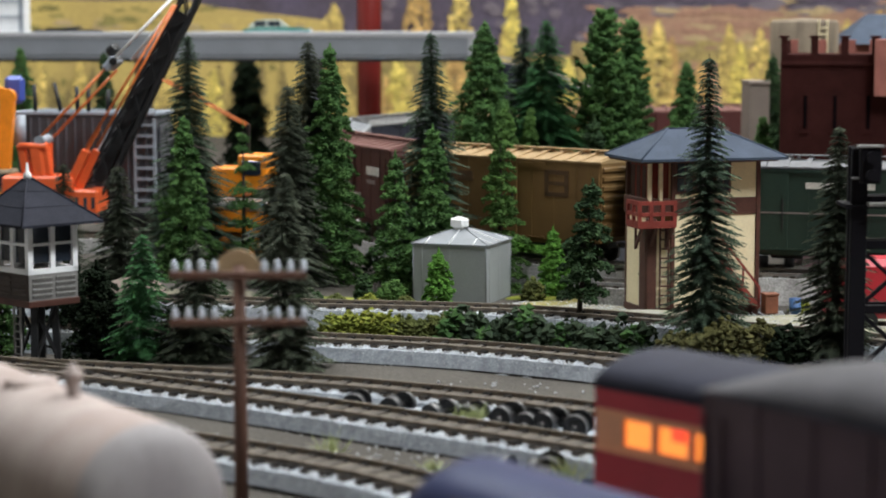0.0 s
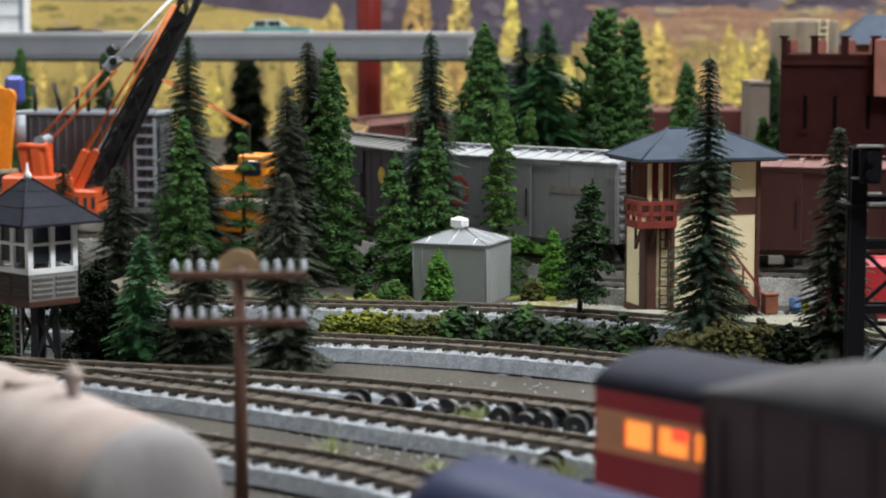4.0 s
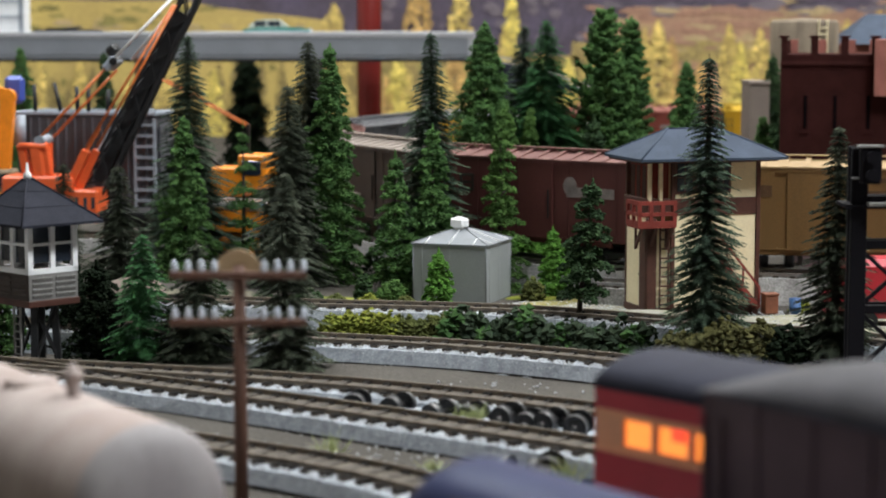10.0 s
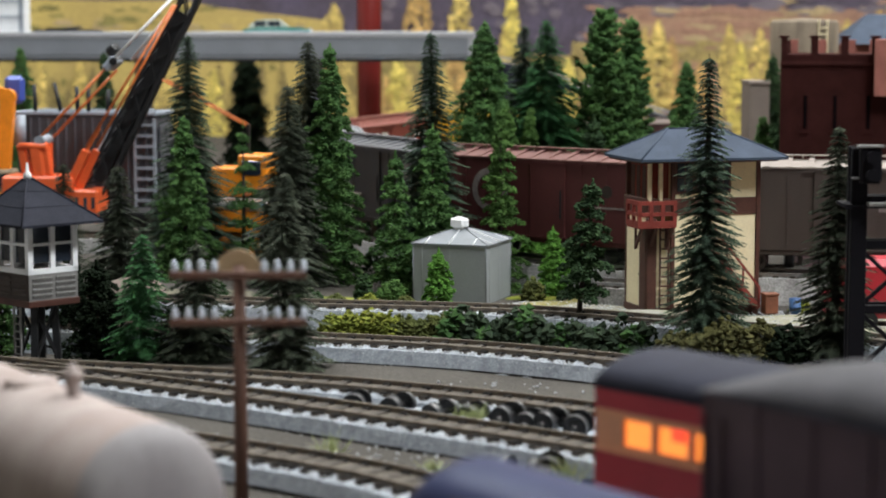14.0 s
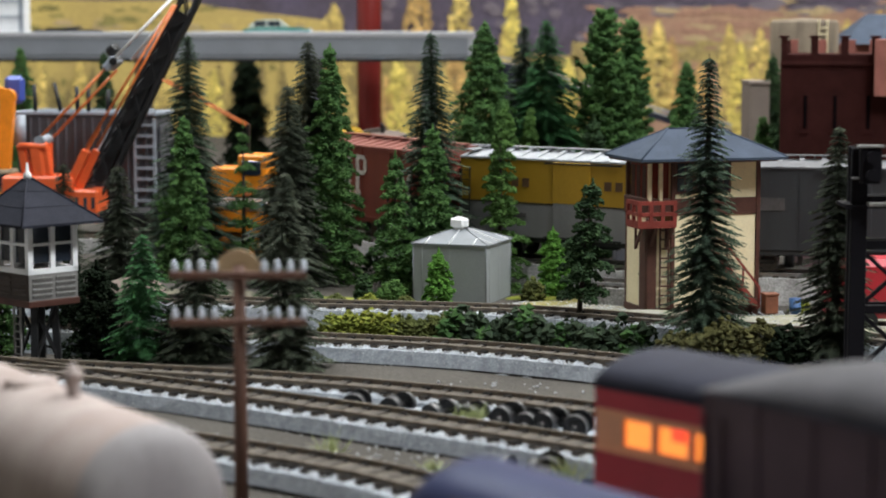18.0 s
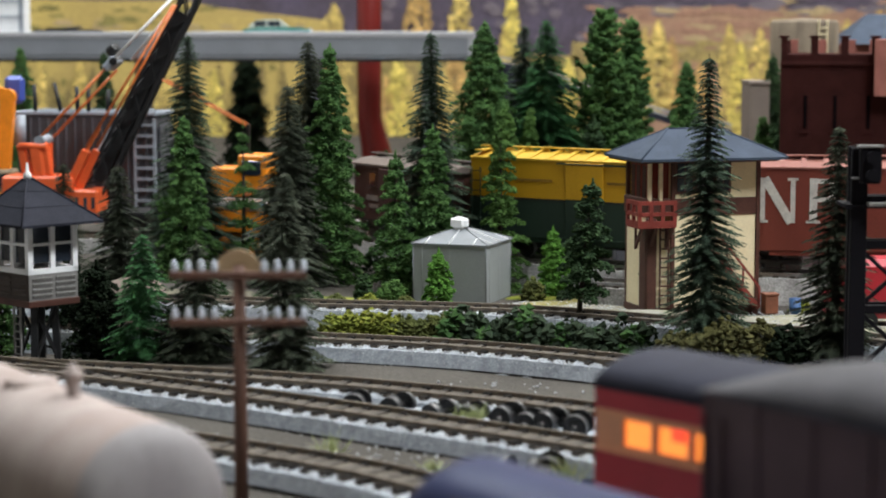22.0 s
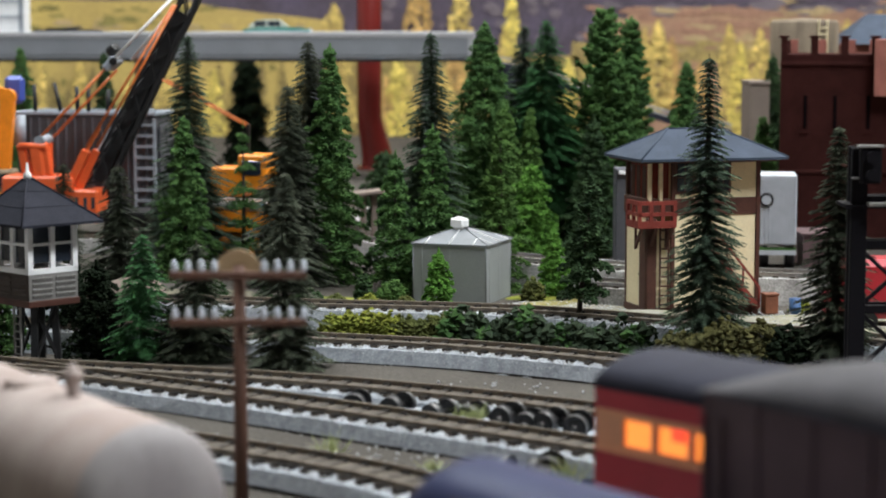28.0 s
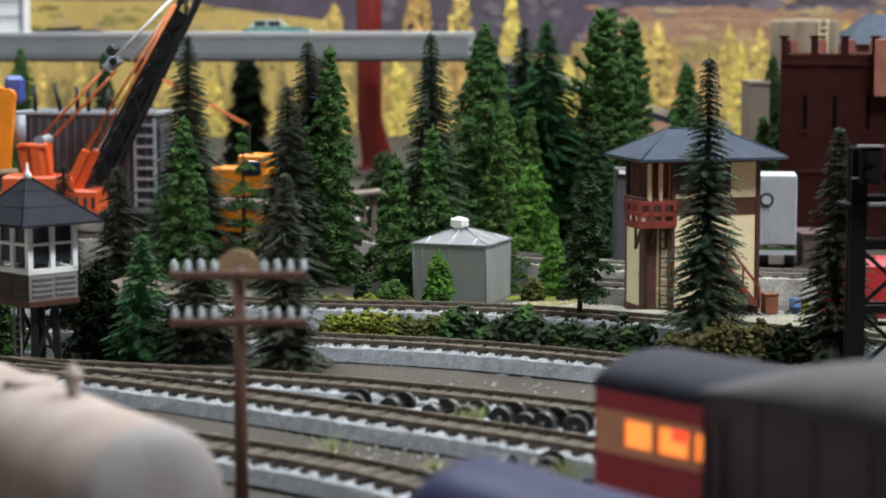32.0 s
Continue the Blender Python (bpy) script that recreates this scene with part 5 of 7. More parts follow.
B, R_, D_, F_ = "bar", "ring", "disc", "frame"
cars = [
    boxcar("bottle-green boxcar with a pale side line and lettering bars", P_GREEN, P_DARKR, marks=((B, 0, 2.9, 12.0, 0.07, M_MARK_DIM), (B, 3.6, 4.2, 3.2, 0.3, M_MARK), (B, -3.6, 4.2, 3.2, 0.3, M_MARK))),
    boxcar("tan-yellow boxcar with dark lettering bars and a dark emblem", P_TAN, P_TANR, marks=((F_, 3.7, 3.9, 1.5, 1.3, M_MARK_BROWN), (B, -3.6, 4.0, 3.6, 0.5, M_MARK_BROWN), (B, -3.6, 3.3, 1.2, 0.2, M_MARK_BROWN))),
    boxcar("oxide-brown boxcar with pale lettering bars", P_MKT, P_ROOFR, marks=((B, 3.9, 3.75, 1.9, 0.45, M_MARK), (B, 3.6, 3.15, 1.3, 0.22, M_MARK_DIM), (B, -4.6, 3.85, 0.45, 0.5, M_MARK), (B, -3.75, 3.85, 0.5, 0.5, M_MARK), (B, -2.9, 3.85, 0.45, 0.5, M_MARK), (B, -3.7, 3.2, 1.5, 0.28, M_MARK_DIM))),
    boxcar("dull silver boxcar with a red round emblem", P_SILVER, P_GALV, marks=((R_, -3.6, 3.2, 1.5, 1.5, M_MARK_RED), (B, 3.6, 3.6, 2.4, 0.35, M_MARK_DIM))),
    boxcar("navy-grey boxcar with a small yellow emblem", P_NAVY, P_PALEG, marks=((D_, 3.6, 3.6, 0.9, 0.9, M_MARK_YELLOW), (D_, -3.9, 3.6, 0.7, 0.7, M_MARK_YELLOW), (B, -3.9, 2.7, 1.0, 0.6, M_MARK_DIM))),
    boxcar("tan-yellow boxcar with black lettering bars and a framed emblem", P_TAN, P_TANR, marks=((F_, 3.4, 3.9, 1.6, 1.4, M_MARK_BROWN), (B, -3.6, 3.9, 4.0, 0.55, M_MARK_BROWN), (B, -3.4, 3.2, 1.2, 0.2, M_MARK_BROWN))),
    boxcar("dull oxide-red boxcar with a faded light emblem", P_OXIDE, P_ROOFR, marks=((B, 3.4, 3.5, 2.8, 0.5, M_MARK_DIM), (D_, 2.2, 3.8, 0.8, 0.9, M_MARK_DIM), (F_, -4.2, 3.7, 0.9, 0.9, M_MARK_BLACK), (B, -2.2, 3.5, 1.0, 0.5, M_MARK_DIM))),
    boxcar("weathered grey-brown boxcar with a pale roof", P_GREYB, P_ROOFG, marks=((B, 3.4, 3.2, 2.6, 0.4, M_MARK_DIM),)),
    boxcar("deep oxide-red boxcar with a faint round emblem", P_OXIDE2, P_ROOFR, marks=((D_, 3.6, 3.6, 0.6, 0.6, M_MARK_BLACK), (B, 3.6, 2.8, 2.0, 0.1, M_MARK_DIM), (R_, -3.4, 3.4, 2.2, 2.2, M_MARK_DIM))),
    boxcar("charcoal boxcar with pale grey lettering blocks", P_COALG, P_DARKR, marks=((B, 4.0, 4.0, 0.9, 0.7, M_MARK_DIM), (B, 4.2, 2.9, 1.2, 0.6, M_MARK_DIM), (B, -3.6, 3.3, 1.6, 0.6, M_MARK_SLATE))),
    boxcar("golden-yellow and pale grey boxcar with a white roof", P_YELL, P_GALV, M_BLACK, P_PALEG, 0.44, marks=tuple((B, 2.2 + 0.62 * k, 3.85, 0.4, 0.45, M_MARK_BROWN) for k in range(5)) + tuple((B, -4.4 + 0.62 * k, 3.85, 0.4, 0.45, M_MARK_BROWN) for k in range(4)) + ((B, -3.2, 2.2, 1.4, 0.25, M_MARK_SLATE),)),
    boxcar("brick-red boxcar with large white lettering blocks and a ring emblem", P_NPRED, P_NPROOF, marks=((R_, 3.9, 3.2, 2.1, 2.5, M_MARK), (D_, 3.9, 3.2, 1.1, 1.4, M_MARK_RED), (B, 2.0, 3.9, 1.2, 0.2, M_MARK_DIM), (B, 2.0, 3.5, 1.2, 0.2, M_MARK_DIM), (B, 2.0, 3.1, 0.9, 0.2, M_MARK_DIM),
           (B, -5.0, 3.5, 0.22, 2.1, M_MARK), ("slant", -4.3, 3.5, 1.25, 2.1, M_MARK), (B, -3.6, 3.5, 0.22, 2.1, M_MARK), (B, -5.0, 4.5, 0.5, 0.12, M_MARK), (B, -3.6, 4.5, 0.5, 0.12, M_MARK), (B, -5.0, 2.5, 0.5, 0.12, M_MARK), (B, -2.65, 3.5, 0.36, 2.1, M_MARK), (B, -2.65, 2.5, 0.66, 0.12, M_MARK), (B, -2.2, 4.42, 0.75, 0.22, M_MARK), (B, -2.2, 3.55, 0.75, 0.22, M_MARK), (B, -1.78, 3.98, 0.32, 0.75, M_MARK))),
    boxcar("bright yellow and dark green refrigerator car", P_YELL2, P_YELLR, P_GREEN, P_GREEN2, 0.50, marks=((F_, 4.3, 3.5, 1.0, 0.6, M_MARK_OCHRE), (B, -2.8, 4.0, 2.2, 0.12, M_MARK_OCHRE), (B, 2.2, 4.0, 1.6, 0.12, M_MARK_OCHRE))),
]


def caboose():
    t = thing("caboose", 0, 0, 0, "weathered brown bay-window caboose with a dusty pale roof", "caboose", group="cars of the passing train")
    L, W, ev = 9.6, 2.9, 4.1
    P_CAB = paint("weathered_caboose_brown", (0.08, 0.036, 0.034))
    part("body", Shape().box(0, 0, (SILL + ev) / 2, L - 0.5, W, ev - SILL, bev=0.03), P_CAB, t)
    for s in (-1, 1):
        bay = part("bay_window", Shape().box(-0.75, s * (W / 2 + 0.12), 2.6, 2.0, 0.3, 2.7, bev=0.03), P_CAB, t)
        part("bay_edge", Shape().box(0.27, s * (W / 2 + 0.14), 3.1, 0.04, 0.24, 1.5), M_BROWN_TRIM, bay)
        part("pane", Shape().box(-0.75, s * (W / 2 + 0.28), 3.3, 0.7, 0.02, 0.75), M_GLASS, bay)
    for s in (-1, 1):
        sd = Shape()
        for k in range(34):
            sd.box(-4.4 + k * 0.265, s * (W / 2 + 0.01), (SILL + ev) / 2, 0.02, 0.02, ev - SILL - 0.1)
        part("board_seam", sd, P_CAB, t)
        for x in (-2.6, 2.6):
            win = part("window", Shape().box(x, s * (W / 2 + 0.03), 3.3, 0.85, 0.08, 0.95, bev=0.02), M_BROWN_TRIM, t)
            part("pane", Shape().box(x, s * (W / 2 + 0.075), 3.3, 0.6, 0.02, 0.7), M_GLASS, win)
        part("lettering_bar", Shape().box(-2.4 * -s, s * (W / 2 + 0.03), 2.3, 1.8, 0.02, 0.28), M_MARK_DIM, t)
        part("lettering_bar", Shape().box(-2.4 * -s, s * (W / 2 + 0.03), 1.85, 1.2, 0.02, 0.22), M_MARK_DIM, t)
    part("floor", Shape().box(0, 0, SILL - 0.05, L, W - 0.1, 0.2, bev=0.03), M_BLACK, t)
    prof = [(-W / 2 - 0.14, ev - 0.06), (-W / 2 - 0.14, ev + 0.04), (-0.8, ev + 0.28), (0, ev + 0.34), (0.8, ev + 0.28), (W / 2 + 0.14, ev + 0.04), (W / 2 + 0.14, ev - 0.06)]
    part("roof", Shape().sweep(prof, -L / 2, L / 2), paint("dusty_caboose_roof", (0.16, 0.125, 0.11)), t)
    wk = part("running_board", Shape().box(0, -0.14, ev + 0.5, L, 0.22, 0.05).box(0, 0.14, ev + 0.5, L, 0.22, 0.05), P_GREYB, t)
    for k in range(6):
        part("saddle", Shape().box(-4 + k * 1.6, 0, ev + 0.4, 0.1, 0.5, 0.16), P_GREYB, wk)
    part("smokejack", Shape().lathe(-1.8, 0.7, [(0.12, ev + 0.1), (0.12, ev + 0.75), (0.2, ev + 0.78), (0.05, ev + 0.95)], 10), M_BLACK, t)
    for e in (-1, 1):
        x = e * (L / 2 - 0.06)
        rl = Shape()
        for y in (-1.3, -0.65, 0.65, 1.3):
            rl.rod((x, y, SILL), (x, y, ev if abs(y) > 1 else SILL + 1.3), 0.04, n=6)
        rl.rod((x, -1.3, SILL + 1.3), (x, 1.3, SILL + 1.3), 0.04, n=6)
        part("end_railing", rl, M_BLACK, t)
        part("end_door", Shape().box(e * (L / 2 - 0.23), 0, 2.6, 0.06, 0.9, 2.4), M_BROWN_TRIM, t)
        part("step", Shape().box(e * (L / 2 - 0.45), -1.25, 0.75, 0.7, 0.3, 0.08).box(e * (L / 2 - 0.45), 1.25, 0.75, 0.7, 0.3, 0.08), M_BLACK, t)
    under(t, L)
    return t


cars.append(caboose())


# ---- standing vehicles in the foreground ----
def lit_coach():
    t = thing("passenger_coach", 0, 0, 0, "maroon passenger coach with amber-lit windows and a rounded blue-black roof", "coach")
    L, W, ev = 22.0, 3.0, 4.04
    part("floor", Shape().box(0, 0, 1.0, L, W - 0.1, 0.3, bev=0.03), M_BLACK, t)
    zl, zh = 2.64, 3.56
    for s in (-1, 1):
        y = s * (W / 2 - 0.06)
        part("side_lower", Shape().box(0, y, (0.9 + zl) / 2, L - 0.3, 0.12, zl - 0.9, bev=0.02), M_COACH, t)
        part("letterboard", Shape().box(0, y, (zh + ev) / 2, L - 0.3, 0.12, ev - zh, bev=0.02), M_COACH, t)
        part("eave_stripe", Shape().box(0, y + s * 0.015, ev - 0.22, L - 0.3, 0.12, 0.04, bev=0.01), M_COACH, t)
        part("window_sill_strip", Shape().box(0, y + s * 0.03, zl, L - 0.3, 0.12, 0.08), M_COACH_BAND, t)
        x = -L / 2 + 0.9
        part("pier", Shape().box(-L / 2 + 0.55, y, (zl + zh) / 2, 0.85, 0.12, zh - zl), M_COACH_BAND, t)
        k = 0
        while x < L / 2 - 1.2:
            win = part("window_frame", Shape().box(x + 0.97, y, (zl + zh) / 2, 0.18, 0.13, zh - zl, bev=0.02).box(x + 0.43, y, zh - 0.08, 0.94, 0.1, 0.16).box(x + 0.43, y, zl + 0.08, 0.94, 0.1, 0.16), M_COACH_BAND, t)
            part("pane", Shape().box(x + 0.46, y - s * 0.03, (zl + zh) / 2, 0.88, 0.03, zh - zl - 0.26), M_LAMP_GLOW, win, "amber-lit window pane")
            if k == 1:
                part("curtain", Shape().box(x + 0.6, y + s * 0.0, zh - 0.28, 0.42, 0.03, 0.32), M_LAMP_RED, win, "red-lit curtain")
            x += 1.065
            k += 1
    for e in (-1, 1):
        part("end_wall", Shape().box(e * (L / 2 - 0.1), 0, 2.5, 0.2, W - 0.04, 3.1, bev=0.06), M_COACH, t)
        part("vestibule_door", Shape().box(e * (L / 2 + 0.02), 0, 2.4, 0.1, 0.9, 2.5, bev=0.03), M_BOX_BROWN, t)
        part("diaphragm", Shape().box(e * (L / 2 + 0.15), 0, 2.45, 0.3, 1.15, 2.8, bev=0.06), M_BLACK, t)
    s = Shape()
    nx, na = 30, 16
    rings = []
    near = [0.0, 0.02, 0.06, 0.12, 0.2, 0.3, 0.42, 0.6, 1.0, 2.0]
    for edge, x in [(e, -L / 2 + e) for e in near] + [(3.0, -L / 2 + 3.0 + (L - 6.0) * i / 10) for i in range(11)] + [(e, L / 2 - e) for e in reversed(near)]:
        k = min(1.0, edge / 0.45)
        k = math.sqrt(max(0.0, 1 - (1 - k) ** 2))
        rings.append([(x, -math.cos(math.pi * j / na) * (W / 2 + 0.05) * (0.95 + 0.05 * k), ev - 0.02 + math.sin(math.pi * j / na) ** 0.8 * (0.74 * (0.45 + 0.55 * k))) for j in range(na + 1)])
    s.v = [p for r in rings for p in r]
    n = na + 1
    s.f = [(i * n + j, i * n + j + 1, (i + 1) * n + j + 1, (i + 1) * n + j) for i in range(nx) for j in range(na)] + [(i * n + na, i * n, (i + 1) * n, (i + 1) * n + na) for i in range(nx)]
    s.f += [tuple(range(n)), tuple(nx * n + j for j in reversed(range(n)))]
    s.smooth = set(range(nx * na))
    roof = part("roof", s, M_COACH_ROOF, t)
    for k in range(7):
        part("vent", Shape().box(-L / 2 + 2.6 + k * 2.8, 0.75, ev + 0.58, 0.5, 0.25, 0.25, bev=0.06), M_COACH_ROOF, roof)
    for x in (0.55, 1.0):
        part("hatch", Shape().box(-L / 2 + x, -1.38, ev + 0.22, 0.26, 0.12, 0.34, bev=0.04, rx=-28), M_BLACK, roof, "dark roof-edge hatch")
    for e in (-1, 1):
        truck(t, e * (L / 2 - 3.2))
    return t


coach = lit_coach()
CO = (3.35, 44.9)
ang = radians(-49)
coach.matrix_basis = pose((CO[0] + 11.0 * math.cos(ang) - 1.5 * math.sin(ang)) * C, (CO[1] + 11.0 * math.sin(ang) + 1.5 * math.cos(ang)) * C, 1.2 * C, 0, 0, -49)

brown = boxcar("umber-brown boxcar with a dusty grey roof, standing in the front yard", M_BOX_BROWN, M_BOX_ROOF, name="standing_boxcar", board=False, rise=0.95, doors=False)
tagged(brown, category="boxcar", group="standing wagons in the front yard")
ang = radians(-57)
brown.matrix_basis = pose((4.88 + 6.375 * math.cos(ang) - 1.5 * math.sin(ang)) * C, (37.13 + 6.375 * math.sin(ang) + 1.5 * math.cos(ang)) * C, 1.5 * C, 0, 0, -57)


def tank_wagon():
    t = thing("tank_wagon", 0, 0, 0, "dusty white tank wagon with a brass-coloured relief valve", "tank wagon", group="standing wagons in the front yard")
    r, zc, hl = 1.66, 2.42, 6.6
    prof = [(-hl, 0.05), (-hl + 0.04, r * 0.45), (-hl + 0.16, r * 0.75), (-hl + 0.36, r * 0.93), (-hl + 0.6, r), (hl - 0.6, r), (hl - 0.36, r * 0.93), (hl - 0.16, r * 0.75), (hl - 0.04, r * 0.45), (hl, 0.05)]
    n, s = 40, Shape()
    s.v = [(x, q * math.cos(6.2832 * i / n), zc + q * math.sin(6.2832 * i / n)) for x, q in prof for i in range(n)]
    s.f = [(j * n + i, j * n + (i + 1) % n, (j + 1) * n + (i + 1) % n, (j + 1) * n + i) for j in range(len(prof) - 1) for i in range(n)] + [tuple(range(n)), tuple(9 * n + i for i in range(n))]
    s.smooth = set(range(9 * n))
    tank = part("tank", s, M_TANK, t)
    cap, q0 = Shape(), ((hl - 0.62, r * 1.006), (hl - 0.36, r * 0.95), (hl - 0.16, r * 0.77), (hl - 0.03, r * 0.46), (hl + 0.02, 0.05))
    cap.v = [(x, q * math.cos(6.2832 * i / n), zc + q * math.sin(6.2832 * i / n)) for x, q in q0 for i in range(n)]
    cap.f = [(j * n + i, j * n + (i + 1) % n, (j + 1) * n + (i + 1) % n, (j + 1) * n + i) for j in range(4) for i in range(n)] + [tuple(4 * n + i for i in range(n))]
    cap.smooth = set(range(4 * n))
    part("end_cap", cap, M_TANK_END, tank, "greyed dished end cap")
    for x in (-4.2, -2.0, 0.2, 2.0, 3.6, 4.9):
        ring = Shape()
        ring.v = [(x + dx, (r + 0.01) * math.cos(6.2832 * i / n), zc + (r + 0.01) * math.sin(6.2832 * i / n)) for dx in (-0.06, 0.06) for i in range(n)]
        ring.f = [(i, (i + 1) % n, n + (i + 1) % n, n + i) for i in range(n)]
        part("band", ring, M_TANK, tank)
    part("manway", Shape().lathe(0, 0, [(0.6, zc + r - 0.3), (0.6, zc + r + 0.02), (0.5, zc + r + 0.06), (0.1, zc + r + 0.08)], 24), M_TANK, t)
    part("relief_valve", Shape().lathe(2.3, 0, [(0.17, zc + r - 0.1), (0.15, zc + r + 0.1), (0.17, zc + r + 0.36), (0.24, zc + r + 0.46), (0.22, zc + r + 0.54), (0.09, zc + r + 0.62), (0.08, zc + r + 0.7)], 14), M_TANK, t, "pale relief valve")
    part("frame", Shape().box(0, 0, 0.95, 2 * hl - 0.4, 1.2, 0.3, bev=0.04), M_BLACK, t)
    for x in (-4.6, 4.6):
        part("saddle", Shape().box(x, 0, 1.25, 0.7, 2.0, 0.5, bev=0.05), M_BLACK, t)
    for e in (-1, 1):
        truck(t, e * (hl - 2.0))
        part("coupler", Shape().box(e * (hl + 0.3), 0, 0.95, 0.8, 0.24, 0.22, bev=0.04), M_BLACK, t)
    return t


tank = tank_wagon()
ang = radians(-56)
tank.matrix_basis = pose((-5.75 - 6.3 * math.cos(ang)) * C, (40.0 - 6.3 * math.sin(ang)) * C, 1.2 * C, 0, 0, -56)


def slate_diesel():
    t = thing("diesel_locomotive", 0, 0, 0, "slate-violet streamlined diesel locomotive with a rounded roof and dark cab glass", "locomotive", group="standing wagons in the front yard")
    L, W = 15.0, 2.6
    nx, na, s = 36, 18, Shape()
    for i in range(nx + 1):
        f = i / nx
        x = -L / 2 + L * f
        edge = x + L / 2
        k = min(1.0, edge / 1.5)
        k = math.sqrt(max(0.0, 1 - (1 - k) ** 2))
        for j in range(na + 1):
            a = math.pi * j / na
            y = -math.cos(a) * W / 2 * (0.45 + 0.55 * k)
            z = 1.0 + (2.35 + 1.15 * math.sin(a) ** 0.8) * (0.35 + 0.65 * k) if 0 < j < na else 0.9
            s.v.append((x, y, z))
    n = na + 1
    s.f = [(i * n + j, i * n + j + 1, (i + 1) * n + j + 1, (i + 1) * n + j) for i in range(nx) for j in range(na)] + [(i * n + na, i * n, (i + 1) * n, (i + 1) * n + na) for i in range(nx)]
    s.f += [tuple(range(n)), tuple(nx * n + j for j in reversed(range(n)))]
    s.smooth = set(range(nx * na))
    part("body", s, M_LOCO, t)
    frame_part = part("cab_window_frame", Shape().box(-4.85, -1.17, 3.86, 1.0, 0.12, 0.42, bev=0.05, rx=-38), M_BROWN_TRIM, t, "brown cab window frame")
    part("pane", Shape().box(-4.85, -1.22, 3.88, 0.8, 0.1, 0.28, bev=0.03, rx=-38), M_GLASS, frame_part)
    part("side_window", Shape().box(-3.6, -W / 2 + 0.02, 3.35, 1.3, 0.1, 0.75, bev=0.05), M_GLASS, t)
    part("side_window", Shape().box(-3.6, W / 2 - 0.02, 3.35, 1.3, 0.1, 0.75, bev=0.05), M_GLASS, t)
    for k in range(4):
        part("roof_fan", Shape().lathe(-0.5 + k * 1.7, 0, [(0.6, 4.35), (0.6, 4.55), (0.5, 4.6), (0.1, 4.6)], 18), M_COACH_ROOF, t)
    part("horn", Shape().rod((-4.2, 0.4, 4.35), (-4.9, 0.4, 4.4), 0.07, 0.14, 8), M_STEEL, t)
    part("underframe", Shape().box(0, 0, 0.85, L - 0.6, 2.3, 0.5, bev=0.05), M_BLACK, t)
    for e in (-1, 1):
        truck(t, e * (L / 2 - 3.0))
    return t


diesel = slate_diesel()
ang = radians(-54)
diesel.matrix_basis = pose((-0.2 + 7.5 * math.cos(ang)) * C, (38.0 + 7.5 * math.sin(ang)) * C, 0.84 * C, 0, 0, -54)


def half_disc(c, r, d):
    """An upright half-round plate, flat side down."""
    s, n = Shape(), 18
    arc = [(c[0] + r * math.cos(math.pi * i / n), c[2] + r * math.sin(math.pi * i / n)) for i in range(n + 1)]
    s.v = [(x, c[1] + y, z) for y in (0, d) for x, z in arc]
    m = n + 1
    s.f = [tuple(range(m)), tuple(reversed(range(m, 2 * m)))] + [(i, m + i, m + (i + 1) % m, (i + 1) % m) for i in range(m)]
    return s


def telegraph_pole():
    t = thing("telegraph_pole", -5.15, 51.0, -0.1, "brown plastic telegraph pole with two crossarms of milky insulators", "telegraph pole")
    part("pole", Shape().rod((0, 0, 0), (0, 0, 7.3), 0.19, 0.15, 12), M_POLE, t)
    part("cap", half_disc((-0.05, 0.2, 7.08), 0.6, 0.1), M_DISC, t, "half-round tan-brown cap plate")
    for z in (7.08, 5.88):
        arm = part("crossarm", Shape().box(-0.02, -0.2, z, 3.45, 0.2, 0.19, bev=0.03), M_POLE, t)
        for sx in (-1, 1):
            for k in range(4):
                x = sx * (0.62 + k * 0.335) + 0.02
                part("insulator", Shape().lathe(x, -0.2, [(0.05, z + 0.08), (0.08, z + 0.12), (0.09, z + 0.22), (0.06, z + 0.28), (0.07, z + 0.33), (0.03, z + 0.38)], 12), M_INSUL, arm, "milky glass insulator")
    return t


telegraph_pole()


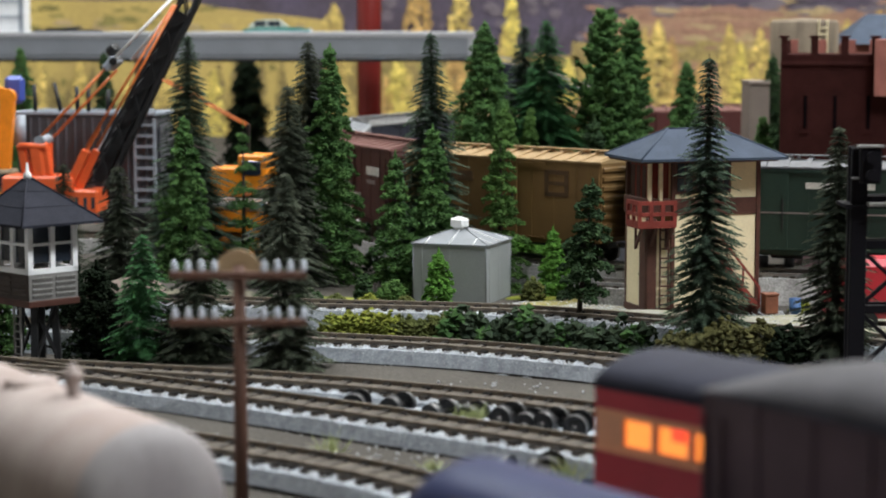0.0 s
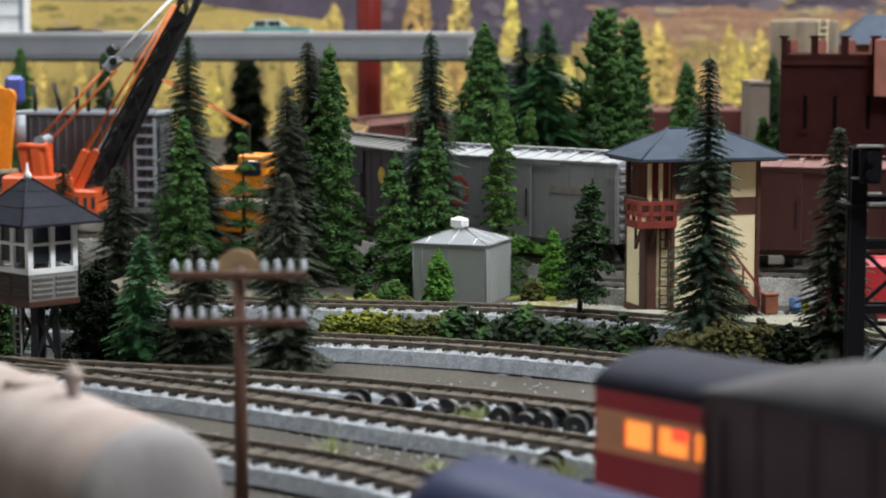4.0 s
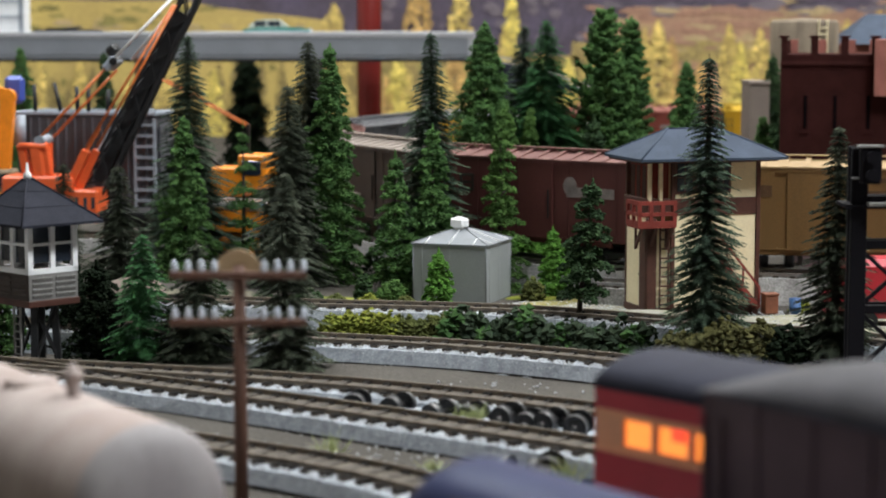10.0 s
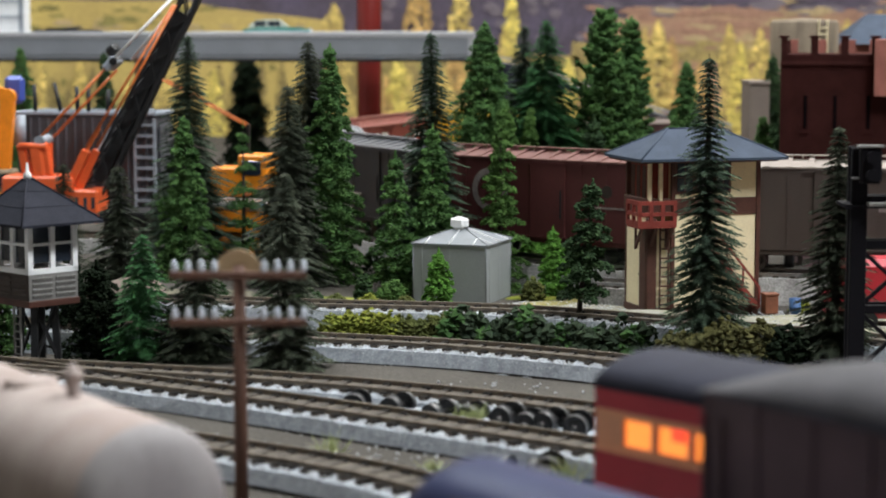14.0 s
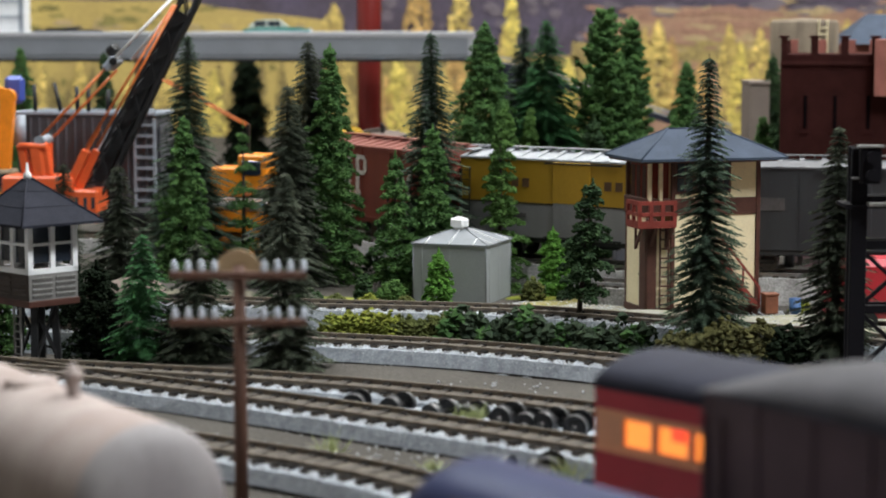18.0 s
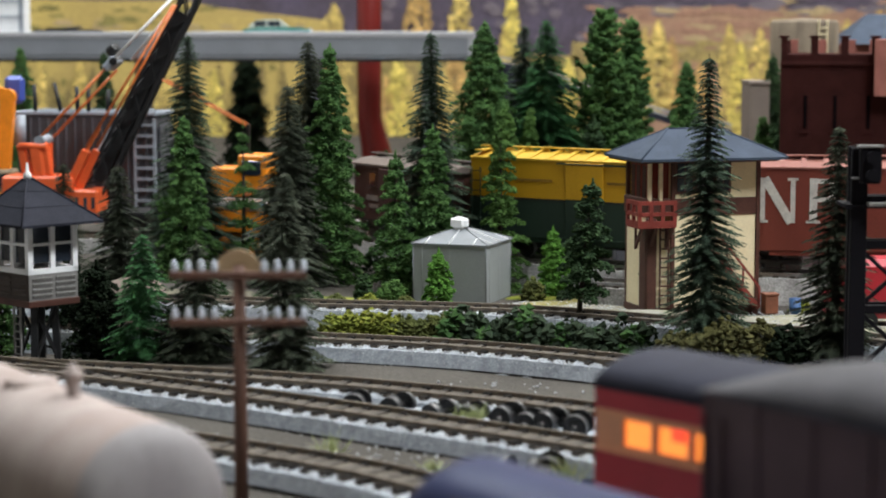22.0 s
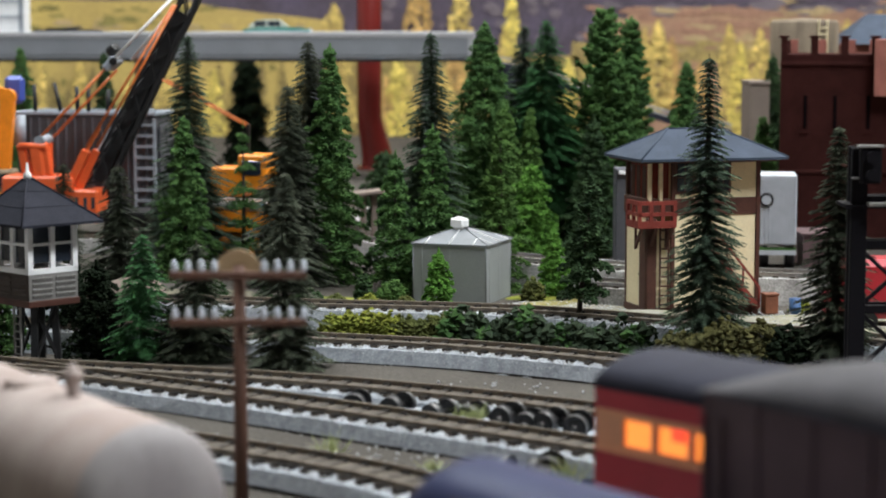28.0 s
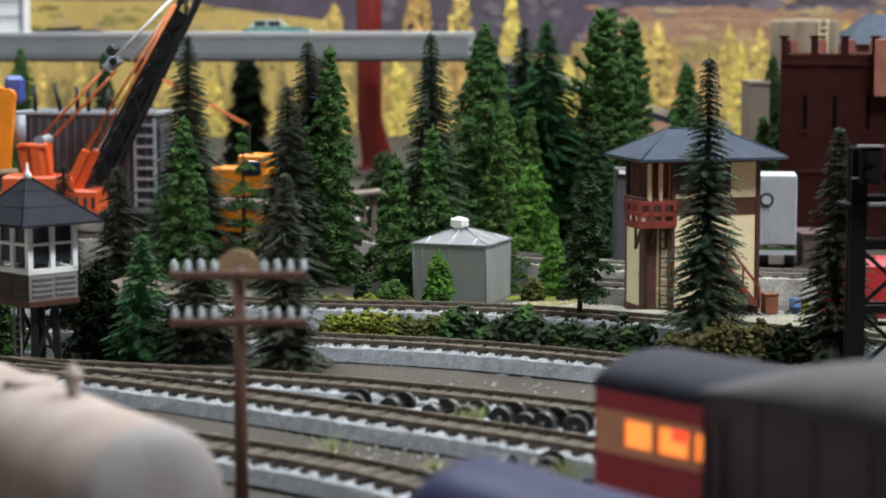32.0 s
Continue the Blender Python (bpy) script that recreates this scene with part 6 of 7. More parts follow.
def black_trestle():
    """Dark steel signal gantry leg with platforms and braces."""
    t = thing("signal_gantry", 14.36, 70.0, 0.0, "black steel signal gantry leg with lattice braces and signal heads", "signal gantry")
    for x in (0, 2.4):
        for y in (0, 1.2):
            part("leg", Shape().box(x, y, 4.5, 0.56 if y == 0 else 0.3, 0.3, 9.0, bev=0.03), M_GANTRY, t)
    for z in (1.15, 3.4, 5.65, 7.2):
        part("crossbeam", Shape().box(1.2, 0, z, 2.4, 0.2, 0.3, bev=0.02), M_GANTRY, t)
        part("crossbeam", Shape().box(1.2, 1.2, z, 2.4, 0.2, 0.2, bev=0.02), M_GANTRY, t)
    for z0, z1 in ((1.3, 3.3), (3.5, 5.5)):
        part("brace", Shape().beam((0.1, 0, z0), (2.3, 0, z1), 0.14).beam((0.1, 0, z1), (2.3, 0, z0), 0.14), M_GANTRY, t)
    part("platform", Shape().box(0.8, 0.6, 7.0, 2.6, 1.8, 0.12), M_GANTRY, t)
    part("ledge", Shape().box(-0.02, -0.25, 7.98, 0.54, 0.3, 0.07, bev=0.02), M_GREY_BOARD, t, "pale grey step ledge")
    part("ledge", Shape().box(0.75, -0.3, 7.08, 1.0, 0.4, 0.12, bev=0.02), M_GREY_BOARD, t, "pale grey step ledge")
    for x in (0.3, 1.35):
        head = part("signal_head", Shape().box(x, -0.35, 8.42, 0.75, 0.4, 1.24, bev=0.08), M_GANTRY, t)
        for z in (8.1, 8.72):
            part("lens_hood", Shape().rod((x, -0.55, z), (x, -0.8, z), 0.2, n=12), M_GANTRY, head)
        part("top_edge", Shape().box(x, -0.35, 9.09, 0.85, 0.5, 0.07), M_GREY_BOARD, head)
    return t


black_trestle()


# ---- crane siding ----
def wrecking_crane():
    t = thing("railway_crane", -21.3, 118.0, 1.2, "orange railway crane with a raised black lattice boom", "crane", rz=-6)
    part("carbody", Shape().box(0, 0, 1.0, 9.0, 2.8, 0.6, bev=0.08), M_BLACK, t)
    truck(t, -3.2)
    truck(t, 3.2)
    cab = part("cab", Shape().box(0.87, -0.35, 1.6, 1.62, 2.4, 1.9, bev=0.14), M_ORANGE, t)
    for x in (0.42, 0.92, 1.38):
        part("window", Shape().box(x, -1.56, 1.78, 0.2, 0.06, 0.66, bev=0.02), M_GLASS, cab)
    part("house", Shape().box(-2.0, 0, 2.3, 4.2, 2.7, 2.0, bev=0.15), M_ORANGE, t)
    # A-frame over the house
    af = part("a_frame", Shape().box(-2.9, -0.75, 4.25, 0.5, 0.4, 1.8, bev=0.1, ry=-10).box(-2.05, -0.8, 3.9, 0.8, 0.5, 2.6, bev=0.14, ry=-7).box(-1.5, -0.7, 3.9, 0.5, 0.4, 2.7, bev=0.12, ry=-9).box(-1.9, 0.6, 3.9, 0.6, 0.4, 2.6, bev=0.1), M_ORANGE, t)
    part("sheave", Shape().rod((-1.9, -1.0, 5.3), (-1.9, 0.8, 5.3), 0.3, n=18), M_BIN_EDGE, af)
    part("pin", Shape().rod((-3.1, -0.9, 5.0), (-1.5, -0.9, 5.0), 0.2, n=12), M_ORANGE, af)
    # boom: four chords with lacing
    foot, tip = Vector((0.6, 0, 1.6)), Vector((7.35, 0, 14.3))
    d = (tip - foot).normalized()
    up = Vector((-d.z, 0, d.x))
    boom = part("boom", Shape().beam(foot, foot + d * 1.0, 0.9, 0.9), M_BLACK, t, "black lattice boom")
    part("boom_tip", Shape().beam(tip - d * 0.8, tip, 0.7, 0.7), M_BLACK, boom)
    ln = (tip - foot).length
    for y in (-0.5, 0.5):
        for h in (-0.64, 0.64):
            part("chord", Shape().beam(foot + up * h + Vector((0, y, 0)), tip + up * h * 0.7 + Vector((0, y * 0.5, 0)), 0.19), M_BLACK, boom)
    for k in range(14):
        a, b = foot + d * ln * k / 14, foot + d * ln * (k + 1) / 14
        w0, w1 = 1 - 0.35 * k / 14, 1 - 0.35 * (k + 1) / 14
        lc = Shape()
        for y in (-0.5, 0.5):
            sg = 1 if k % 2 else -1
            lc.beam(a + up * 0.58 * sg * w0 + Vector((0, y * w0, 0)), b - up * 0.58 * sg * w1 + Vector((0, y * w1, 0)), 0.11)
        lc.beam(a + up * 0.55 * w0 + Vector((0, -0.5 * w0, 0)), b + up * 0.55 * w1 + Vector((0, 0.5 * w1, 0)), 0.1)
        part("lacing", lc, M_BLACK, boom)
    part("boom_plate", Shape().beam(foot + d * 1.5 + up * 0.05, foot + d * 12.5 + up * 0.05, 0.25, 0.6), M_BLACK, boom)
    part("jib_cable", Shape().rod(foot + d * 2 + up * -0.4, tip + up * -0.3, 0.12, n=6), M_BLACK, boom)
    # orange fork at the boom foot, one pale end
    for dx, y, tip_mat in ((-0.3, -0.75, M_ORANGE_DULL), (0.25, -0.35, M_INSUL)):
        part("fork", Shape().beam((0.0 + dx, y, 2.45), (1.12 + dx, y, 4.75), 0.62, 0.45), M_ORANGE, t)
        part("fork_tip", Shape().beam((1.1 + dx, y, 4.7), (1.95 + dx, y, 6.05), 0.13), tip_mat, t)
    for dx in (-0.14, 0.14):
        part("stay_rod", Shape().rod((1.25 + dx * 2.2, -1.1, 5.0), (6.1 + dx * 0.6, -0.6, 13.1), 0.075, n=8), M_ORANGE_DULL, t)
    # stays from the A-frame to the bridle, and pale links to the boom tip
    for y in (-0.6, 0.35):
        part("stay_rod", Shape().rod((-1.6 + y * 0.45, y, 5.5 - y * 0.1), (2.25 + y * 0.45, y, 9.4 - y * 0.1), 0.085, n=8), M_ORANGE_DULL, t)
        part("stay_link", Shape().rod((2.95 + y * 0.9, y, 9.95), (6.2 + y * 0.5, y * 0.4, 13.5), 0.085, n=8), M_WHITE, t, "white stay link")
    br = part("bridle", Shape().box(2.3, -0.1, 9.75, 0.9, 1.5, 0.5, bev=0.1, ry=-45), M_BIN_EDGE, t, "pale grey bridle block")
    part("sheave_block", Shape().box(2.2, 0.3, 10.5, 0.7, 0.8, 0.6, bev=0.15, ry=-45), M_BLACK, br)
    part("pulley", Shape().rod((2.5, -0.9, 9.9), (2.5, 0.7, 9.9), 0.22, n=16), M_BLACK, br)
    return t


wrecking_crane()


def grey_bin():
    t = thing("hopper_wagon", -21.3, 124.5, 1.0, "tall grey ribbed steel hopper wagon with pale corner ladders", "hopper wagon", rz=-10)
    part("body", Shape().box(0, 0, 3.9, 8.6, 3.6, 5.8, bev=0.1), M_BIN, t)
    for k in range(15):
        part("side_rib", Shape().box(-4.0 + k * 0.56, -1.86, 3.9, 0.14, 0.16, 5.4, bev=0.03), M_BIN, t)
    part("top_rim", Shape().box(0, -1.8, 6.85, 8.9, 0.3, 0.22, bev=0.03).box(0, 1.8, 6.85, 8.9, 0.3, 0.22, bev=0.03).box(4.35, 0, 6.85, 0.3, 3.6, 0.22, bev=0.03).box(-4.35, 0, 6.85, 0.3, 3.6, 0.22, bev=0.03), M_BIN_EDGE, t)
    lad = part("ladder", Shape().box(4.38, -1.86, 3.6, 0.16, 0.16, 6.0).box(3.2, -1.98, 3.6, 0.14, 0.12, 6.0), M_BIN_EDGE, t, "pale blue-grey corner ladder")
    for k in range(9):
        part("rung", Shape().box(3.8, -2.0, 1.0 + k * 0.65, 1.2, 0.1, 0.16), M_BIN_EDGE, lad)
    part("end_plate", Shape().box(4.42, 0.3, 3.6, 0.1, 2.6, 5.0, bev=0.03), M_BIN, t)
    part("sill", Shape().box(0, 0, 0.85, 9.0, 2.6, 0.4, bev=0.05), M_BLACK, t)
    for x in (-3.0, 3.0):
        truck(t, x)
    for k, (x, lean, h) in enumerate(((-2.3, 0.5, 1.9), (-1.3, 0.05, 1.7), (-0.6, 0.0, 1.8), (0.6, -0.1, 1.5), (-4.0, 0.1, 1.8))):
        part("stake", Shape().rod((x, 0.6, 6.5), (x - lean, 0.6, 6.7 + h), 0.13, n=7), M_BLACK, t)
    return t


grey_bin()


def excavator():
    t = thing("yellow_excavator", -27.3, 121.0, 0.2, "amber-yellow digger with a raised arm, tan cab and blue ram cover", "excavator")
    part("track", Shape().box(0, -0.9, 0.5, 3.4, 0.7, 0.9, bev=0.3), M_BLACK, t)
    part("track", Shape().box(0, 0.9, 0.5, 3.4, 0.7, 0.9, bev=0.3), M_BLACK, t)
    body = part("body", Shape().box(0.4, 0, 2.2, 3.4, 2.4, 2.0, bev=0.2), M_AMBER, t)
    part("cab", Shape().box(1.0, -0.2, 3.7, 1.8, 1.8, 1.5, bev=0.15), M_TAN, t, "tan cab")
    part("window", Shape().box(1.0, -1.12, 3.8, 1.1, 0.06, 0.8), M_GLASS, t)
    part("boom", Shape().beam((1.1, 0, 4.4), (1.5, 0, 8.7), 0.8, 0.8), M_AMBER, t)
    part("arm", Shape().beam((1.4, 0, 8.8), (-0.2, 0, 9.3), 0.7, 0.7).rod((1.45, -0.42, 8.7), (1.45, 0.42, 8.7), 0.5, n=14), M_AMBER, t)
    part("ram_cover", Shape().box(1.7, 0.9, 9.1, 1.2, 0.6, 1.7, bev=0.25), M_BLUE, t, "blue ram cover")
    part("fuel_drum", Shape().rod((1.95, 0.8, 5.8), (1.95, 0.8, 7.6), 0.38, n=16), M_BIN_EDGE, t, "pale drum")
    return t


excavator()


def amber_truck():
    t = thing("crane_truck", -11.4, 113.4, 0.1, "amber construction crane truck with yellow wheels and thin orange boom rods", "truck", rz=-20)
    part("chassis", Shape().box(0, 0, 0.95, 4.6, 1.9, 0.4, bev=0.05), M_BLACK, t)
    cab = part("cab", Shape().box(1.2, 0, 5.0, 1.7, 1.9, 1.9, bev=0.12), M_AMBER, t)
    part("windscreen", Shape().box(1.2, -0.97, 5.2, 1.2, 0.06, 0.8, bev=0.02), M_GLASS, cab)
    part("engine_cover", Shape().box(-0.4, 0, 4.4, 2.0, 1.9, 1.6, bev=0.1), M_AMBER, t)
    part("deck", Shape().box(0.2, 0, 3.2, 4.4, 2.1, 0.25, bev=0.05), M_WHITE, t, "white deck plate")
    part("blue_panel", Shape().box(1.6, -1.06, 3.15, 1.2, 0.08, 0.22), M_SKYBLUE, t)
    part("side_skirt", Shape().box(0.2, 0, 2.2, 4.2, 1.9, 1.2, bev=0.06), M_AMBER, t)
    for x in (-1.5, -0.5, 1.6):
        for y in (-0.95, 0.95):
            wh = part("wheel", Shape().rod((x, y - 0.2, 0.8), (x, y + 0.2, 0.8), 0.75, n=20), M_BLACK, t)
            part("hub", Shape().rod((x, y - 0.24, 0.8), (x, y + 0.24, 0.8), 0.55, n=16), M_AMBER, wh, "yellow wheel hub")
    for y in (-0.25, 0.25):
        part("boom_rod", Shape().rod((0.6, y, 7.5), (-4.6, y, 10.0), 0.055, n=8), M_ORANGE_DULL, t)
    part("mast", Shape().beam((0.6, 0, 4.9), (0.6, 0, 7.6), 0.18), M_BLACK, t)
    part("jib", Shape().beam((-0.8, 0, 5.0), (-3.0, 0, 6.4), 0.16), M_BLACK, t)
    return t


amber_truck()


# ---- viaduct, its cars, pipe ----
def viaduct():
    t = thing("road_viaduct", 0, 170.0, -0.15, "grey elevated road viaduct with solid parapets and a curving ramp", "viaduct")
    y0, ln = -1.5, 0
    x0, x1 = -75.0, 2.7
    part("deck", Shape().box((x0 + x1) / 2, 4.0, 11.25, x1 - x0, 8.2, 1.6), M_CONCRETE, t)
    for y in (0, 8.0):
        par = part("parapet", Shape().box((x0 + x1) / 2 - 0.3, y, 11.45, x1 - x0 - 0.6, 0.35, 1.5, bev=0.05), M_CONCRETE, t)
        part("coping", Shape().box((x0 + x1) / 2, y, 12.42, x1 - x0, 0.5, 0.5, bev=0.08), M_CONCRETE_LIGHT, par)
        part("end_post", Shape().box(x1 - 0.3, y, 11.6, 0.6, 0.45, 2.0, bev=0.06), M_CONCRETE_LIGHT, par)
    part("edge_beam", Shape().box((x0 + x1) / 2, 0.25, 10.4, x1 - x0, 0.5, 0.4), M_BLACK, t)
    for x in (-60, -42, -25.5, -10.9, -1.2):
        part("pier", Shape().box(x, 4.0, 5.2, 1.2, 3.0, 10.6, bev=0.15), M_CONCRETE, t)
    # ramp down to the right, in short lengths
    pts = [(2.7, 0.5, 10.4), (6.0, 1.0, 9.9), (9.6, -1.0, 8.6), (13.6, -3.5, 7.2), (18.0, -6.5, 5.9), (23.0, -8.0, 4.9)]
    for a, b in zip(pts, pts[1:]):
        sp = part("ramp_span", Shape().add(
            [(a[0], a[1], a[2] - 0.5), (b[0], b[1], b[2] - 0.5), (b[0], b[1] + 6, b[2] - 0.5), (a[0], a[1] + 6, a[2] - 0.5), (a[0], a[1], a[2]), (b[0], b[1], b[2]), (b[0], b[1] + 6, b[2]), (a[0], a[1] + 6, a[2])],
            [(3, 2, 1, 0), (4, 5, 6, 7), (0, 1, 5, 4), (1, 2, 6, 5), (2, 3, 7, 6), (3, 0, 4, 7)]), M_COACH_ROOF, t)
        part("guard_rail", Shape().beam((a[0], a[1], a[2] + 0.45), (b[0], b[1], b[2] + 0.45), 0.16).beam((a[0], a[1], a[2] + 0.1), (b[0], b[1], b[2] + 0.1), 0.12), M_CONCRETE_LIGHT, sp)
    # blue-black instead of concrete grey: the side's shadow is put into the colour
    part("abutment", Shape().box(6.2, 2.6, 4.9, 3.6, 3.0, 9.4, bev=0.1), M_COACH_ROOF, t, "concrete ramp abutment coloured dark for its shadowed side")
    for x, y, z in ((13.6, -1, 6.8),):
        part("pier", Shape().box(x, y, z / 2, 1.0, 2.0, z, bev=0.12), M_CONCRETE, t)
    return t


viaduct()


def saloon(x, y, z, lower, upper, label, rz=0.0):
    t = thing("model_car", x, y, z, label, "car", rz=rz, group="model cars on the viaduct")
    prof = [(-2.8, 0.35), (-2.85, 0.85), (-1.6, 1.0), (-0.2, 1.02), (1.7, 1.0), (2.7, 0.85), (2.75, 0.35)]
    body = Shape()
    n = len(prof)
    body.add([(px, yy, pz) for yy in (-1.0, 1.0) for px, pz in prof], [(i, (i + 1) % n, n + (i + 1) % n, n + i) for i in range(n)] + [tuple(reversed(range(n))), tuple(n + i for i in range(n))])
    part("body", body, lower, t)
    top = [(-2.5, 1.0), (-1.75, 1.62), (0.1, 1.66), (0.95, 1.0)]
    roof = Shape()
    roof.add([(px, yy * (1 - 0.12 * (pz > 1.2)), pz) for yy in (-0.92, 0.92) for px, pz in top], [(0, 1, 5, 4), (1, 2, 6, 5), (2, 3, 7, 6), (3, 0, 4, 7), (3, 2, 1, 0), (4, 5, 6, 7)])
    part("greenhouse", roof, upper, t)
    for s in (-1, 1):
        part("side_window", Shape().box(-1.4, s * 0.88, 1.3, 0.95, 0.06, 0.42), M_GLASS, t)
        part("side_window", Shape().box(-0.25, s * 0.88, 1.3, 1.05, 0.06, 0.42), M_GLASS, t)
        for px in (-1.75, 1.75):
            wh = part("wheel", Shape().rod((px, s * 0.78, 0.36), (px, s * 1.0, 0.36), 0.36, n=16), M_BLACK, t)
            part("hub", Shape().rod((px, s * 0.9, 0.36), (px, s * 1.03, 0.36), 0.2, n=12), M_STEEL, wh)
        part("headlight", Shape().rod((2.7, s * 0.7, 0.75), (2.82, s * 0.7, 0.75), 0.14, n=10), M_INSUL, t)
        part("chrome_strip", Shape().box(0, s * 1.01, 0.7, 5.0, 0.04, 0.06), M_INSUL, t)
    return t


saloon(-13.85, 171.6, 11.9, M_TEAL, M_SAGE, "teal and pale sage nineteen-fifties model saloon on the viaduct")
solid("wire_bundle", Shape().rod((-34, 170.0, 12.6), (-29, 170.0, 12.63), 0.12, n=6).rod((-33, 170.1, 12.8), (-28.3, 170.1, 12.57), 0.1, n=6).rod((-32.5, 170.0, 12.6), (-30, 170.0, 12.95), 0.12, n=6), M_BLACK, "black wire bundle lying on the viaduct parapet", "wire")

pipe = thing("red_standpipe", -6.65, 184.0, 0.0, "glossy oxblood-red stand pipe with a swept foot behind the viaduct", "pipe")
sh = Shape()
prof, n = [], 28
path = [(0.85, 0.0, 0.1), (0.82, 0.0, 0.6), (0.72, 0, 1.2), (0.58, 0, 1.9), (0.38, 0, 2.8), (0.15, 0, 3.8), (0.0, 0, 4.8), (0, 0, 9.0), (0, 0, 30.0)]
for i, p in enumerate(path):
    r = 1.12 if i > 5 else 1.12 + 0.085 * (6 - i)
    sh.v += [(p[0] + r * math.cos(6.2832 * k / n), r * math.sin(6.2832 * k / n), p[2]) for k in range(n)]
sh.f = [(j * n + i, j * n + (i + 1) % n, (j + 1) * n + (i + 1) % n, (j + 1) * n + i) for j in range(len(path) - 1) for i in range(n)] + [tuple(reversed(range(n))), tuple((len(path) - 1) * n + i for i in range(n))]
sh.smooth = set(range((len(path) - 1) * n))
part("shaft", sh, M_PIPE, pipe)
part("foot_flange", Shape().lathe(0.85, 0, [(2.0, 0.0), (2.0, 0.35), (1.5, 0.4)], 28), M_PIPE, pipe)


# ---- brick keep, silo and houses at the back ----
def brick_keep():
    t = thing("brick_keep", 24.65, 122.0, 0, "dark red-brown brick factory keep with a battlemented top and slit windows", "building", rz=-11)
    w, d, h = 8.6, 7.0, 11.45
    part("wall", Shape().box(0, 0, h / 2, w, d, h), M_BRICK, t)
    course = Shape()
    for k in range(46):
        course.box(0, -d / 2 - 0.012, 0.25 + k * 0.245, w, 0.02, 0.03)
    tagged(part("mortar_course", course, M_BRICK, t), kind="stuff")
    x = -w / 2 + 0.18
    for k in range(6):
        part("merlon", Shape().box(x, -d / 2 + 0.2, h + 0.5, 0.42 if k else 0.36, 0.4, 1.0, bev=0.02), M_BRICK, t)
        part("cap", Shape().box(x, -d / 2 + 0.2, h + 1.03, 0.62, 0.5, 0.12, bev=0.02), M_BRICK, t)
        part("merlon", Shape().box(x + 0.2, d / 2 - 0.2, h + 0.4, 0.9, 0.4, 0.8, bev=0.02), M_BRICK_LIGHT, t)
        x += 1.74
    for k in range(4):
        part("merlon", Shape().box(-w / 2 + 0.2, -1.6 + k * 1.6, h + 0.4, 0.4, 0.5, 0.8, bev=0.02), M_BRICK, t)
    for x in (-2.85, -1.15, 0.75, 2.6):
        slit = part("slit_window", Shape().box(x, -d / 2 - 0.01, 8.1, 0.22, 0.08, 1.9, bev=0.02), M_SLIT, t)
        part("sill", Shape().box(x, -d / 2 - 0.05, 6.95, 0.5, 0.1, 0.12), M_BRICK, slit)
    for z in (10.9, 4.6):
        part("string_course", Shape().box(0, -d / 2 - 0.05, z, w + 0.1, 0.12, 0.22, bev=0.03), M_BRICK, t)
    part("buttress", Shape().box(2.05, -d / 2 - 0.4, 10.7, 2.0, 0.7, 3.3, bev=0.04), M_BRICK_LIGHT, t)
    return t


brick_keep()
silo = thing("round_silo", 25.1, 142.0, 0, "tan round silo with a wooden ladder behind the brick keep", "silo")
part("drum", Shape().lathe(0, 0, [(2.35, 0), (2.35, 13.25), (2.2, 13.45), (0.3, 13.6)], 40), M_SILO, silo)
lad = part("ladder", Shape().box(0.55, -2.42, 9.5, 0.1, 0.1, 8.0).box(1.15, -2.32, 9.5, 0.1, 0.1, 8.0), M_CREAM, silo)
for k in range(18):
    part("rung", Shape().box(0.85, -2.4, 5.8 + k * 0.42, 0.6, 0.08, 0.1), M_CREAM, lad)
house = thing("grey_roofed_house", 32.0, 146.0, 0, "brick house with a grey pitched roof behind the keep", "house")
part("wall", Shape().box(0, 0, 5.9, 7.0, 6.0, 11.8), M_BRICK_LIGHT, house)
part("roof", Shape().add([(-4, -3.5, 11.8), (4, -3.5, 11.8), (4, 3.5, 11.8), (-4, 3.5, 11.8), (-1.8, 0, 13.9), (1.2, 0, 13.9)], [(0, 1, 5, 4), (1, 2, 5), (2, 3, 4, 5), (3, 0, 4), (3, 2, 1, 0)]), M_SLATE, house)
taupe = thing("taupe_house", 21.2, 137.0, 0, "plain taupe plaster house wall beside the brick keep", "house")
part("wall", Shape().box(0.1, 2, 4.6, 1.3, 4.0, 9.2), M_TAUPE, taupe)
part("parapet", Shape().box(0.1, 2, 9.25, 1.42, 4.2, 0.25, bev=0.03), M_TAUPE, taupe)
white = thing("white_building", -37.6, 175.0, 11.9, "white flat-roofed kiosk standing on the viaduct deck", "building")
part("wall", Shape().box(0, 0, 2.6, 4.0, 3.0, 5.2), M_WHITE, white)
for z in (1.9, 3.2):
    part("cornice", Shape().box(0, -1.55, z, 4.1, 0.2, 0.12), M_BIN_EDGE, white)
part("pilaster", Shape().box(1.85, -1.55, 2.6, 0.35, 0.2, 5.2), M_BIN_EDGE, white)

trailer = thing("white_trailer", 18.6, 113.6, 0.05, "dull white corrugated road trailer with a round dark emblem", "trailer", rz=-7)
part("box", Shape().box(0, -3.0, 3.2, 2.0, 3.0, 3.75, bev=0.05), M_TRAILER, trailer)
for k in range(9):
    part("door_rib", Shape().box(-0.88 + k * 0.22, -4.52, 3.2, 0.05, 0.05, 3.5), M_TRAILER, trailer)
part("emblem", Shape().rod((-0.62, -4.54, 3.75), (-0.62, -4.6, 3.75), 0.38, n=20), M_BLACK, trailer, "round black emblem")
part("emblem", Shape().rod((-0.62, -4.58, 3.75), (-0.62, -4.62, 3.75), 0.26, n=20), M_TRAILER, trailer)
part("bumper", Shape().box(0, -4.5, 0.9, 2.0, 0.2, 0.24), M_TRAILER, trailer)
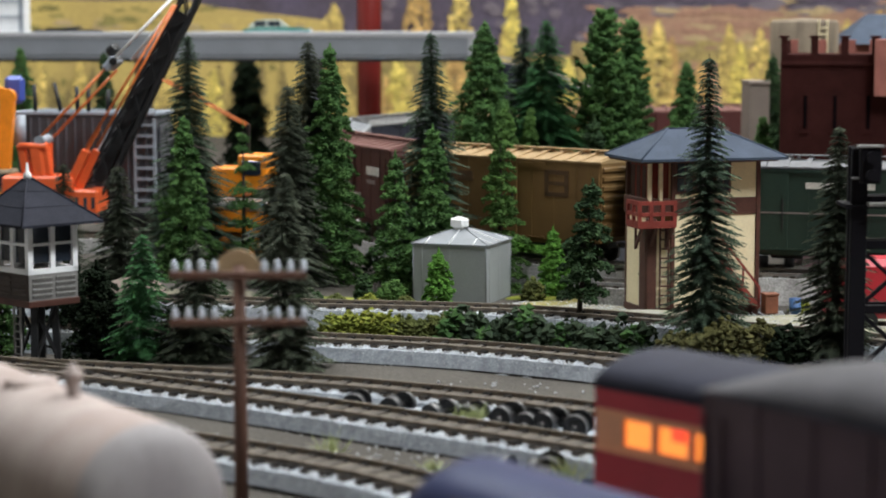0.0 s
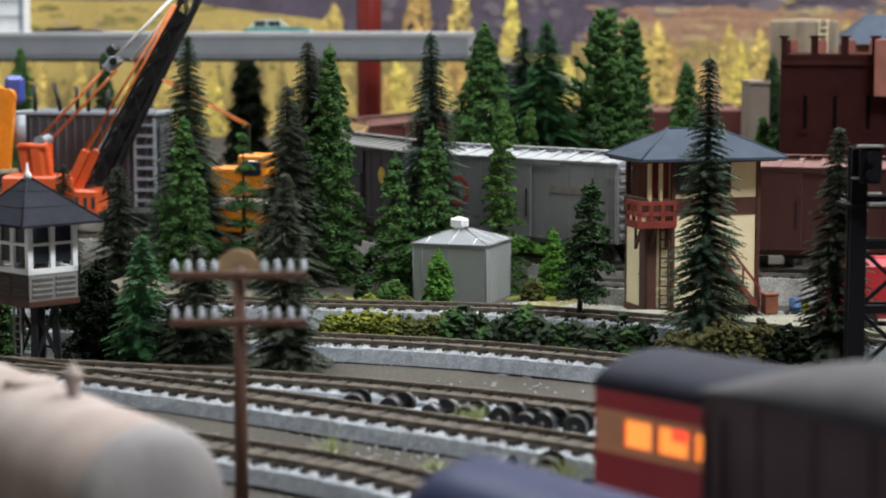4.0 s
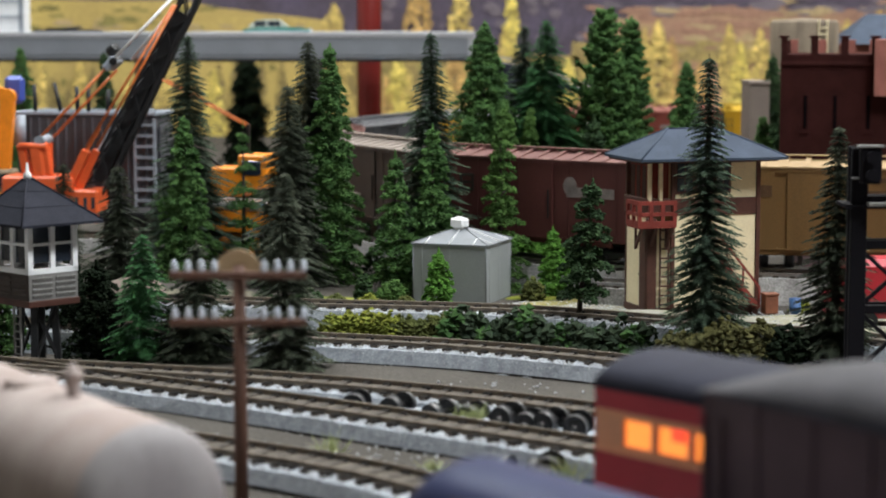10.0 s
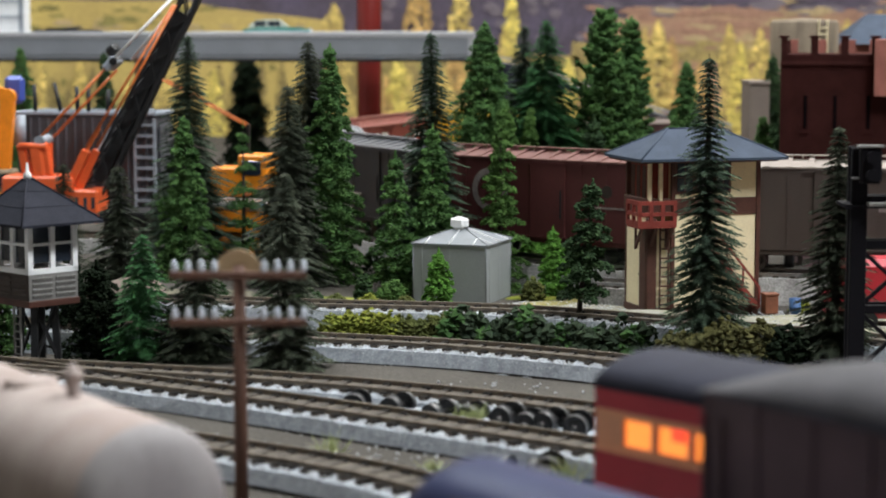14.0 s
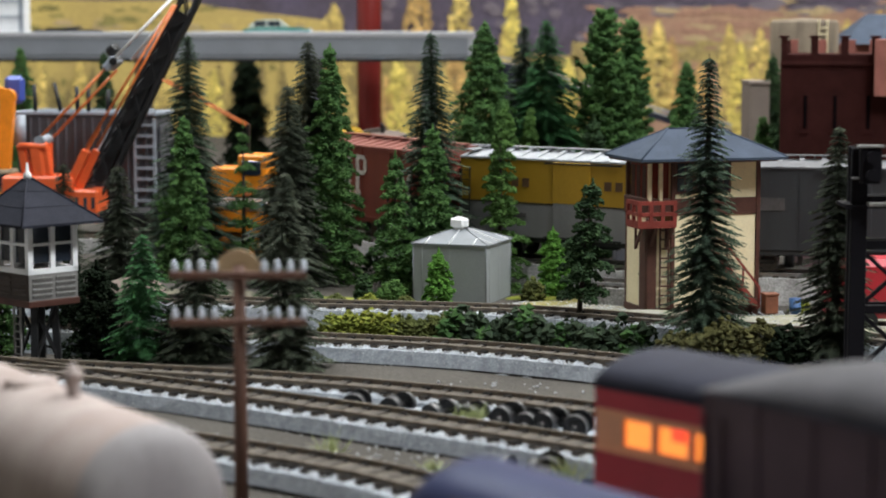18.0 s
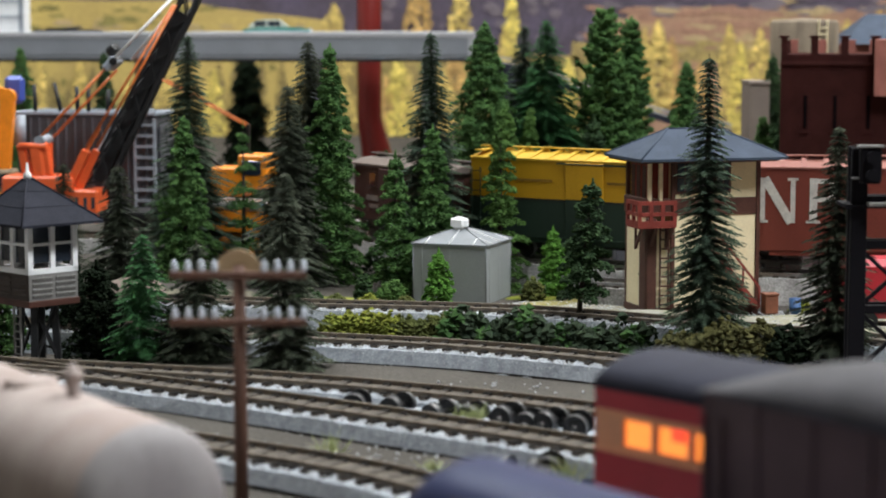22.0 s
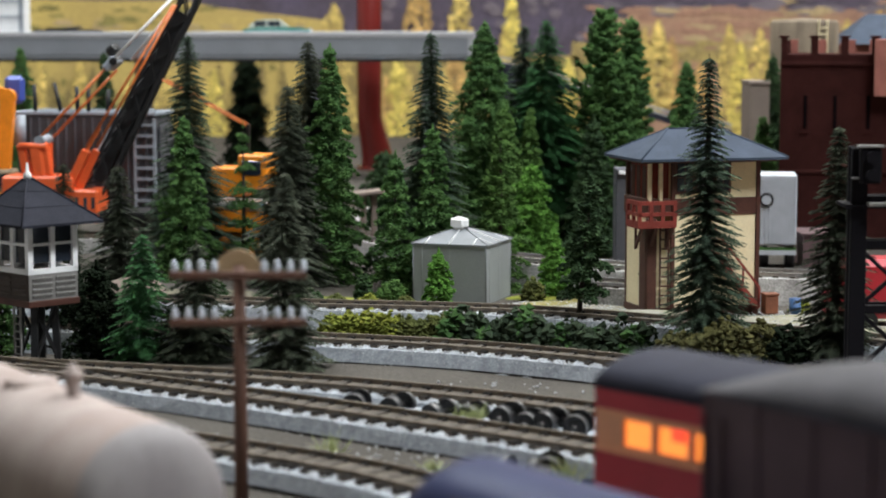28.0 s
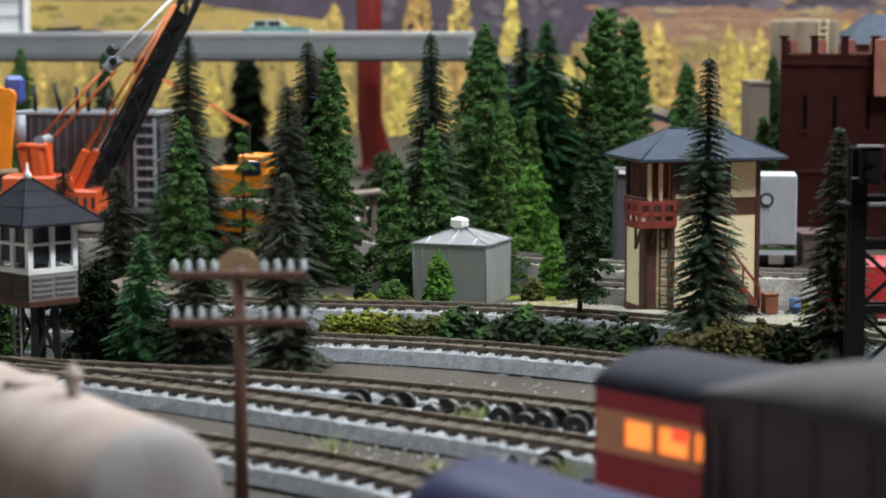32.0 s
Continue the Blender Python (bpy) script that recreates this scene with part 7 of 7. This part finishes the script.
part("under_rail", Shape().box(0, -4.3, 1.05, 2.0, 0.3, 0.2), M_FOAM, trailer)
for x in (-0.7, 0.7):
    for y in (-3.6, -2.6):
        part("wheel", Shape().rod((x - 0.25, y, 0.55), (x + 0.25, y, 0.55), 0.52, n=18), M_BLACK, trailer)

flat = thing("brown_shed", 21.2, 111.5, 0.0, "low dark brown shed beside the white trailer", "shed")
part("wall", Shape().box(0, 0, 0.9, 3.2, 3.0, 1.8), M_BOX_BROWN, flat)
part("roof", Shape().box(0, 0, 1.85, 3.5, 3.3, 0.14, bev=0.03), M_BOX_BROWN, flat)
hut = thing("grey_hut", 7.55, 105.5, 0.0, "small dark grey hut beside the main line", "hut")
part("wall", Shape().box(2.3, 4.0, 2.75, 1.15, 2.0, 5.5, bev=0.03), M_BIN, hut)
part("lamp", Shape().box(2.15, 2.9, 5.35, 0.6, 0.2, 0.18), M_WHITE, hut)

shelter = thing("brown_shelter", -4.15, 113.0, 0.1, "small brown open shelter with a flat overhanging roof among the firs", "shelter", rz=8)
part("roof", Shape().box(0, 0, 3.78, 1.7, 1.6, 0.22, bev=0.05, ry=-6), M_TAUPE, shelter)
for x in (-0.3, 0.3):
    part("post", Shape().box(x, 0, 1.85, 0.3, 0.4, 3.7, bev=0.03), M_TAUPE, shelter)
van = thing("red_van", 19.75, 88.0, 0.1, "bright red model van parked behind the black gantry", "van", rz=8)
part("body", Shape().box(0, 0, 1.75, 5.0, 2.0, 2.6, bev=0.3), M_RED, van)
part("bonnet", Shape().box(-2.55, 0, 1.05, 1.1, 1.9, 1.3, bev=0.25), M_RED, van)
part("windscreen", Shape().box(-2.0, -1.0, 2.45, 0.5, 0.06, 0.7), M_GLASS, van)
for x in (-1.6, 1.5):
    for y in (-1.0, 1.0):
        part("wheel", Shape().rod((x, y - 0.15, 0.42), (x, y + 0.15, 0.42), 0.42, n=16), M_BLACK, van)
drum = thing("blue_drum", 16.0, 91.6, 0.05, "small blue oil drum by the track", "drum")
part("barrel", Shape().lathe(0, 0, [(0.27, 0), (0.27, 0.38), (0.3, 0.4), (0.27, 0.43), (0.27, 0.8)], 18), M_DRUM, drum)
part("lid", Shape().lathe(0, 0, [(0.25, 0.79), (0.1, 0.82)], 18), M_DRUM, drum)
junk = thing("scrap_heap", 8.45, 76.2, 0.1, "small heap of dark scrap and pale metal sheet between bushes", "scrap")
part("sheet", Shape().box(0, 0, 0.55, 1.3, 0.5, 0.06, rz=-20, ry=16), M_INSUL, junk)
part("girder", Shape().box(0.3, 0.1, 0.3, 1.6, 0.2, 0.2, rz=-25, ry=10), M_BLACK, junk)
part("girder", Shape().box(0.5, -0.2, 0.2, 1.2, 0.2, 0.2, rz=30), M_BLACK, junk)
rock = thing("brown_boulder", -14.9, 97.5, 0.0, "round brown boulder behind the crossing cabin", "boulder")
part("stone", Shape().lathe(0, 0, [(1.6, 0), (1.5, 0.45), (1.15, 0.85), (0.5, 1.1), (0.1, 1.15)], 16), M_TAUPE, rock)


# ---- painted backdrop ----
BACK = 238.0
def backdrop():
    sky = surface("mural_ochre_field", (0.546, 0.405, 0.123), 0.9, vary=0.2, size=9, grain=0.5, bump=0, second=(0.440, 0.317, 0.106))
    purple = surface("mural_purple_hill", (0.098, 0.078, 0.115), 0.9, vary=0.3, size=5, grain=0.5, bump=0, second=(0.075, 0.057, 0.075))
    pink = surface("mural_pink_meadow", (0.440, 0.264, 0.150), 0.9, vary=0.25, size=5, grain=0.5, bump=0, second=(0.317, 0.185, 0.132))
    gold = surface("mural_golden_aspen", (0.86, 0.64, 0.19), 0.9, vary=0.5, size=1.0, grain=0.25, bump=0, second=(0.48, 0.34, 0.11), island=0.45)
    gold_dim = surface("mural_dull_aspen", (0.440, 0.326, 0.106), 0.9, vary=0.5, size=1.2, grain=0.25, bump=0, second=(0.246, 0.185, 0.079), island=0.3)
    amber = surface("mural_amber_aspen", (0.80, 0.50, 0.17), 0.9, vary=0.5, size=1.0, grain=0.25, bump=0, second=(0.46, 0.28, 0.10), island=0.4)
    lemon = surface("mural_lemon_aspen", (0.92, 0.74, 0.18), 0.9, vary=0.4, size=1.0, grain=0.25, bump=0, second=(0.62, 0.48, 0.12), island=0.35)
    trunk = surface("mural_grey_trunk", (0.264, 0.211, 0.158), 0.9, vary=0.3, size=1, grain=0.2, bump=0)
    t = thing("backdrop", 0, BACK, 0, "printed autumn mural of golden aspens and purple hills", "backdrop", kind="structure")
    part("board", Shape().box(60, 1.0, 30, 400, 1.6, 62), sky, t)

    def field(points, m, y, name):
        n = len(points)
        s = Shape().add([(px, y, pz) for px, pz in points] + [(px, y + 0.1, pz) for px, pz in points], [tuple(range(n)), tuple(reversed(range(n, 2 * n)))])
        part(name, s, m, t)

    def ridge(x0, x1, z, zb, amp, seed):
        top = [(x0 + (x1 - x0) * i / 30, z(x0 + (x1 - x0) * i / 30) + amp * noise.noise((i * 0.35, seed, 0))) for i in range(31)]
        return top + [(x1, zb), (x0, zb)]

    field(ridge(-30, 33, lambda x: 40, 8.5, 0.5, 1), purple, 0.1, "painted_hill")
    field(ridge(-140, -13.6, lambda x: 15.5 - 0.12 * (x + 30) if x > -30 else 15.9, 0, 0.3, 2), sky, 0.0, "painted_field")
    field(ridge(-110, -12, lambda x: 38, 11.0, 0.4, 8), purple, 0.12, "painted_hill")
    field(ridge(16, 200, lambda x: min(15.3 - 0.01 * x, 6 + (x - 16) * 2.2), 0, 0.5, 3), pink, 0.0, "painted_meadow")
    field(ridge(16, 200, lambda x: 38, 14.6, 0.5, 9), purple, 0.14, "painted_hill")
    field(ridge(-14, 16, lambda x: 9.5, 0, 0.6, 4), gold_dim, -0.05, "painted_field")
    field(ridge(15, 60, lambda x: 11.0, 8.8, 0.5, 14), gold_dim, -0.05, "painted_field")

    def strokes(x0, x1, z0, z1, m, count, y, seed, flat=4.0, size=0.5):
        g = random.Random(seed)
        s = Shape()
        for k in range(count):
            cx, cz, r = g.uniform(x0, x1), g.uniform(z0, z1), size * g.uniform(0.4, 1.2)
            n = 9
            tilt = g.uniform(-0.12, 0.05)
            pts = [(r * flat * g.uniform(0.7, 1.1) * math.cos(6.283 * i / n), r * g.uniform(0.6, 1.1) * math.sin(6.283 * i / n)) for i in range(n)]
            s.add([(cx + px, y - 0.0008 * k, cz + pz + tilt * px) for px, pz in pts], [tuple(range(n))])
        tagged(part("brush_strokes", s, m, t), kind="stuff")

    rose = surface("mural_rose_stroke", (0.40, 0.22, 0.15), 0.9, vary=0.3, size=3, grain=0.4, bump=0)
    sand = surface("mural_sand_stroke", (0.52, 0.38, 0.2), 0.9, vary=0.3, size=3, grain=0.4, bump=0)
    mauve = surface("mural_mauve_stroke", (0.19, 0.155, 0.18), 0.9, vary=0.3, size=3, grain=0.4, bump=0)
    olive = surface("mural_olive_stroke", (0.33, 0.28, 0.09), 0.9, vary=0.4, size=2, grain=0.4, bump=0)
    strokes(17, 60, 9.5, 15.6, rose, 70, -0.02, 1, 4.5, 0.45)
    strokes(15, 60, 10, 15.8, sand, 60, -0.03, 2, 4.5, 0.4)
    strokes(16, 60, 14.2, 20, mauve, 50, -0.04, 3, 4.0, 0.5)
    strokes(-11, 17, 10.5, 22, mauve, 60, -0.02, 4, 1.2, 0.7)
    strokes(-60, -26, 9, 15.2, olive, 75, -0.03, 5, 4.0, 0.3)
    strokes(-60, -16, 9, 13.6, sand, 60, -0.035, 6, 4.5, 0.3)
    strokes(-60, 20, 0.5, 9.2, olive, 160, -0.07, 7, 1.0, 0.5)

    def aspen(x, z0, z1, w, m, seed):
        g = random.Random(seed)
        s = Shape()
        for k in range(int(40 + (z1 - z0) * w * 8)):
            f = g.random()
            cz = z0 + (z1 - z0) * f
            half = w / 2 * (math.sin(math.pi * min(1, 0.12 + f * 0.9)) ** 0.7) * (1.05 - 0.5 * f)
            cx = x + g.uniform(-half, half)
            r = g.uniform(0.12, 0.32)
            n = 7
            a0 = g.random() * 6
            y = -0.12 - 0.0015 * k
            s.add([(cx + r * g.uniform(0.6, 1.1) * math.cos(a0 + 6.283 * i / n), y, cz + r * g.uniform(0.8, 1.5) * math.sin(a0 + 6.283 * i / n)) for i in range(n)], [tuple(range(n))])
        tr = part("painted_aspen", s, m, t)
        part("painted_trunk", Shape().box(x, -0.1, (z0 + z1) / 2 - 0.6, 0.16, 0.01, z1 - z0), trunk, tr)

    g = random.Random(5)
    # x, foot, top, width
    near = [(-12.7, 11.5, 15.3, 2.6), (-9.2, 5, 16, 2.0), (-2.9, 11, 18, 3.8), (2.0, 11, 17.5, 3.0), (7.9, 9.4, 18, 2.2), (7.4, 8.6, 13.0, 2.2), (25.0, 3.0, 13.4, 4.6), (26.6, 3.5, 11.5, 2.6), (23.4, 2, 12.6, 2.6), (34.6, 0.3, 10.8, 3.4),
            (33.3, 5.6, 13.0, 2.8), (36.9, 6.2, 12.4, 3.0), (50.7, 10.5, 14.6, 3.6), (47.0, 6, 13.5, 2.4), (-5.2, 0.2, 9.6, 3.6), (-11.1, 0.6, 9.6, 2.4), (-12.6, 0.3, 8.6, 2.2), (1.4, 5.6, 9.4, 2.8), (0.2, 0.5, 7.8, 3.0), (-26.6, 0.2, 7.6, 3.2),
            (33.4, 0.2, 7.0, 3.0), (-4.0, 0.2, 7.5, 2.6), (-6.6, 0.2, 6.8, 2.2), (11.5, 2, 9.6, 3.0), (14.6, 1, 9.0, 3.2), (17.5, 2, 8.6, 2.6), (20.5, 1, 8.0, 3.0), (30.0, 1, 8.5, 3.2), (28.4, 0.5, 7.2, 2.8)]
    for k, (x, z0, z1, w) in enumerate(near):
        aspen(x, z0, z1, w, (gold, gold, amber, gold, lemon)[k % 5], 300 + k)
    for k in range(26):
        x = -52 + k * 1.65 + g.uniform(-0.5, 0.5)
        aspen(x, 0.5, g.uniform(6.0, 9.2), g.uniform(1.6, 2.8), gold_dim if k % 3 else gold, 400 + k)
    return t


backdrop()


# ---- the passing train ----
def on_line(u):
    """A place on the main line, u centimetres on from the loop's westmost point."""
    q = LOOP_R * math.pi / 2
    if u > q:
        return LOOP_X + u - q, LOOP_Y - LOOP_R
    if u < -q:
        return LOOP_X - u - q, LOOP_Y + LOOP_R
    a = u / LOOP_R
    return LOOP_X - LOOP_R * math.cos(a), LOOP_Y - LOOP_R * math.sin(a)


SPEED = 7.0
PASS = (-2.19, -0.24, 1.72, 3.64, 5.55, 7.53, 9.46, 11.36, 13.36, 15.28, 17.17, 19.12, 21.07, 23.02)


def motions():
    for car, t0 in zip(cars, PASS):
        half = 6.15 if car is not cars[-1] else 4.8
        rows, last = [], None
        for k in range(65):
            t = k * 0.5
            u = 24.66 + SPEED * (t - t0) + 6.15 - half
            (xa, ya), (xb, yb) = on_line(u - half + 2.0), on_line(u + half - 2.0)
            h = math.degrees(math.atan2(yb - ya, xb - xa))
            if last is not None:
                while h - last > 180:
                    h -= 360
                while h - last < -180:
                    h += 360
            last = h
            rows.append((t, pose((xa + xb) / 2 * C, (ya + yb) / 2 * C, 1.5 * C, 0, 0, h)))
        walk(car, rows)


motions()
